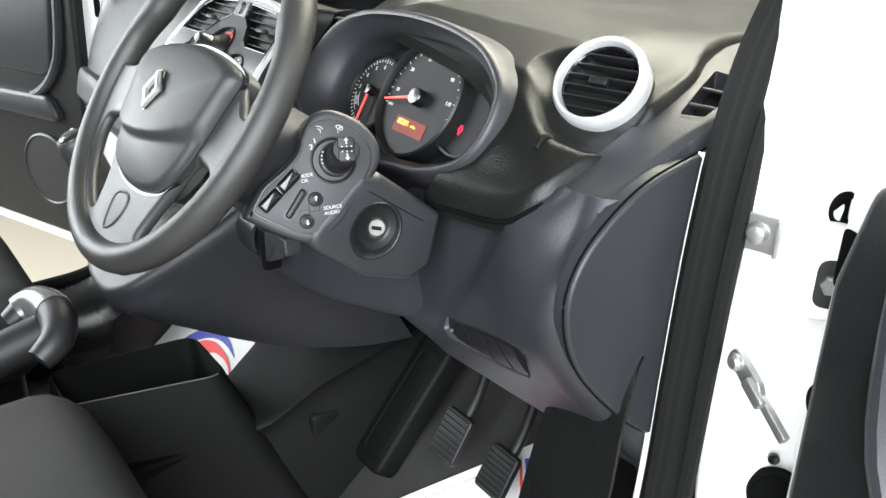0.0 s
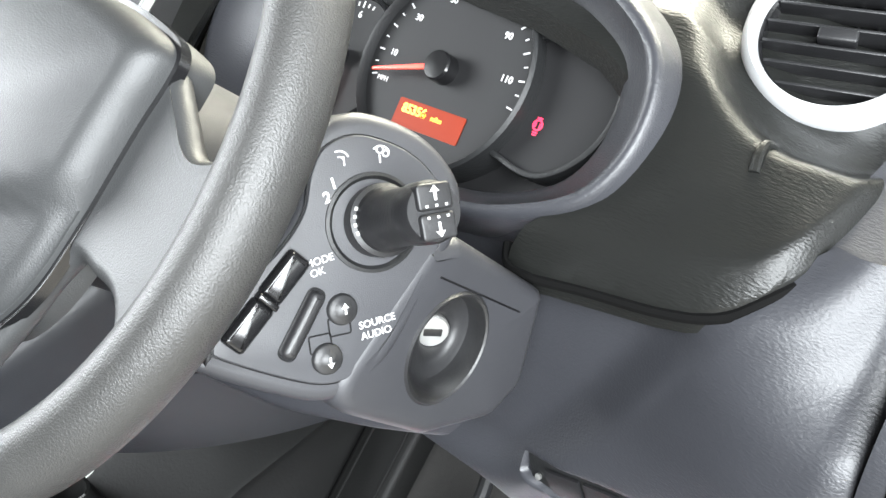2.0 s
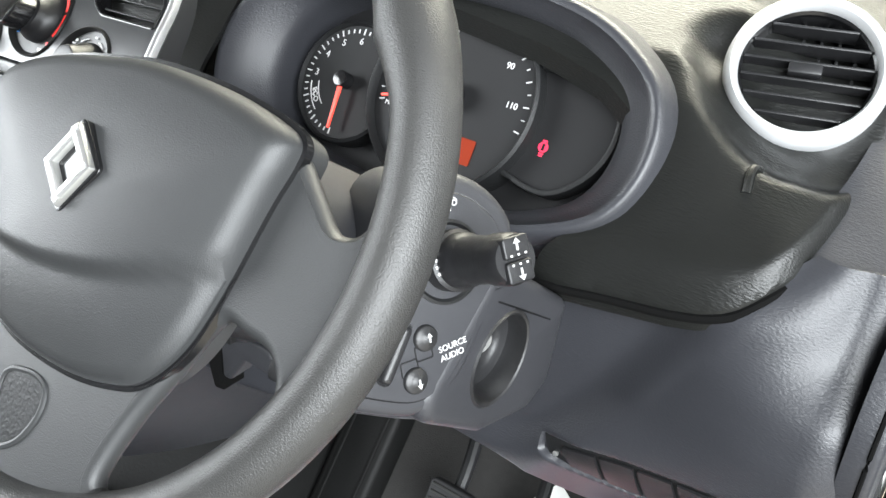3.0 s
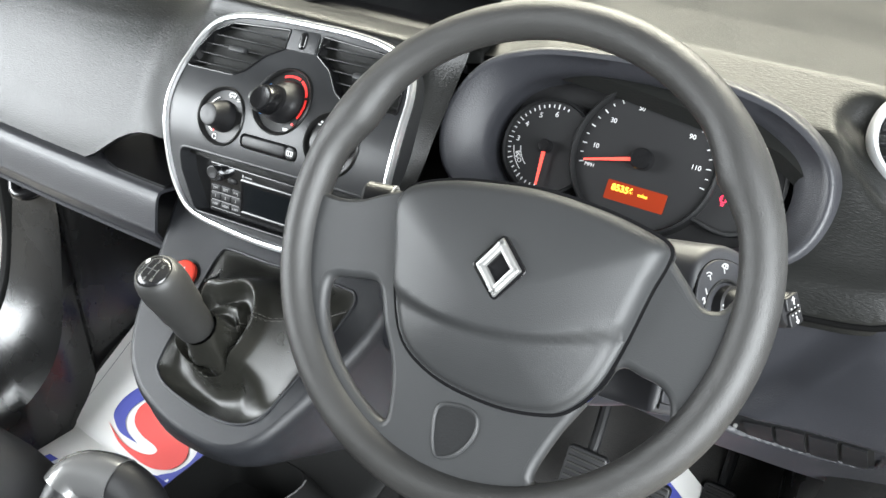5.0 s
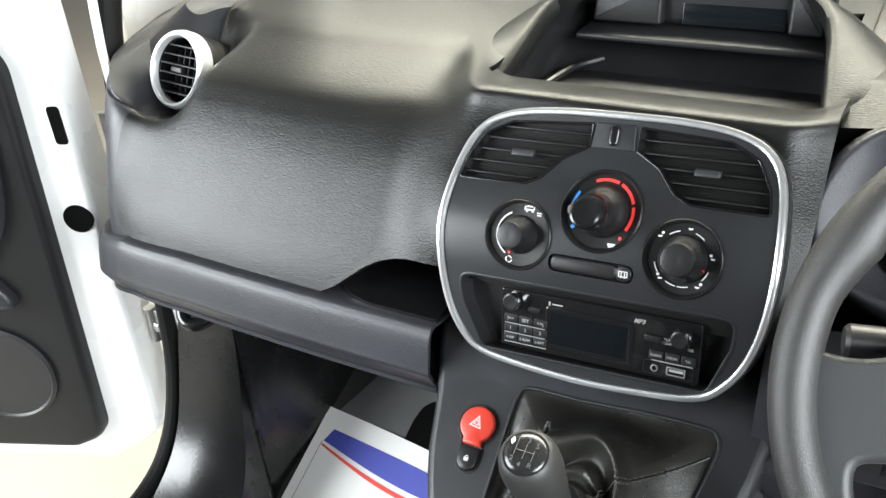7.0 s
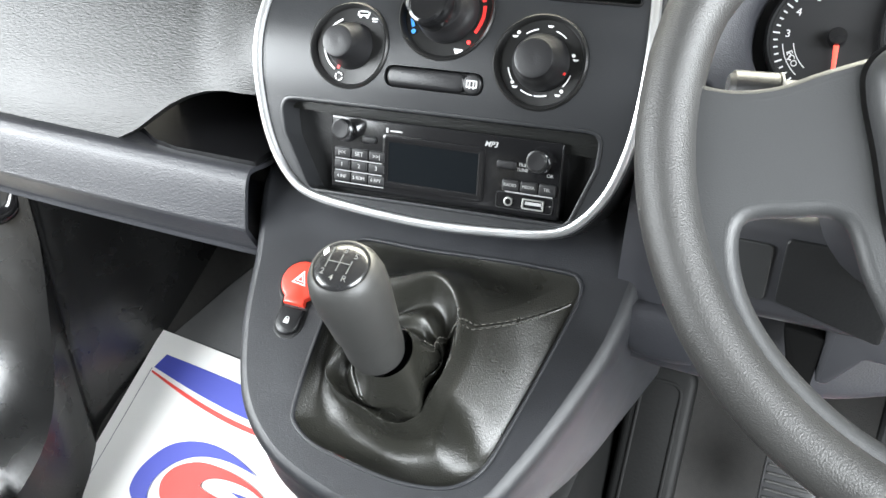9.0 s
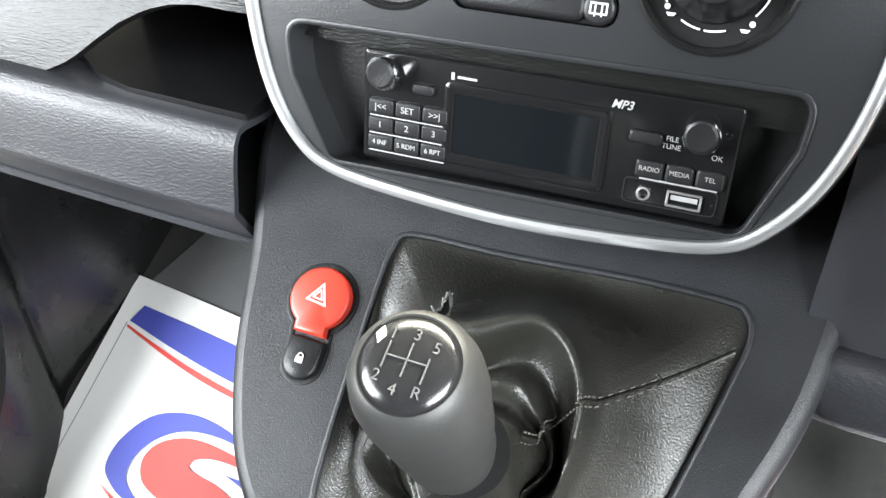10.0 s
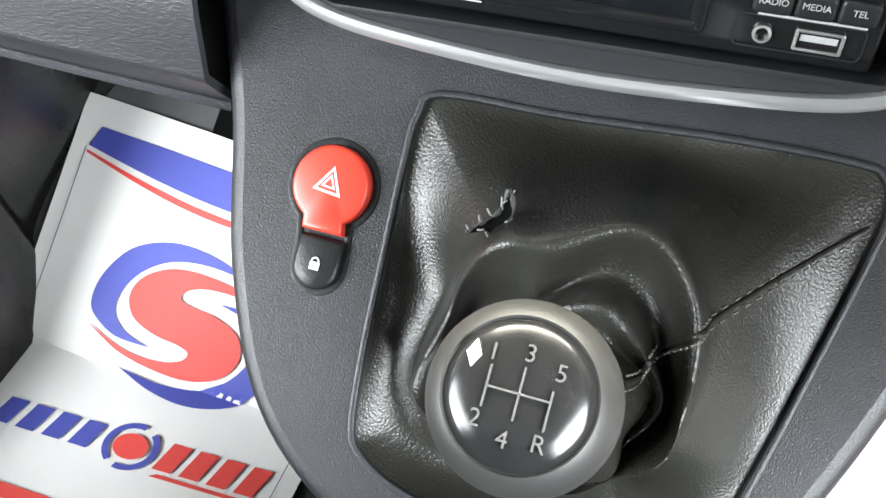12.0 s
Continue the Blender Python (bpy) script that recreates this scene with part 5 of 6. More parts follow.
part("face", lathe([(0.0458, -0.0082), (0.0458, -0.0076), (0.0005, -0.0076)], mt, 48), DIAL, tac)
bm = bmesh.new()
for i in range(25):
    mph = i * 5
    a = 195.5 - mph * 1.715
    if mph > 120:
        continue
    r0, r1, w = (0.0595, 0.0640, 0.0010) if (mph % 10 == 0) else (0.0610, 0.0638, 0.0008)
    mm = ms @ Matrix.Rotation(radians(a - 90), 4, "Z")
    part("tick", marks([rect(0, (r0 + r1) / 2, w, r1 - r0)], mm, -0.0034), DIAL_PRINT, spd)
    if mph % 20 == 10:
        part("number", words(str(mph), ms, 0.0500 * math.cos(radians(a)), 0.0500 * math.sin(radians(a)), 0.0066, -0.0033), DIAL_PRINT, spd)
bm.free()
part("unit", words("MPH", ms, -0.0505, -0.0180, 0.0050, -0.0033), DIAL_PRINT, spd)
bm = bmesh.new()
for i in range(27):
    a = 268 - i * 7.375
    long = i % 4 == 0
    mm = mt @ Matrix.Rotation(radians(a - 90), 4, "Z")
    part("tick", marks([rect(0, 0.0415, 0.001, 0.0050 if long else 0.0030)], mm, -0.0074), DIAL_PRINT, tac)
    if long and i >= 8:
        part("number", words(str(i // 4), mt, 0.0335 * math.cos(radians(a)), 0.0335 * math.sin(radians(a)), 0.0076, -0.0073), DIAL_PRINT, tac)
bm.free()
bm = marks([arc_band(0, 0, 0.0365, 0.0006, 192, 232, 12), arc_band(0, 0, 0.0290, 0.0006, 192, 232, 12)], mt, -0.0074)
part("eco_mark", words("ECO", mt, -0.0275, -0.0175, 0.0062, -0.0073, turn=-60), DIAL_PRINT, tac)
part("eco_arc", bm, DIAL_PRINT, tac)


def needle(m, length, turn, d, hub, parent):
    mm = m @ Matrix.Rotation(radians(turn - 90), 4, "Z")
    part("needle", prism([(-0.0020, 0.0), (0.0020, 0.0), (0.0009, length), (-0.0009, length)], mm, d, d + 0.0018, 0.0004), NEEDLE, parent, "red needle")
    part("hub_cap", lathe([(hub, -0.006), (hub, d + 0.0030), (hub * 0.9, d + 0.0045), (0.0004, d + 0.0050)], m, 32), GLOSS, parent)


needle(ms, 0.057, 195, 0.004, 0.0105, spd)
needle(mt, 0.040, 274, 0.000, 0.0065, tac)
odo = part("trip_display", prism(rounded(rect(0.003, -0.0355, 0.060, 0.019), 0.0015), ms, -0.0040, -0.0030), ORANGE, spd, "orange-lit mileage display")
bm = words("85356", ms, -0.0110, -0.0325, 0.0088, -0.0028, bold=0.0002)
words("miles", ms, 0.0100, -0.0335, 0.0048, -0.0028, bm=bm)
part("digits", bm, DIGIT, odo)
pod = [p.to_2d() for p in spline([(0.066, 0.030, 0), (0.084, 0.0415, 0), (0.1135, 0.0425, 0), (0.1365, 0.0325, 0), (0.1425, 0.0028, 0), (0.1325, -0.0235, 0), (0.1095, -0.0415, 0), (0.0812, -0.0390, 0), (0.066, -0.028, 0)], 60, True)]
pod = pod[::-1] if area2(pod) < 0 else pod
wp = part("warning_panel", band(inset(pod, -0.003), 0.004, GA, -0.02, -0.004, 0.001), DARK, cluster)
part("face", prism(pod, GA, -0.012, -0.0090), DIAL, wp)
part("warning_light", marks([arc_band(0.0938, -0.0125, 0.0032, 0.0011, 0, 359, 20), rect(0.0938, -0.0173, 0.0036, 0.0010), rect(0.0938, -0.0188, 0.0028, 0.0010), rect(0.0938, -0.0080, 0.0036, 0.0012), rect(0.0922, -0.0125, 0.0007, 0.0030), rect(0.0954, -0.0125, 0.0007, 0.0030)], GA, -0.0088), WARN, wp, "glowing red warning symbol")

# ---- steering wheel ----
wheel = thing("steering_wheel", (0.362, -0.174, 0.722), "four-spoke dark grey steering wheel with worn rim", "steering wheel")
RIM = 0.1715
bm = bmesh.new()
rows = []
for i in range(120):
    a = 2 * math.pi * i / 120
    deg = math.degrees(a)
    g = max(0, 1 - abs((deg - 30 + 180) % 360 - 180) / 13, 1 - abs((deg - 150 + 180) % 360 - 180) / 13)
    rr, rw = 0.0152 + 0.0016 * g, 0.0145 + 0.0035 * g
    c = Vector((RIM * math.cos(a), RIM * math.sin(a), 0))
    e = Vector((math.cos(a), math.sin(a), 0))
    rows.append([WH @ (c + e * (rw * math.cos(b) - 0.003 * g) + Vector((0, 0, rr * math.sin(b)))) for b in [2 * math.pi * j / 20 for j in range(20)]])
part("rim", loft(rows, True, True), WHEEL, wheel, "grained rim polished by use", 80)
HUBO = [p.to_2d() for p in spline([(x, y, 0) for x, y in ((-0.088, 0.026), (-0.078, 0.036), (-0.048, 0.0445), (-0.014, 0.048), (0.020, 0.049), (0.066, 0.043), (0.100, 0.034), (0.112, 0.027), (0.112, 0.016), (0.106, -0.004), (0.096, -0.046), (0.086, -0.073), (0.070, -0.092), (0.052, -0.099), (0.022, -0.102), (-0.016, -0.098), (-0.044, -0.088), (-0.062, -0.073), (-0.074, -0.046), (-0.082, -0.012), (-0.088, 0.012))], 120, True)]
HUBO = HUBO[::-1] if area2(HUBO) < 0 else HUBO
bm = bmesh.new()
c = Vector((0, -0.035))
prev = None
for f, d in [(1.0, -0.014), (1.0, 0.004), (0.992, 0.0095), (0.975, 0.0135), (0.95, 0.0165), (0.92, 0.0188)] + [(g, 0.0188 + 0.0125 * (1 - (g / 0.92) ** 2)) for g in np.linspace(0.88, 0.06, 22)]:
    rg = []
    for p in HUBO:
        q = c + (p - c) * f
        low = smooth(0.0015, -0.0045, q.y + 0.053 - 0.018 * (q.x / 0.09) ** 2)
        rg.append(bm.verts.new(WH @ Vector((q.x, q.y, d - 0.0065 * low * smooth(0.006, 0.014, d)))))
    if prev:
        bridge(bm, prev, rg)
    prev = rg
bm.faces.new(prev)
part("airbag_cover", bm, HUB, wheel, "grey grained airbag cover", 50)


# spokes: one moulding with two openings, between the hub and the rim
def ring_points(pts, n):
    o = [p.to_2d() for p in spline([(x, y, 0) for x, y in pts], n, True)]
    return o if area2(o) > 0 else o[::-1]


WIN = [ring_points(((-0.134, -0.047), (-0.113, -0.041), (-0.092, -0.042), (-0.080, -0.068), (-0.066, -0.095), (-0.060, -0.121), (-0.062, -0.137), (-0.087, -0.125), (-0.114, -0.101), (-0.131, -0.074)), 60),
       ring_points(((0.096, -0.056), (0.113, -0.057), (0.127, -0.061), (0.135, -0.072), (0.135, -0.090), (0.126, -0.110), (0.103, -0.129), (0.076, -0.141), (0.057, -0.143), (0.066, -0.113), (0.080, -0.086)), 60)]
top = [(-0.170, 0.020), (-0.158, 0.014), (-0.141, 0.012), (-0.122, 0.015), (-0.100, 0.024), (-0.07, 0.032), (0.0, 0.036), (0.07, 0.034), (0.100, 0.027), (0.121, 0.008), (0.135, -0.006), (0.146, -0.009), (0.157, -0.004), (0.166, 0.012)]
o = [p.to_2d() for p in spline([(x, y, 0) for x, y in top], 60)] + circle(0, 0, 0.1705, 70, 3, -173)


def holed_plate(outer, holes, m, d, t):
    bm = bmesh.new()
    edges = []
    for q in (outer, *holes):
        vs = ring_verts(bm, q, m, d)
        edges += [bm.edges.new((vs[i - 1], vs[i])) for i in range(len(vs))]
    bmesh.ops.triangle_fill(bm, use_beauty=True, edges=edges)
    n = m.to_3x3() @ Vector((0, 0, 1))
    made = bmesh.ops.extrude_face_region(bm, geom=bm.faces[:])
    bmesh.ops.translate(bm, verts=[g for g in made["geom"] if isinstance(g, bmesh.types.BMVert)], vec=-n * t)
    return bm


part("spokes", holed_plate(o, [inset(w, -0.006) for w in WIN], WH, 0.0045, 0.012), HUB, wheel, "grey moulded spokes")
for w in WIN:
    part("spoke_edge", sweep([WH @ Vector((p.x, p.y, -0.0020)) for p in inset(w, -0.0055)], 0.0065, 12, closed=True, up=WH.to_3x3() @ Vector((0, 0, 1))), HUB, wheel)
part("spoke_edge", sweep([WH @ Vector((p.x, p.y - 0.003, -0.0015)) for p in spline([(x, y, 0) for x, y in top], 50)], 0.0062, 12, up=WH.to_3x3() @ Vector((0, 0, 1))), HUB, wheel)
rc = ring_points(((-0.021, -0.117), (-0.006, -0.110), (0.009, -0.113), (0.011, -0.127), (0.001, -0.143), (-0.015, -0.147)), 40)
# plate flush with the spoke; darker colour paints the recess's shade
part("spoke_recess", prism(rc, WH, 0.0, 0.0049), DARK, wheel, "dark plate painting the shaded recess in the lower spoke")
part("recess_rim", sweep([WH @ Vector((p.x, p.y, 0.0044)) for p in rc], 0.0016, 8, closed=True, up=WH.to_3x3() @ Vector((0, 0, 1))), HUB, wheel)
part("hub_gap", band(inset(HUBO, -0.0022), 0.004, WH, 0.0, 0.0050), GLOSS, wheel)
bg = [(0, 0.0205), (0.0165, -0.0), (0, -0.0205), (-0.0165, 0.0)]
bmx = WH @ Matrix.Translation((0.0100, -0.0105, 0.0308)) @ Matrix.Rotation(radians(4), 4, "Z")
part("badge_base", prism(rounded([(x * 1.22, y * 1.15) for x, y in bg][::-1], 0.004), bmx, -0.004, 0.0006, 0.0005), GLOSS, wheel)
part("badge", band(rounded(bg[::-1], 0.001), 0.0062, bmx, -0.002, 0.0040, 0.0022), STEEL, wheel, "chrome diamond badge")

# ---- steering column with its switches ----
column = thing("steering_column", (0.36, -0.05, 0.65), "grey steering column shroud with wiper stalk and switches", "steering column")
rows = []
for f in np.linspace(0, 1, 10):
    c = WH @ Vector((0, -0.012, -0.030 - 0.16 * f))
    wx, hz_ = 0.088 + 0.010 * f, 0.055 + 0.004 * f
    ring = []
    for j in range(36):
        a = 2 * math.pi * j / 36
        cx = math.copysign(abs(math.cos(a)) ** 0.7, math.cos(a))
        sx = math.copysign(abs(math.sin(a)) ** 0.75, math.sin(a))
        ring.append(c + Vector((cx * wx, 0, 0)) + (WH.to_3x3() @ Vector((0, 1, 0))) * sx * hz_)
    rows.append(ring)
bm = loft(rows, close_v=True)
bm.faces.new(bm.verts[:36])
part("shroud", bm, COLUMN, column, "smooth grey column shroud", 60)
PO = [p.to_2d() for p in spline([(0.0292, 0.064, 0), (0.0556, 0.051, 0), (0.071, 0.029, 0), (0.0685, 0.008, 0), (0.0545, -0.012, 0), (0.0288, -0.043, 0), (0.010, -0.056, 0), (-0.0055, -0.0585, 0), (-0.0250, -0.0515, 0), (-0.0560, -0.0345, 0), (-0.0600, -0.0285, 0), (-0.0535, -0.017, 0), (-0.0452, -0.0052, 0), (-0.020, 0.014, 0), (-0.006, 0.030, 0), (0.0002, 0.0481, 0), (0.0100, 0.0610, 0)], 90, True)]
PO = PO[::-1] if area2(PO) < 0 else PO
plate = part("switch_housing", prism(PO, SP, -0.052, 0.0, 0.006), COLUMN, column)
pc = sum(PO, Vector((0, 0))) / len(PO)
PI = [pc + (p - pc) * 0.85 for p in PO]
part("switch_face", prism(PI, SP, -0.002, 0.0016, 0.0008), COLUMN, plate)
part("face_groove", band(inset(PI, -0.0007), 0.0008, SP, -0.002, 0.0004), GLOSS, plate)
ms_ = SP @ Matrix.Translation((0.0255, 0.0165, 0))
st = part("wiper_socket", lathe([(0.0222, 0.0), (0.0220, 0.0025), (0.0205, 0.0030), (0.0185, 0.0012), (0.0150, -0.004), (0.0005, -0.004)], ms_, 48), DARK, plate)
SD = axes(SP @ Vector((0.0275, 0.0165, 0.0)), (SP.to_3x3() @ Vector((1, 0, 0))), (SP.to_3x3() @ Vector((0, 1, 0)))) @ Matrix.Rotation(radians(-7), 4, "X") @ Matrix.Rotation(radians(2), 4, "Y")
sk = part("wiper_stalk", lathe([(0.0155, -0.004), (0.0160, 0.006), (0.0160, 0.010), (0.0140, 0.011), (0.0138, 0.018), (0.0128, 0.0195), (0.0122, 0.024), (0.0118, 0.040), (0.0126, 0.043), (0.0126, 0.054), (0.0114, 0.0565), (0.0005, 0.057)], SD, 40), KNOB, plate, "black wiper stalk")
for s in (-1, 1):
    kb = part("stalk_button", prism(rounded(rect(0.0, s * 0.0058, 0.0150, 0.0104), 0.002), SD, 0.050, 0.0592, 0.001), KNOB, sk)
    part("arrow", marks([rect(0, s * 0.0060, 0.0010, 0.0036), [(-0.0020, s * 0.0076), (0.0020, s * 0.0076), (0, s * 0.0100)], rect(-0.0042, s * 0.0022, 0.001, 0.001), rect(0, s * 0.0022, 0.001, 0.001), rect(0.0042, s * 0.0022, 0.001, 0.001)], SD, 0.0593), DIAL_PRINT, kb)
part("stalk_mark", marks([arc_band(0, 0, 0.0144, 0.0014, 150 + i * 14, 156 + i * 14, 4) for i in range(4)], SD, 0.0110), DIAL_PRINT, sk)
bm = marks([rect(0.0155, 0.0445, 0.0006, 0.0040), arc_band(0.0135, 0.0445, 0.0045, 0.0007, 20, 110, 8), arc_band(0.0135, 0.0445, 0.0020, 0.0006, 20, 110, 6), arc_band(0.0325, 0.0445, 0.0045, 0.0007, 20, 130, 8), arc_band(0.0325, 0.0475, 0.0016, 0.0006, 0, 359, 10), arc_band(0.0350, 0.0455, 0.0014, 0.0006, 0, 359, 10), rect(0.0320, 0.0435, 0.0006, 0.0036)], SP, 0.0017)
words("1", SP, 0.0095, 0.0355, 0.0066, 0.0017, turn=10, bm=bm, bold=0.0002)
words("2", SP, 0.0060, 0.0300, 0.0066, 0.0017, turn=10, bm=bm, bold=0.0002)
words("MODE", SP, -0.0010, 0.0040, 0.0046, 0.0017, turn=8, bm=bm)
words("OK", SP, -0.0025, -0.0008, 0.0046, 0.0017, turn=8, bm=bm)
words("SOURCE", SP, 0.0215, -0.0270, 0.0046, 0.0017, turn=4, bm=bm)
words("AUDIO", SP, 0.0205, -0.0320, 0.0046, 0.0017, turn=4, bm=bm)
part("print", bm, DIAL_PRINT, plate)
bl = SP @ Matrix.Translation((-0.0265, -0.0085, 0)) @ Matrix.Rotation(radians(-47), 4, "Z")
for s in (-1, 1):
    part("rocker_switch", prism(rounded(rect(0, s * 0.0125, 0.0115, 0.0230), 0.0025), bl, -0.004, 0.0060, 0.003), GLOSS, plate, "gloss black rocker switch")
part("rocker_bar", prism(rounded(rect(0, 0.0, 0.0105, 0.0030), 0.001), bl, -0.004, 0.0075, 0.001), GLOSS, plate)
rl = SP @ Matrix.Translation((-0.0125, -0.0215, 0)) @ Matrix.Rotation(radians(-36), 4, "Z")
part("roller_slot", prism(rounded(rect(0, 0, 0.0088, 0.0340), 0.0042), rl, -0.002, 0.0019), GLOSS, plate)
part("roller", prism(rounded(rect(0, 0, 0.0068, 0.0310), 0.0033), rl, -0.002, 0.0060, 0.003), RUBBER, plate, "ribbed rubber roller")
for x, y, up in ((0.0060, -0.0185, 1), (-0.0035, -0.0385, -1)):
    o = circle(x, y, 0.0070, 26)
    kb = part("round_button", prism(o, SP, -0.002, 0.0042, 0.002, dome=0.0022), RUBBER, plate)
    part("button_tab", band(rounded(rect(x - 0.002, y - up * 0.0070, 0.0105, 0.0085), 0.0015), 0.0007, SP, 0, 0.0020), GLOSS, plate)
    part("arrow", marks([rect(x, y, 0.0008, 0.0030), [(x - 0.0016, y + up * 0.0012), (x + 0.0016, y + up * 0.0012), (x, y + up * 0.0034)]], SP, 0.0066), DIAL_PRINT, kb)
# housing of the ignition lock
KX = axes((0.515, 0, 0), (0, 1, 0), (0, 0, 1))
o = rounded([(-0.127, 0.606), (-0.062, 0.664), (-0.040, 0.660), (0.033, 0.604), (0.020, 0.548), (-0.006, 0.538), (-0.060, 0.555)], [0.02, 0.006, 0.008, 0.008, 0.014, 0.014, 0.016])
LC, LR = (-0.047, 0.603), 0.0290
bm = bmesh.new()
rings = [ring_verts(bm, inset(o, a), KX, d) for a, d in ((0, -0.16), (0, -0.008), (0.001, -0.004), (0.004, -0.001), (0.008, 0.0))]
for a, b in zip(rings, rings[1:]):
    bridge(bm, a, b)
hole = ring_verts(bm, circle(*LC, LR + 0.0015, 56), KX, 0.0)
edges = [bm.edges.get((rings[-1][i - 1], rings[-1][i])) for i in range(len(o))] + [bm.edges.new((hole[i - 1], hole[i])) for i in range(len(hole))]
bmesh.ops.triangle_fill(bm, use_beauty=True, edges=edges)
key = part("ignition_housing", bm, COLUMN, column, "grey ignition lock housing")
part("seam_line", sweep([KX @ Vector(p) for p in ((-0.056, 0.6465, 0.0001), (0.006, 0.6035, 0.0001), (0.028, 0.588, -0.004))], 0.0006, 6), GLOSS, key)
# the lock sits at the bottom of a rubber bowl that leans inwards
lean = Vector((-0.030, 0.019, -0.010))
rows = []
for r, f in ((1.05, 0.0), (1.0, -0.05), (0.95, -0.02), (0.93, 0.06), (0.91, 0.22), (0.87, 0.42), (0.80, 0.55), (0.70, 0.58), (0.58, 0.60), (0.46, 0.66), (0.38, 0.76), (0.335, 0.86), (0.32, 0.98)):
    rows.append([Vector((0.515, LC[0] + r * LR * math.cos(a), LC[1] + r * LR * math.sin(a))) + lean * f for a in [2 * math.pi * k / 56 for k in range(56)]])
part("lock_collar", loft(rows, close_v=True), RUBBER, key, "black rubber lock collar", 50)
ln_ = lean.normalized()
km = axes(Vector((0.515, *LC)) + lean * 0.93, ln_.cross(Vector((0, 0, 1))), (0, 0, 1))
lk = part("key_barrel", lathe([(0.0094, -0.012), (0.0094, 0.0015), (0.0084, 0.0028), (0.0005, 0.0028)], km, 36), STEEL, key, "silver key barrel")
part("key_slot", prism(rounded(rect(0, 0, 0.0100, 0.0042), 0.0004), km @ Matrix.Rotation(radians(-8), 4, "Z"), 0.0020, 0.0034), GLOSS, lk)
# stalk on the other side
a, b = Vector((0.280, -0.120, 0.705)), Vector((0.212, -0.135, 0.706))
ls = part("light_stalk", sweep([a, a.lerp(b, 0.3), a.lerp(b, 0.62), a.lerp(b, 0.66), a.lerp(b, 0.96), b], lambda s: 0.0085 if s < 0.5 else (0.0115 if s < 0.97 else 0.009), 24), KNOB, column, "black light stalk")
sm = axes(a.lerp(b, 0.8), (0, 0.25, 0.97), (1, 0, 0))
part("ring_mark", sweep([a.lerp(b, 0.63), a.lerp(b, 0.645)], 0.0118, 24), MARK_GREY, ls)

# lower shroud with a small pocket lid, dark insert and bracket under the column
low = part("lower_shroud", block((0.215, -0.078, 0.535), (0.330, 0.02, 0.612), 0.012), COLUMN, column, "grey lower column shroud")
part("pocket_lid", prism(rounded(rect(0.2375, 0.574, 0.026, 0.040), 0.004), axes((0, -0.0785, 0), (1, 0, 0), (0, 0, 1)), -0.002, 0.0015, 0.0008), HUB, low)
part("insert", prism(rounded([(0.257, 0.555), (0.322, 0.538), (0.322, 0.600), (0.257, 0.600)], 0.004), axes((0, -0.0785, 0), (1, 0, 0), (0, 0, 1)), -0.004, 0.002, 0.001), DARK, low, "dark insert")
part("bracket", prism(rounded([(0.266, 0.528), (0.293, 0.524), (0.290, 0.474), (0.279, 0.472)], 0.003), axes((0, -0.064, 0), (1, 0, 0), (0, 0, 1)), -0.02, 0.0, 0.002), SHADE_BLACK, column, "black bracket")
part("shroud_tongue", prism(rounded([(0.293, 0.540), (0.345, 0.536), (0.350, 0.514), (0.318, 0.516), (0.300, 0.490), (0.292, 0.490)], 0.005), axes((0, -0.066, 0), (1, 0, 0), (0, 0, 1)), -0.02, 0.0, 0.003), COLUMN, column)

# ---- things on the floor and between the seats ----
def ramp(y):
    """Height of the cab floor at a distance ahead."""
    return interp(y, [(p.y, p.z) for p in prof if p.z < 0.4])


def mat_point(x0, y0, phi, u, s, lift):
    """A place on a paper mat that lies turned by phi: u across, s down from its upper edge."""
    c, n = math.cos(radians(phi)), math.sin(radians(phi))
    x, down = x0 + u * c + s * n, s * c - u * n
    y = y0
    step = 0.01 if down > 0 else -0.01
    left = abs(down)
    while left > 1e-6:
        st = min(0.01, left)
        slope = (ramp(y) - ramp(y - 0.01)) / 0.01
        y -= math.copysign(st, step) / math.sqrt(1 + slope * slope)
        left -= st
    return Vector((x, y, ramp(y) + lift + 0.003 * math.sin(u * 11 + s * 5)))


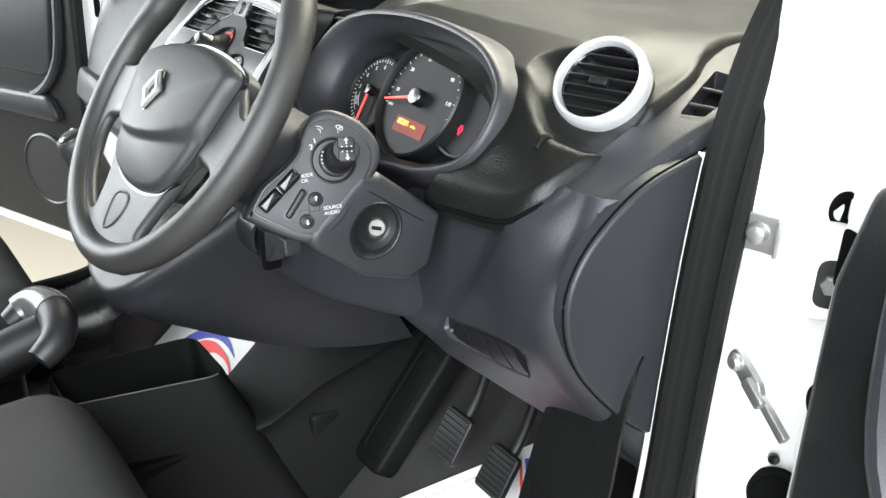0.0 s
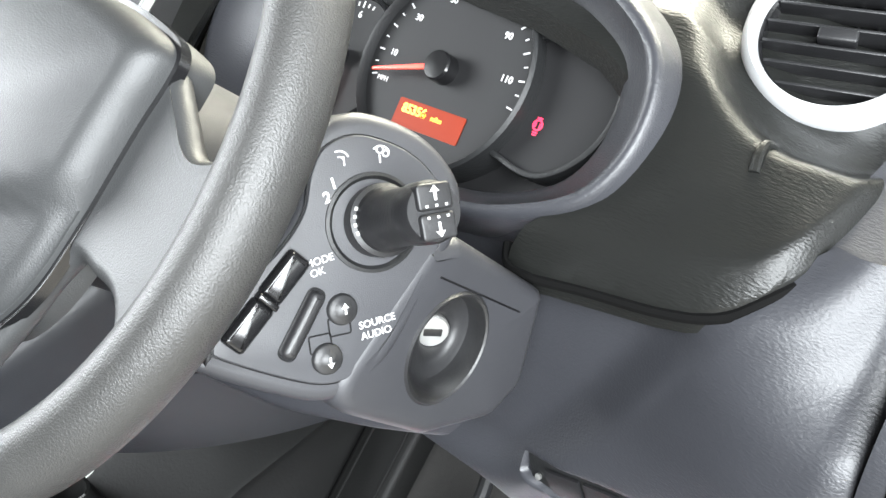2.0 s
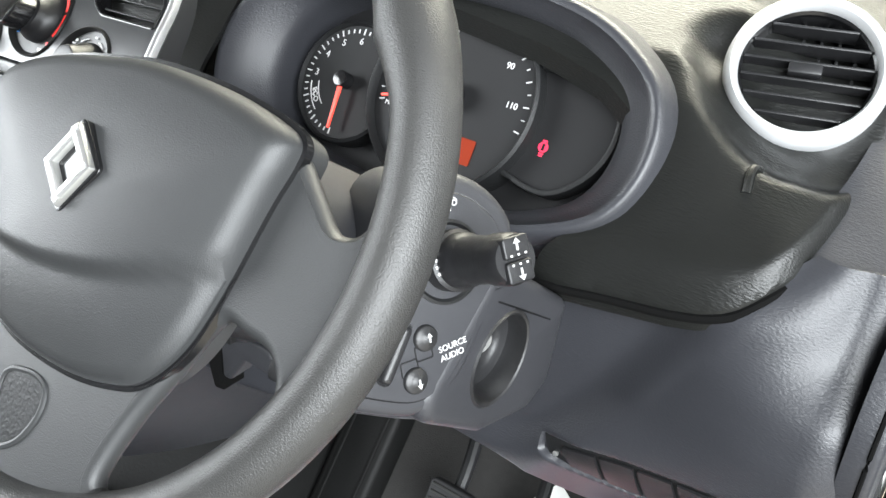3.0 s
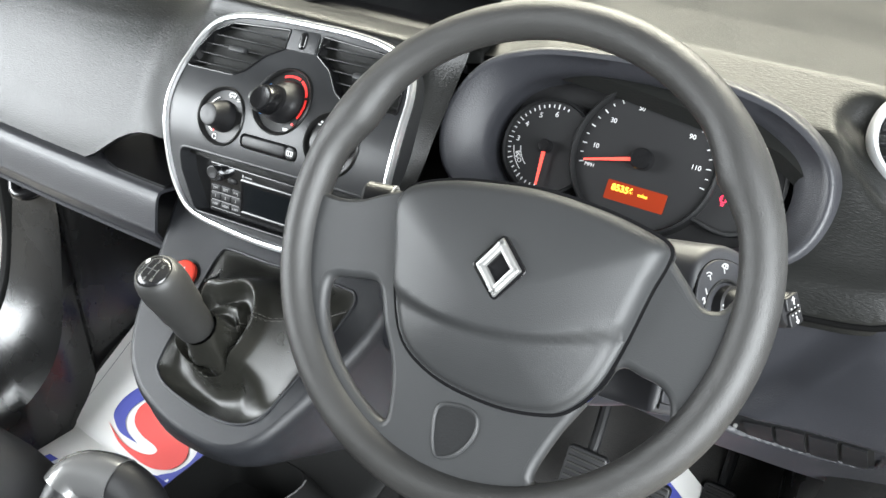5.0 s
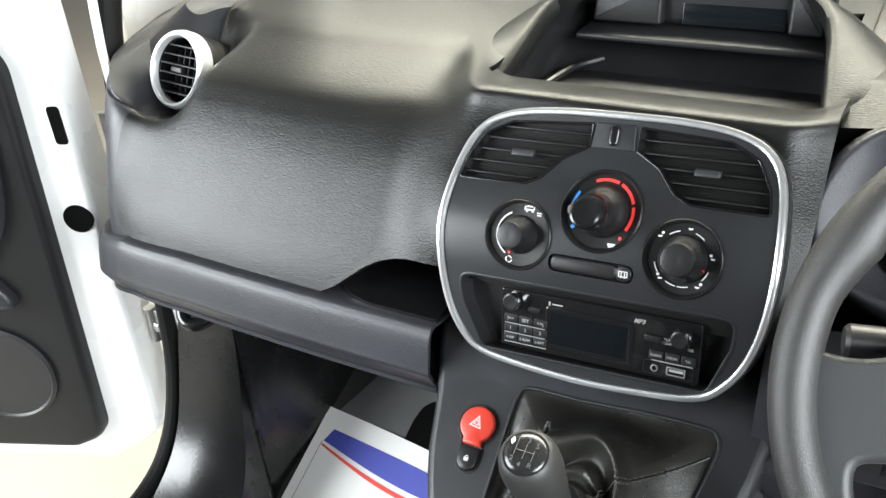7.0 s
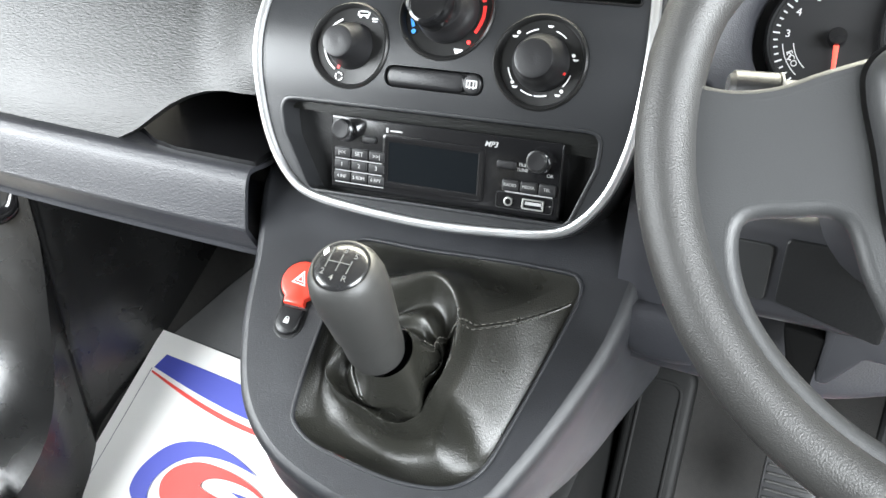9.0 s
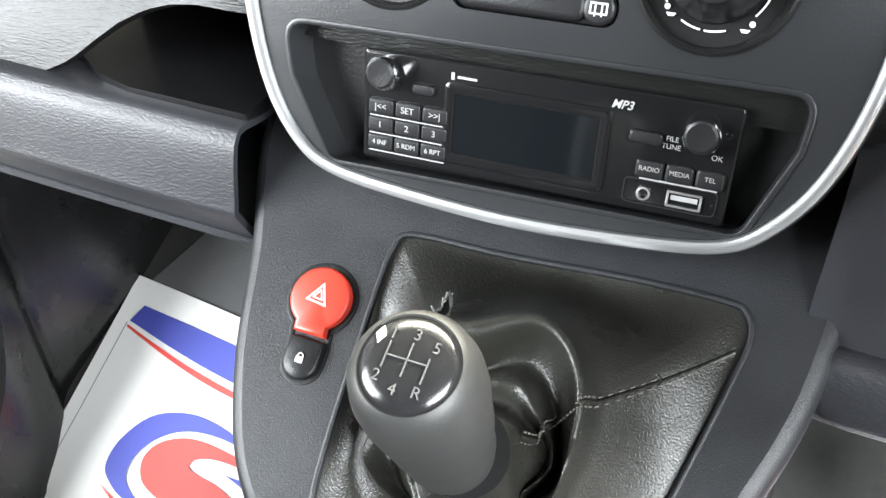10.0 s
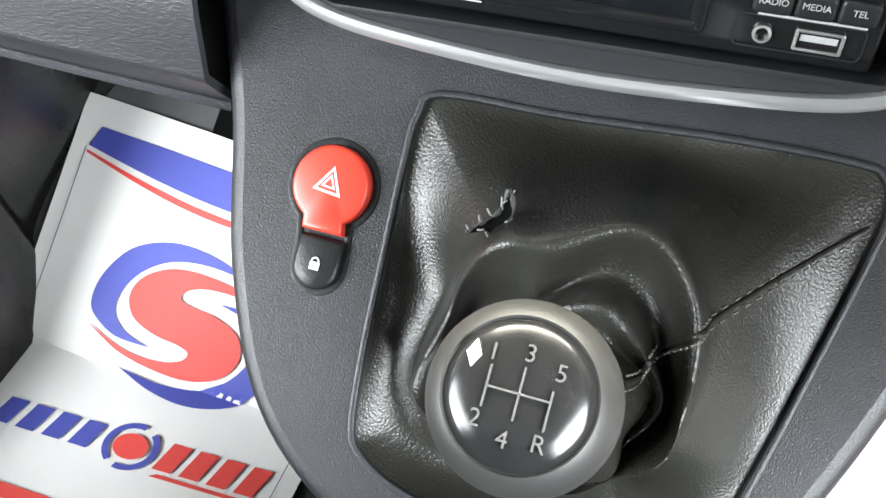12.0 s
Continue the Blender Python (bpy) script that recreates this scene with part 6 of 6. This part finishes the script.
def paper_mat(x0, y0, phi, length, label, width=0.385):
    mat = thing("paper_floor_mat", (x0 + width / 2, y0 - 0.2, -0.05), label, "floor mat", "paper mats")
    P = lambda u, s, lift=0.006: mat_point(x0, y0, phi, u, s, lift)
    part("sheet", loft([[P(u, s) for u in np.linspace(0, width, 14)] for s in np.linspace(0, length, 60)], thick=0.0006), PAPER, mat)

    def print_shape(name, o, mat_, lift=0.0085):
        bm = bmesh.new()
        o = [Vector(p) for p in o]
        o = [o[i].lerp(o[(i + 1) % len(o)], f) for i in range(len(o)) for f in ((0, 0.5) if (o[i] - o[(i + 1) % len(o)]).length > 0.02 else (0,))]
        vs = [bm.verts.new((p[0], p[1], 0)) for p in o]
        bmesh.ops.triangle_fill(bm, use_beauty=True, edges=[bm.edges.new((vs[i - 1], vs[i])) for i in range(len(vs))])
        bmesh.ops.subdivide_edges(bm, edges=[e for e in bm.edges if e.calc_length() > 0.012], cuts=4)
        bmesh.ops.triangulate(bm, faces=bm.faces[:])
        for v in bm.verts:
            v.co = P(v.co.x, v.co.y, lift)
        return part(name, bm, mat_, mat)

    u0, u1 = 0.022, width - 0.022
    print_shape("blue_band", [(u0 + 0.002 + (u1 - u0) * f, 0.034) for f in np.linspace(0.02, 1, 14)] + [(u0 + (u1 - u0) * f, 0.034 + 0.024 + 0.016 * math.sin(math.pi * f)) for f in np.linspace(1, 0, 16)], INK_BLUE)
    print_shape("red_line", [(u0 + (u1 - u0) * f, 0.063 + 0.020 * math.sin(math.pi * f)) for f in np.linspace(0, 1, 20)] + [(u0 + (u1 - u0) * f, 0.066 + 0.024 * math.sin(math.pi * f)) for f in np.linspace(1, 0, 20)], INK_RED)
    print_shape("border", [(u0 - 0.003, 0.06), (u0 - 0.002, 0.06), (u0 - 0.002, length - 0.03), (u0 - 0.003, length - 0.03)], INK_LINE)
    print_shape("border", [(u1 + 0.002, 0.06), (u1 + 0.003, 0.06), (u1 + 0.003, length - 0.03), (u1 + 0.002, length - 0.03)], INK_LINE)
    cx, cy = width / 2 + 0.006, 0.205

    def place(pts, turn=1):
        return [(cx + 0.106 * turn * p.x + 0.042 * turn * p.y, cy - 0.0247 * turn * p.x + 0.0785 * turn * p.y) for p in pts]

    outer = spline([(0.80, -0.62, 0), (0.45, -0.88, 0), (0.02, -1.0, 0), (-0.45, -0.88, 0), (-0.83, -0.5, 0), (-1.0, -0.12, 0), (-0.93, 0.10, 0), (-0.75, 0.26, 0), (-0.41, 0.33, 0)], 40)
    inner = spline([(-0.41, 0.33, 0), (-0.65, 0.18, 0), (-0.74, -0.05, 0), (-0.62, -0.35, 0), (-0.35, -0.62, 0), (0, -0.77, 0), (0.4, -0.76, 0), (0.80, -0.62, 0)], 36)
    for turn in (1, -1):
        print_shape("blue_swirl", place(outer + inner[1:-1], turn), INK_BLUE)
    arm = spline([(1.06, -0.13, 0), (0.75, -0.45, 0), (0.4, -0.62, 0), (0, -0.68, 0), (-0.35, -0.55, 0), (-0.55, -0.30, 0), (-0.55, -0.02, 0), (-0.35, 0.16, 0), (-0.1, 0.25, 0), (0, 0.33, 0), (-0.10, 0.44, 0), (-0.35, 0.48, 0), (-0.7, 0.40, 0), (-1.06, 0.13, 0)], 60)
    print_shape("red_swirl", place(arm[:-1] + [-p for p in arm[:-1]]), INK_RED, 0.0090)
    # lettering as plain bars
    if length > 0.36:
        base = lambda u: 0.363 - 0.12 * (u - 0.065)

        def slanted(u, w, h, drop=0.0):
            return [(u - w / 2 - 0.004, base(u) + h / 2 + drop), (u + w / 2 - 0.004, base(u + w) + h / 2 + drop), (u + w / 2 + 0.004, base(u + w) - h / 2 + drop), (u - w / 2 + 0.004, base(u) - h / 2 + drop)]

        for i in range(4):
            print_shape("blue_bar", slanted(0.064 + i * 0.0305, 0.021, 0.030), INK_BLUE)
            print_shape("red_bar", slanted(0.252 + i * 0.0300, 0.021, 0.032), INK_RED)
        ring = lambda r0, r1, a0, a1: [(0.205 + r * 1.15 * math.cos(t), 0.345 + r * math.sin(t) - 0.12 * r * math.cos(t)) for r, ts in ((r0, np.linspace(a0, a1, 16)), (r1, np.linspace(a1, a0, 16))) for t in ts]
        print_shape("small_blue_ring", ring(0.026, 0.020, 2.2, 4.9), INK_BLUE)
        print_shape("small_blue_ring", ring(0.026, 0.020, -0.9, 1.8), INK_BLUE)
        print_shape("small_red_ring", [(0.205 + 0.019 * math.cos(t), 0.345 + 0.014 * math.sin(t) - 0.002 * math.cos(t)) for t in np.linspace(0, 6.2, 24)], INK_RED, 0.0090)
        print_shape("red_bar", slanted(0.290, 0.095, 0.005, 0.026), INK_RED)
        print_shape("red_line", [(0.0, 0.440), (0.18, 0.420), (0.36, 0.404), (0.36, 0.416), (0.18, 0.434), (0.0, 0.456)], INK_RED)
    return mat


# grey felt on the passenger's toe board; a near-black sheet paints the hollow under the heater
TOE_EDGE = [(0.10, -0.575), (0.20, -0.567), (0.263, -0.553), (0.30, -0.526), (0.343, -0.496), (0.40, -0.45), (0.55, -0.36)]
rows = [[Vector((x, y, ramp(y) + 0.003)) for x in np.linspace(interp(y, TOE_EDGE), -0.13, 6)] for y in np.linspace(0.10, 0.56, 40)]
tagged(part("toe_board", loft(rows), TOE), "grey felt lining of the passenger toe board", "floor lining", kind="structure")
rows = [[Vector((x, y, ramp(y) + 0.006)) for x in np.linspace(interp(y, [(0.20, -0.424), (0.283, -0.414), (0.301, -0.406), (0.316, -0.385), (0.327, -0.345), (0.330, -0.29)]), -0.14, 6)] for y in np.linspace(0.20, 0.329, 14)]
tagged(part("heater_hollow", loft(rows), SHADE_BLACK), "near-black sheet painting the dark hollow beside the tunnel under the heater", "hollow", kind="structure")
paper_mat(-0.572, 0.262, -5.5, 0.47, "white paper floor mat printed with a blue and red swirl")
paper_mat(0.388, 0.352, -31, 0.40, "white printed paper mat under the pedals", 0.36)

tunnel = thing("centre_tunnel", (0, -0.1, 0.0), "black plastic centre tunnel with an open cup tray", "console")
rows = []
for y, zt, w in ((-1.1, 0.20, 0.10), (-0.6, 0.20, 0.10), (-0.40, 0.18, 0.095), (-0.33, 0.12, 0.085), (-0.30, 0.10, 0.08), (-0.02, 0.10, 0.08), (0.02, 0.11, 0.085), (0.10, 0.16, 0.10), (0.35, 0.24, 0.12), (0.60, 0.34, 0.14)):
    rows.append(spline([(-w - 0.06, y, -0.12), (-w - 0.02, y, 0.0), (-w, y, zt - 0.03), (-w + 0.012, y, zt), (w - 0.012, y, zt), (w, y, zt - 0.03), (w + 0.03, y, 0.0), (w + 0.07, y, -0.12)], 28))
part("cover", loft(rows, thick=0.004), TUNNEL, tunnel)
# open tray: sloping outer sides, a thin shiny rim and a black well
o = rounded([(-0.106, -0.262), (0.006, -0.262), (0.050, -0.030), (-0.098, -0.030)], [0.02, 0.012, 0.03, 0.03])
rings = [[Vector((p.x + (0.10 if p.x > 0 else -0.02), p.y + (0.10 if p.y > -0.1 else -0.12), -0.06)) for p in inset(o, -0.010)], [Vector((p.x + (0.022 if p.x > 0 else 0), p.y + (0.02 if p.y > -0.1 else 0), 0.13)) for p in inset(o, -0.006)], [Vector((p.x, p.y, 0.192)) for p in o], [Vector((p.x, p.y, 0.193)) for p in inset(o, 0.003)], [Vector((p.x, p.y, 0.115)) for p in inset(o, 0.008)]]
bm = loft(rings, close_v=True)
bm.verts.ensure_lookup_table()
bm.faces.new(bm.verts[-len(o):])
tray = part("tray", bm, TUNNEL, tunnel, "open black tray")
part("rim", sweep([Vector((p.x, p.y, 0.1935)) for p in inset(o, 0.0012) if p.x > 0.0 and p.y < -0.04], 0.0012, 8), EMBOSS, tray, "thin shiny tray edge")
# ledge at the foot of the console
part("ledge", block((0.050, 0.078, -0.10), (0.112, 0.135, 0.106), 0.010), TUNNEL, tunnel, "upright black moulding with a worn edge")

brake = thing("handbrake", (0.0, -0.42, 0.25), "chunky black handbrake lever with a satin end", "handbrake")
bar = spline([(-0.088, -0.300, 0.300), (-0.084, -0.268, 0.322), (-0.050, -0.252, 0.328), (-0.010, -0.250, 0.324), (0.022, -0.262, 0.312), (0.034, -0.290, 0.295)], 26)
part("grip", sweep(bar, lambda f: 0.026 * (0.72 + 0.28 * math.sin(math.pi * min(1, max(0, f)))), 22), RUBBER, brake)
part("end_cap", sweep(bar[3:13], 0.0272, 22), EMBOSS, brake, "satin end of the lever")
part("arm", sweep([(-0.03, -0.27, 0.300), (-0.02, -0.42, 0.265), (-0.01, -0.60, 0.225)], 0.030, 18), RUBBER, brake)
part("boot", sweep([(-0.01, -0.52, 0.20), (-0.012, -0.54, 0.235), (-0.014, -0.50, 0.26)], lambda f: 0.055 - 0.02 * f, 20), LEATHER, brake)


def seat(x, y, z, label):
    st = thing("car_seat", (x, y - 0.25, -0.1), label, "seat", "front seats")
    rws = []
    for f in np.linspace(0, 1, 26):
        yy = y - 0.50 * f
        e = math.sin(min(1, f / 0.16) * math.pi / 2) ** 0.6
        ring = []
        for j in range(36):
            a = 2 * math.pi * j / 36
            cx = math.copysign(abs(math.cos(a)) ** 0.45, math.cos(a))
            sz = math.copysign(abs(math.sin(a)) ** 0.6, math.sin(a))
            bol = 0.018 * smooth(0.6, 0.95, abs(cx)) if sz > 0 else 0
            ring.append(Vector((x + cx * 0.235 * (0.82 + 0.18 * e), yy, z - 0.085 - 0.02 * f + sz * (0.085 * e + 0.004) + bol * e)))
        rws.append(ring)
    b = loft(rws, close_v=True)
    b.faces.new(b.verts[:36])
    part("cushion", b, FABRIC, st, "", 60)
    rws = []
    for f in np.linspace(0, 1, 22):
        zz = z - 0.10 + 0.66 * f
        yc = y - 0.56 - 0.12 * f
        e = math.sin(min(1, (1 - f) / 0.12) * math.pi / 2) ** 0.6
        ring = []
        for j in range(36):
            a = 2 * math.pi * j / 36
            cx = math.copysign(abs(math.cos(a)) ** 0.45, math.cos(a))
            sy = math.copysign(abs(math.sin(a)) ** 0.6, math.sin(a))
            ring.append(Vector((x + cx * (0.235 - 0.03 * f) * (0.8 + 0.2 * e), yc + sy * 0.065 * (0.3 + 0.7 * e), zz)))
        rws.append(ring)
    b = loft(rws, close_v=True)
    b.faces.new(list(b.verts)[-36:])
    part("backrest", b, FABRIC, st, "", 60)
    part("seat_base", block((x - 0.19, y - 0.46, -0.10), (x + 0.19, y - 0.06, z - 0.13), 0.02), DARK, st)


seat(-0.40, -0.215, 0.305, "black fabric passenger seat")
seat(0.38, -0.250, 0.330, "black fabric driver seat")


box = thing("pedal_box", (0.36, 0.3, 0.3), "three black pedals with ribbed rubber pads", "pedals")


def pedal(x, y, z, w, h, name):
    m = axes((x, y, z), (1, 0, 0), (0, 0.5, 0.86))
    arm = part(name, sweep(spline([(x, y + 0.012, z), (x, y + 0.05, z + 0.06), (x, y + 0.08, z + 0.18), (x, y + 0.08, z + 0.30)], 14), 0.008, 10), DARK, box)
    part("pad", prism(rounded(rect(0, 0, w, h), 0.008), m, -0.004, 0.006, 0.003), RUBBER, arm)
    n = int(h / 0.0085)
    for i in range(n):
        v = -h / 2 + 0.006 + i * (h - 0.012) / max(1, n - 1)
        part("rib", block((-w / 2 + 0.004, v - 0.0017, 0.005), (w / 2 - 0.004, v + 0.0017, 0.009), 0.001, m, seg=1), KNOBGREY, arm)


pedal(0.319, 0.205, 0.144, 0.058, 0.076, "clutch_pedal")
pedal(0.405, 0.225, 0.125, 0.058, 0.070, "brake_pedal")
pedal(0.485, 0.290, 0.075, 0.045, 0.110, "accelerator_pedal")
rest = thing("foot_rest", (0.16, 0.26, 0.05), "black moulded foot rest beside the tunnel", "foot rest")
m = axes((0.165, 0.215, 0.115), (1, 0, 0), (0, 0.62, 0.78))
part("plate", prism(rounded(rect(0, 0, 0.075, 0.24), 0.02), m, -0.04, 0.0, 0.008), TUNNEL, rest)
part("groove", band(rounded(rect(0, 0.0, 0.05, 0.20), 0.018), 0.004, m, -0.01, 0.002, 0.001), TUNNEL, rest)

tag = thing("hanging_tag", (0.193, -0.066, 0.53), "pink and yellow tag hanging below the dashboard", "tag")
m = axes((0.192, -0.064, 0.566), (0.94, 0.02, 0.08), (0.05, 0.15, 1)) @ Matrix.Diagonal((0.78, 1, 1, 1))
part("card", prism([(-0.008, -0.038), (0.010, -0.034), (0.011, 0.030), (0.002, 0.038), (-0.010, 0.012)], m, 0, 0.0008), PINK, tag)
part("stripe", prism([(-0.004, -0.012), (0.005, -0.010), (0.006, 0.026), (0.001, 0.028)], m, 0.0006, 0.0014), YELLOW, tag)

# ---- doors, both open ----
def van_door(side, hinge, theta):
    """A front door swung open; side is -1 for the passenger's."""
    d = thing("door_1" if side < 0 else "door_2", (*hinge, 0.05), "white van front door standing open, dark grey inner panel", "door", "front doors", "structure")
    t = radians(theta)
    u = Vector((side * math.sin(t), -math.cos(t), 0))
    nrm = Vector((-side * math.cos(t), -math.sin(t), 0))
    if side < 0:
        u2 = -u
        m = axes((*hinge, 0), u2, (0, 0, 1))
        sx = -1
    else:
        m = axes((*hinge, 0), u, (0, 0, 1))
        sx = 1
    f = lambda pts: [(sx * a, b) for a, b in pts]
    shell = rounded(f([(0, 0.09), (0.0, 0.83), (0.05, 0.86), (0.98, 0.86), (1.0, 0.5), (0.98, 0.06), (0.10, 0.03)]), 0.03)
    part("shell", prism(shell, m, -0.075, 0.0, 0.010), WHITE, d)
    pan = rounded(f(([(0.085, 0.10), (0.070, 0.40), (0.055, 0.72), (0.10, 0.80)] if side < 0 else [(0.030, 0.10), (0.028, 0.40), (0.026, 0.62), (0.050, 0.72)]) + [ (0.94, 0.81), (0.95, 0.45), (0.93, 0.10), (0.14, 0.075)]), [0.04, 0.05, 0.05, 0.03, 0.05, 0.05, 0.05, 0.04])
    pn = part("inner_panel", prism(pan, m, -0.01, 0.026, 0.012), DARK, d, "dark grey inner door panel")
    arm = spline([(sx * 0.10, 0.70, 0.026), (sx * 0.13, 0.50, 0.03), (sx * 0.26, 0.40, 0.03), (sx * 0.50, 0.40, 0.03)], 20)
    part("armrest_crease", sweep([m @ Vector(p) for p in arm], 0.012, 10), TRIM, pn)
    part("panel_insert", prism(rounded(f([(0.16, 0.46), (0.12, 0.66), (0.20, 0.76), (0.80, 0.76), (0.80, 0.46)]), 0.05), m, 0.02, 0.032, 0.008), TRIM, pn)
    sp = part("speaker", lathe([(0.088, 0.022), (0.088, 0.031), (0.083, 0.034), (0.080, 0.031), (0.0005, 0.033)], m @ Matrix.Translation((sx * 0.215, 0.235, 0)), 48), RUBBER, pn, "round black speaker grille")
    part("pocket", prism(rounded(f([(0.13, 0.36), (0.55, 0.36), (0.55, 0.41), (0.17, 0.42)]), 0.02), m, 0.0, 0.045, 0.01), TRIM, pn)
    # window frame and mirror
    fr = [m @ Vector((sx * a, b, -0.03)) for a, b in ((0.02, 0.84), (0.10, 0.98), (0.28, 1.18), (0.42, 1.26), (0.95, 1.26), (0.98, 0.85))]
    part("window_frame", sweep(spline(fr, 40), 0.026, 10), WHITE, d)
    part("window_glass", prism(f([(0.05, 0.85), (0.12, 0.98), (0.30, 1.18), (0.43, 1.25), (0.94, 1.25), (0.96, 0.85)]), m, -0.034, -0.030), GLASS, d).visible_shadow = False
    part("quarter_trim", prism(rounded(f([(0.030, 0.83), (0.045, 0.93), (0.16, 1.06), (0.20, 1.05), (0.20, 0.83)]), 0.02), m, -0.02, 0.012, 0.008), TRIM, d)
    part("mirror_knob", lathe([(0.030, 0.012), (0.028, 0.020), (0.02, 0.024), (0.0005, 0.025)], m @ Matrix.Translation((sx * 0.115, 0.93, 0)), 32), TRIM, d)
    # flush plates, the openings' darkness painted in near-black
    part("slot", prism(rounded(rect(sx * 0.014, 0.632, 0.018, 0.055), 0.006), m, 0.0, 0.0012), SHADE_BLACK, d)
    part("slot_hole", lathe([(0.022, -0.002), (0.022, 0.0015), (0.0005, 0.001)], m @ Matrix.Translation((sx * 0.026, 0.49, 0)), 28), SHADE_BLACK, d)
    return d


van_door(-1, (-0.775, 0.075), 66)
van_door(1, (0.830, 0.228), 72)


def hinge(x, y, z, side):
    h = part("hinge", block((x - 0.012, y - 0.004, z - 0.028), (x + 0.012, y + 0.050, z + 0.028), 0.003), STEEL, PILLAR[side], "bare zinc steel hinge")
    part("barrel", sweep([(x + side * 0.016, y - 0.002, z - 0.030), (x + side * 0.016, y - 0.002, z + 0.030)], 0.009, 16), STEEL, h)
    part("bolt", lathe([(0.009, 0), (0.009, 0.006), (0.006, 0.008), (0.0005, 0.008)], axes((x, y - 0.004, z), (1, 0, 0), (0, 0, 1)), 6), STEEL, h)


for z, y in ((0.60, 0.135), (0.285, 0.115)):
    hinge(-0.752, y, z, -1)
# striker plate, white hinges and check strap on the driver's pillar
pil = PILLAR[1]
m = axes((0.769, 0.209, 0.634), (0.97, 0.24, 0), (0, 0, 1))
pl_ = part("plate", prism(rounded(rect(0, 0, 0.036, 0.036), 0.003), m, -0.004, 0.003, 0.001), STEEL, pil, "bare zinc plate with a round bolt")
part("bolt", lathe([(0.011, 0.002), (0.011, 0.005), (0.008, 0.009), (0.004, 0.0105), (0.0005, 0.0105)], m @ Matrix.Translation((-0.004, 0, 0)), 24), STEEL, pl_)
part("folded_edge", block((0.014, -0.018, 0.0), (0.018, 0.018, 0.010), 0.001, m), STEEL, pl_)
for z in (0.602, 0.285):
    m = axes((0.812, 0.252, z), (0.78, 0.62, 0), (0, 0, 1))
    hg = part("hinge", prism(rounded(rect(0, 0, 0.044, 0.090), 0.018), m, -0.01, 0.016, 0.006), WHITE, pil, "white painted hinge bracket")
    part("hollow", prism(rounded(rect(0.004, -0.006, 0.028, 0.048), 0.012), m, 0.014, 0.0165), RUBBER, hg)
    part("bolt", lathe([(0.010, 0.014), (0.010, 0.021), (0.007, 0.023), (0.0005, 0.023)], m @ Matrix.Translation((0.004, -0.006, 0)), 6), STEEL, hg)
m = axes((0.808, 0.250, 0.350), (0.78, 0.62, 0), (0, 0, 1))
part("grommet", lathe([(0.028, -0.004), (0.0275, 0.004), (0.024, 0.006), (0.020, 0.003), (0.0005, 0.002)], m, 36), SHADE_BLACK, pil, "large black rubber grommet")
part("drain_hole", lathe([(0.006, -0.002), (0.006, 0.0025), (0.0005, 0.002)], m @ Matrix.Translation((-0.006, 0.040, 0)), 16), GLOSS, pil)
a, b = Vector((0.773, 0.205, 0.503)), Vector((0.838, 0.190, 0.462))
ax = (b - a).normalized()
m = axes(a, ax, Vector((0, 0, 1)))
strap = part("check_strap", prism(rounded([(-0.012, -0.009), (0.030, -0.011), (0.040, -0.005), (0.085, -0.005), (0.085, 0.005), (0.040, 0.005), (0.030, 0.011), (-0.012, 0.009)], [0.008, 0.008, 0.004, 0.001, 0.001, 0.004, 0.008, 0.008]), m, -0.002, 0.005, 0.001), STEEL, pil, "steel door check strap on a bolt")
part("bolt", lathe([(0.009, 0.004), (0.009, 0.009), (0.006, 0.012), (0.0005, 0.012)], m, 20), STEEL, strap)
part("slider", prism(rounded(rect(0.034, 0, 0.030, 0.014), 0.004), m, 0.004, 0.010, 0.002), STEEL, strap)

# hooked moulding of the passenger's footwell liner, its recess's shade painted as a near-black plate
hook = thing("footwell_duct", (-0.655, 0.12, 0.33), "black glossy hooked moulding in the footwell", "trim")
part("mouth", prism(rounded(rect(0, 0, 0.06, 0.085), 0.02), axes((-0.648, 0.112, 0.385), (0.82, 0.57, 0), (0, 0.25, 0.97)), -0.01, 0.003), SHADE_BLACK, hook)
part("lip", sweep(spline([(-0.668, 0.092, 0.352), (-0.655, 0.082, 0.338), (-0.636, 0.088, 0.336), (-0.622, 0.106, 0.346), (-0.618, 0.118, 0.375)], 24), 0.010, 12), GLOSS, hook)
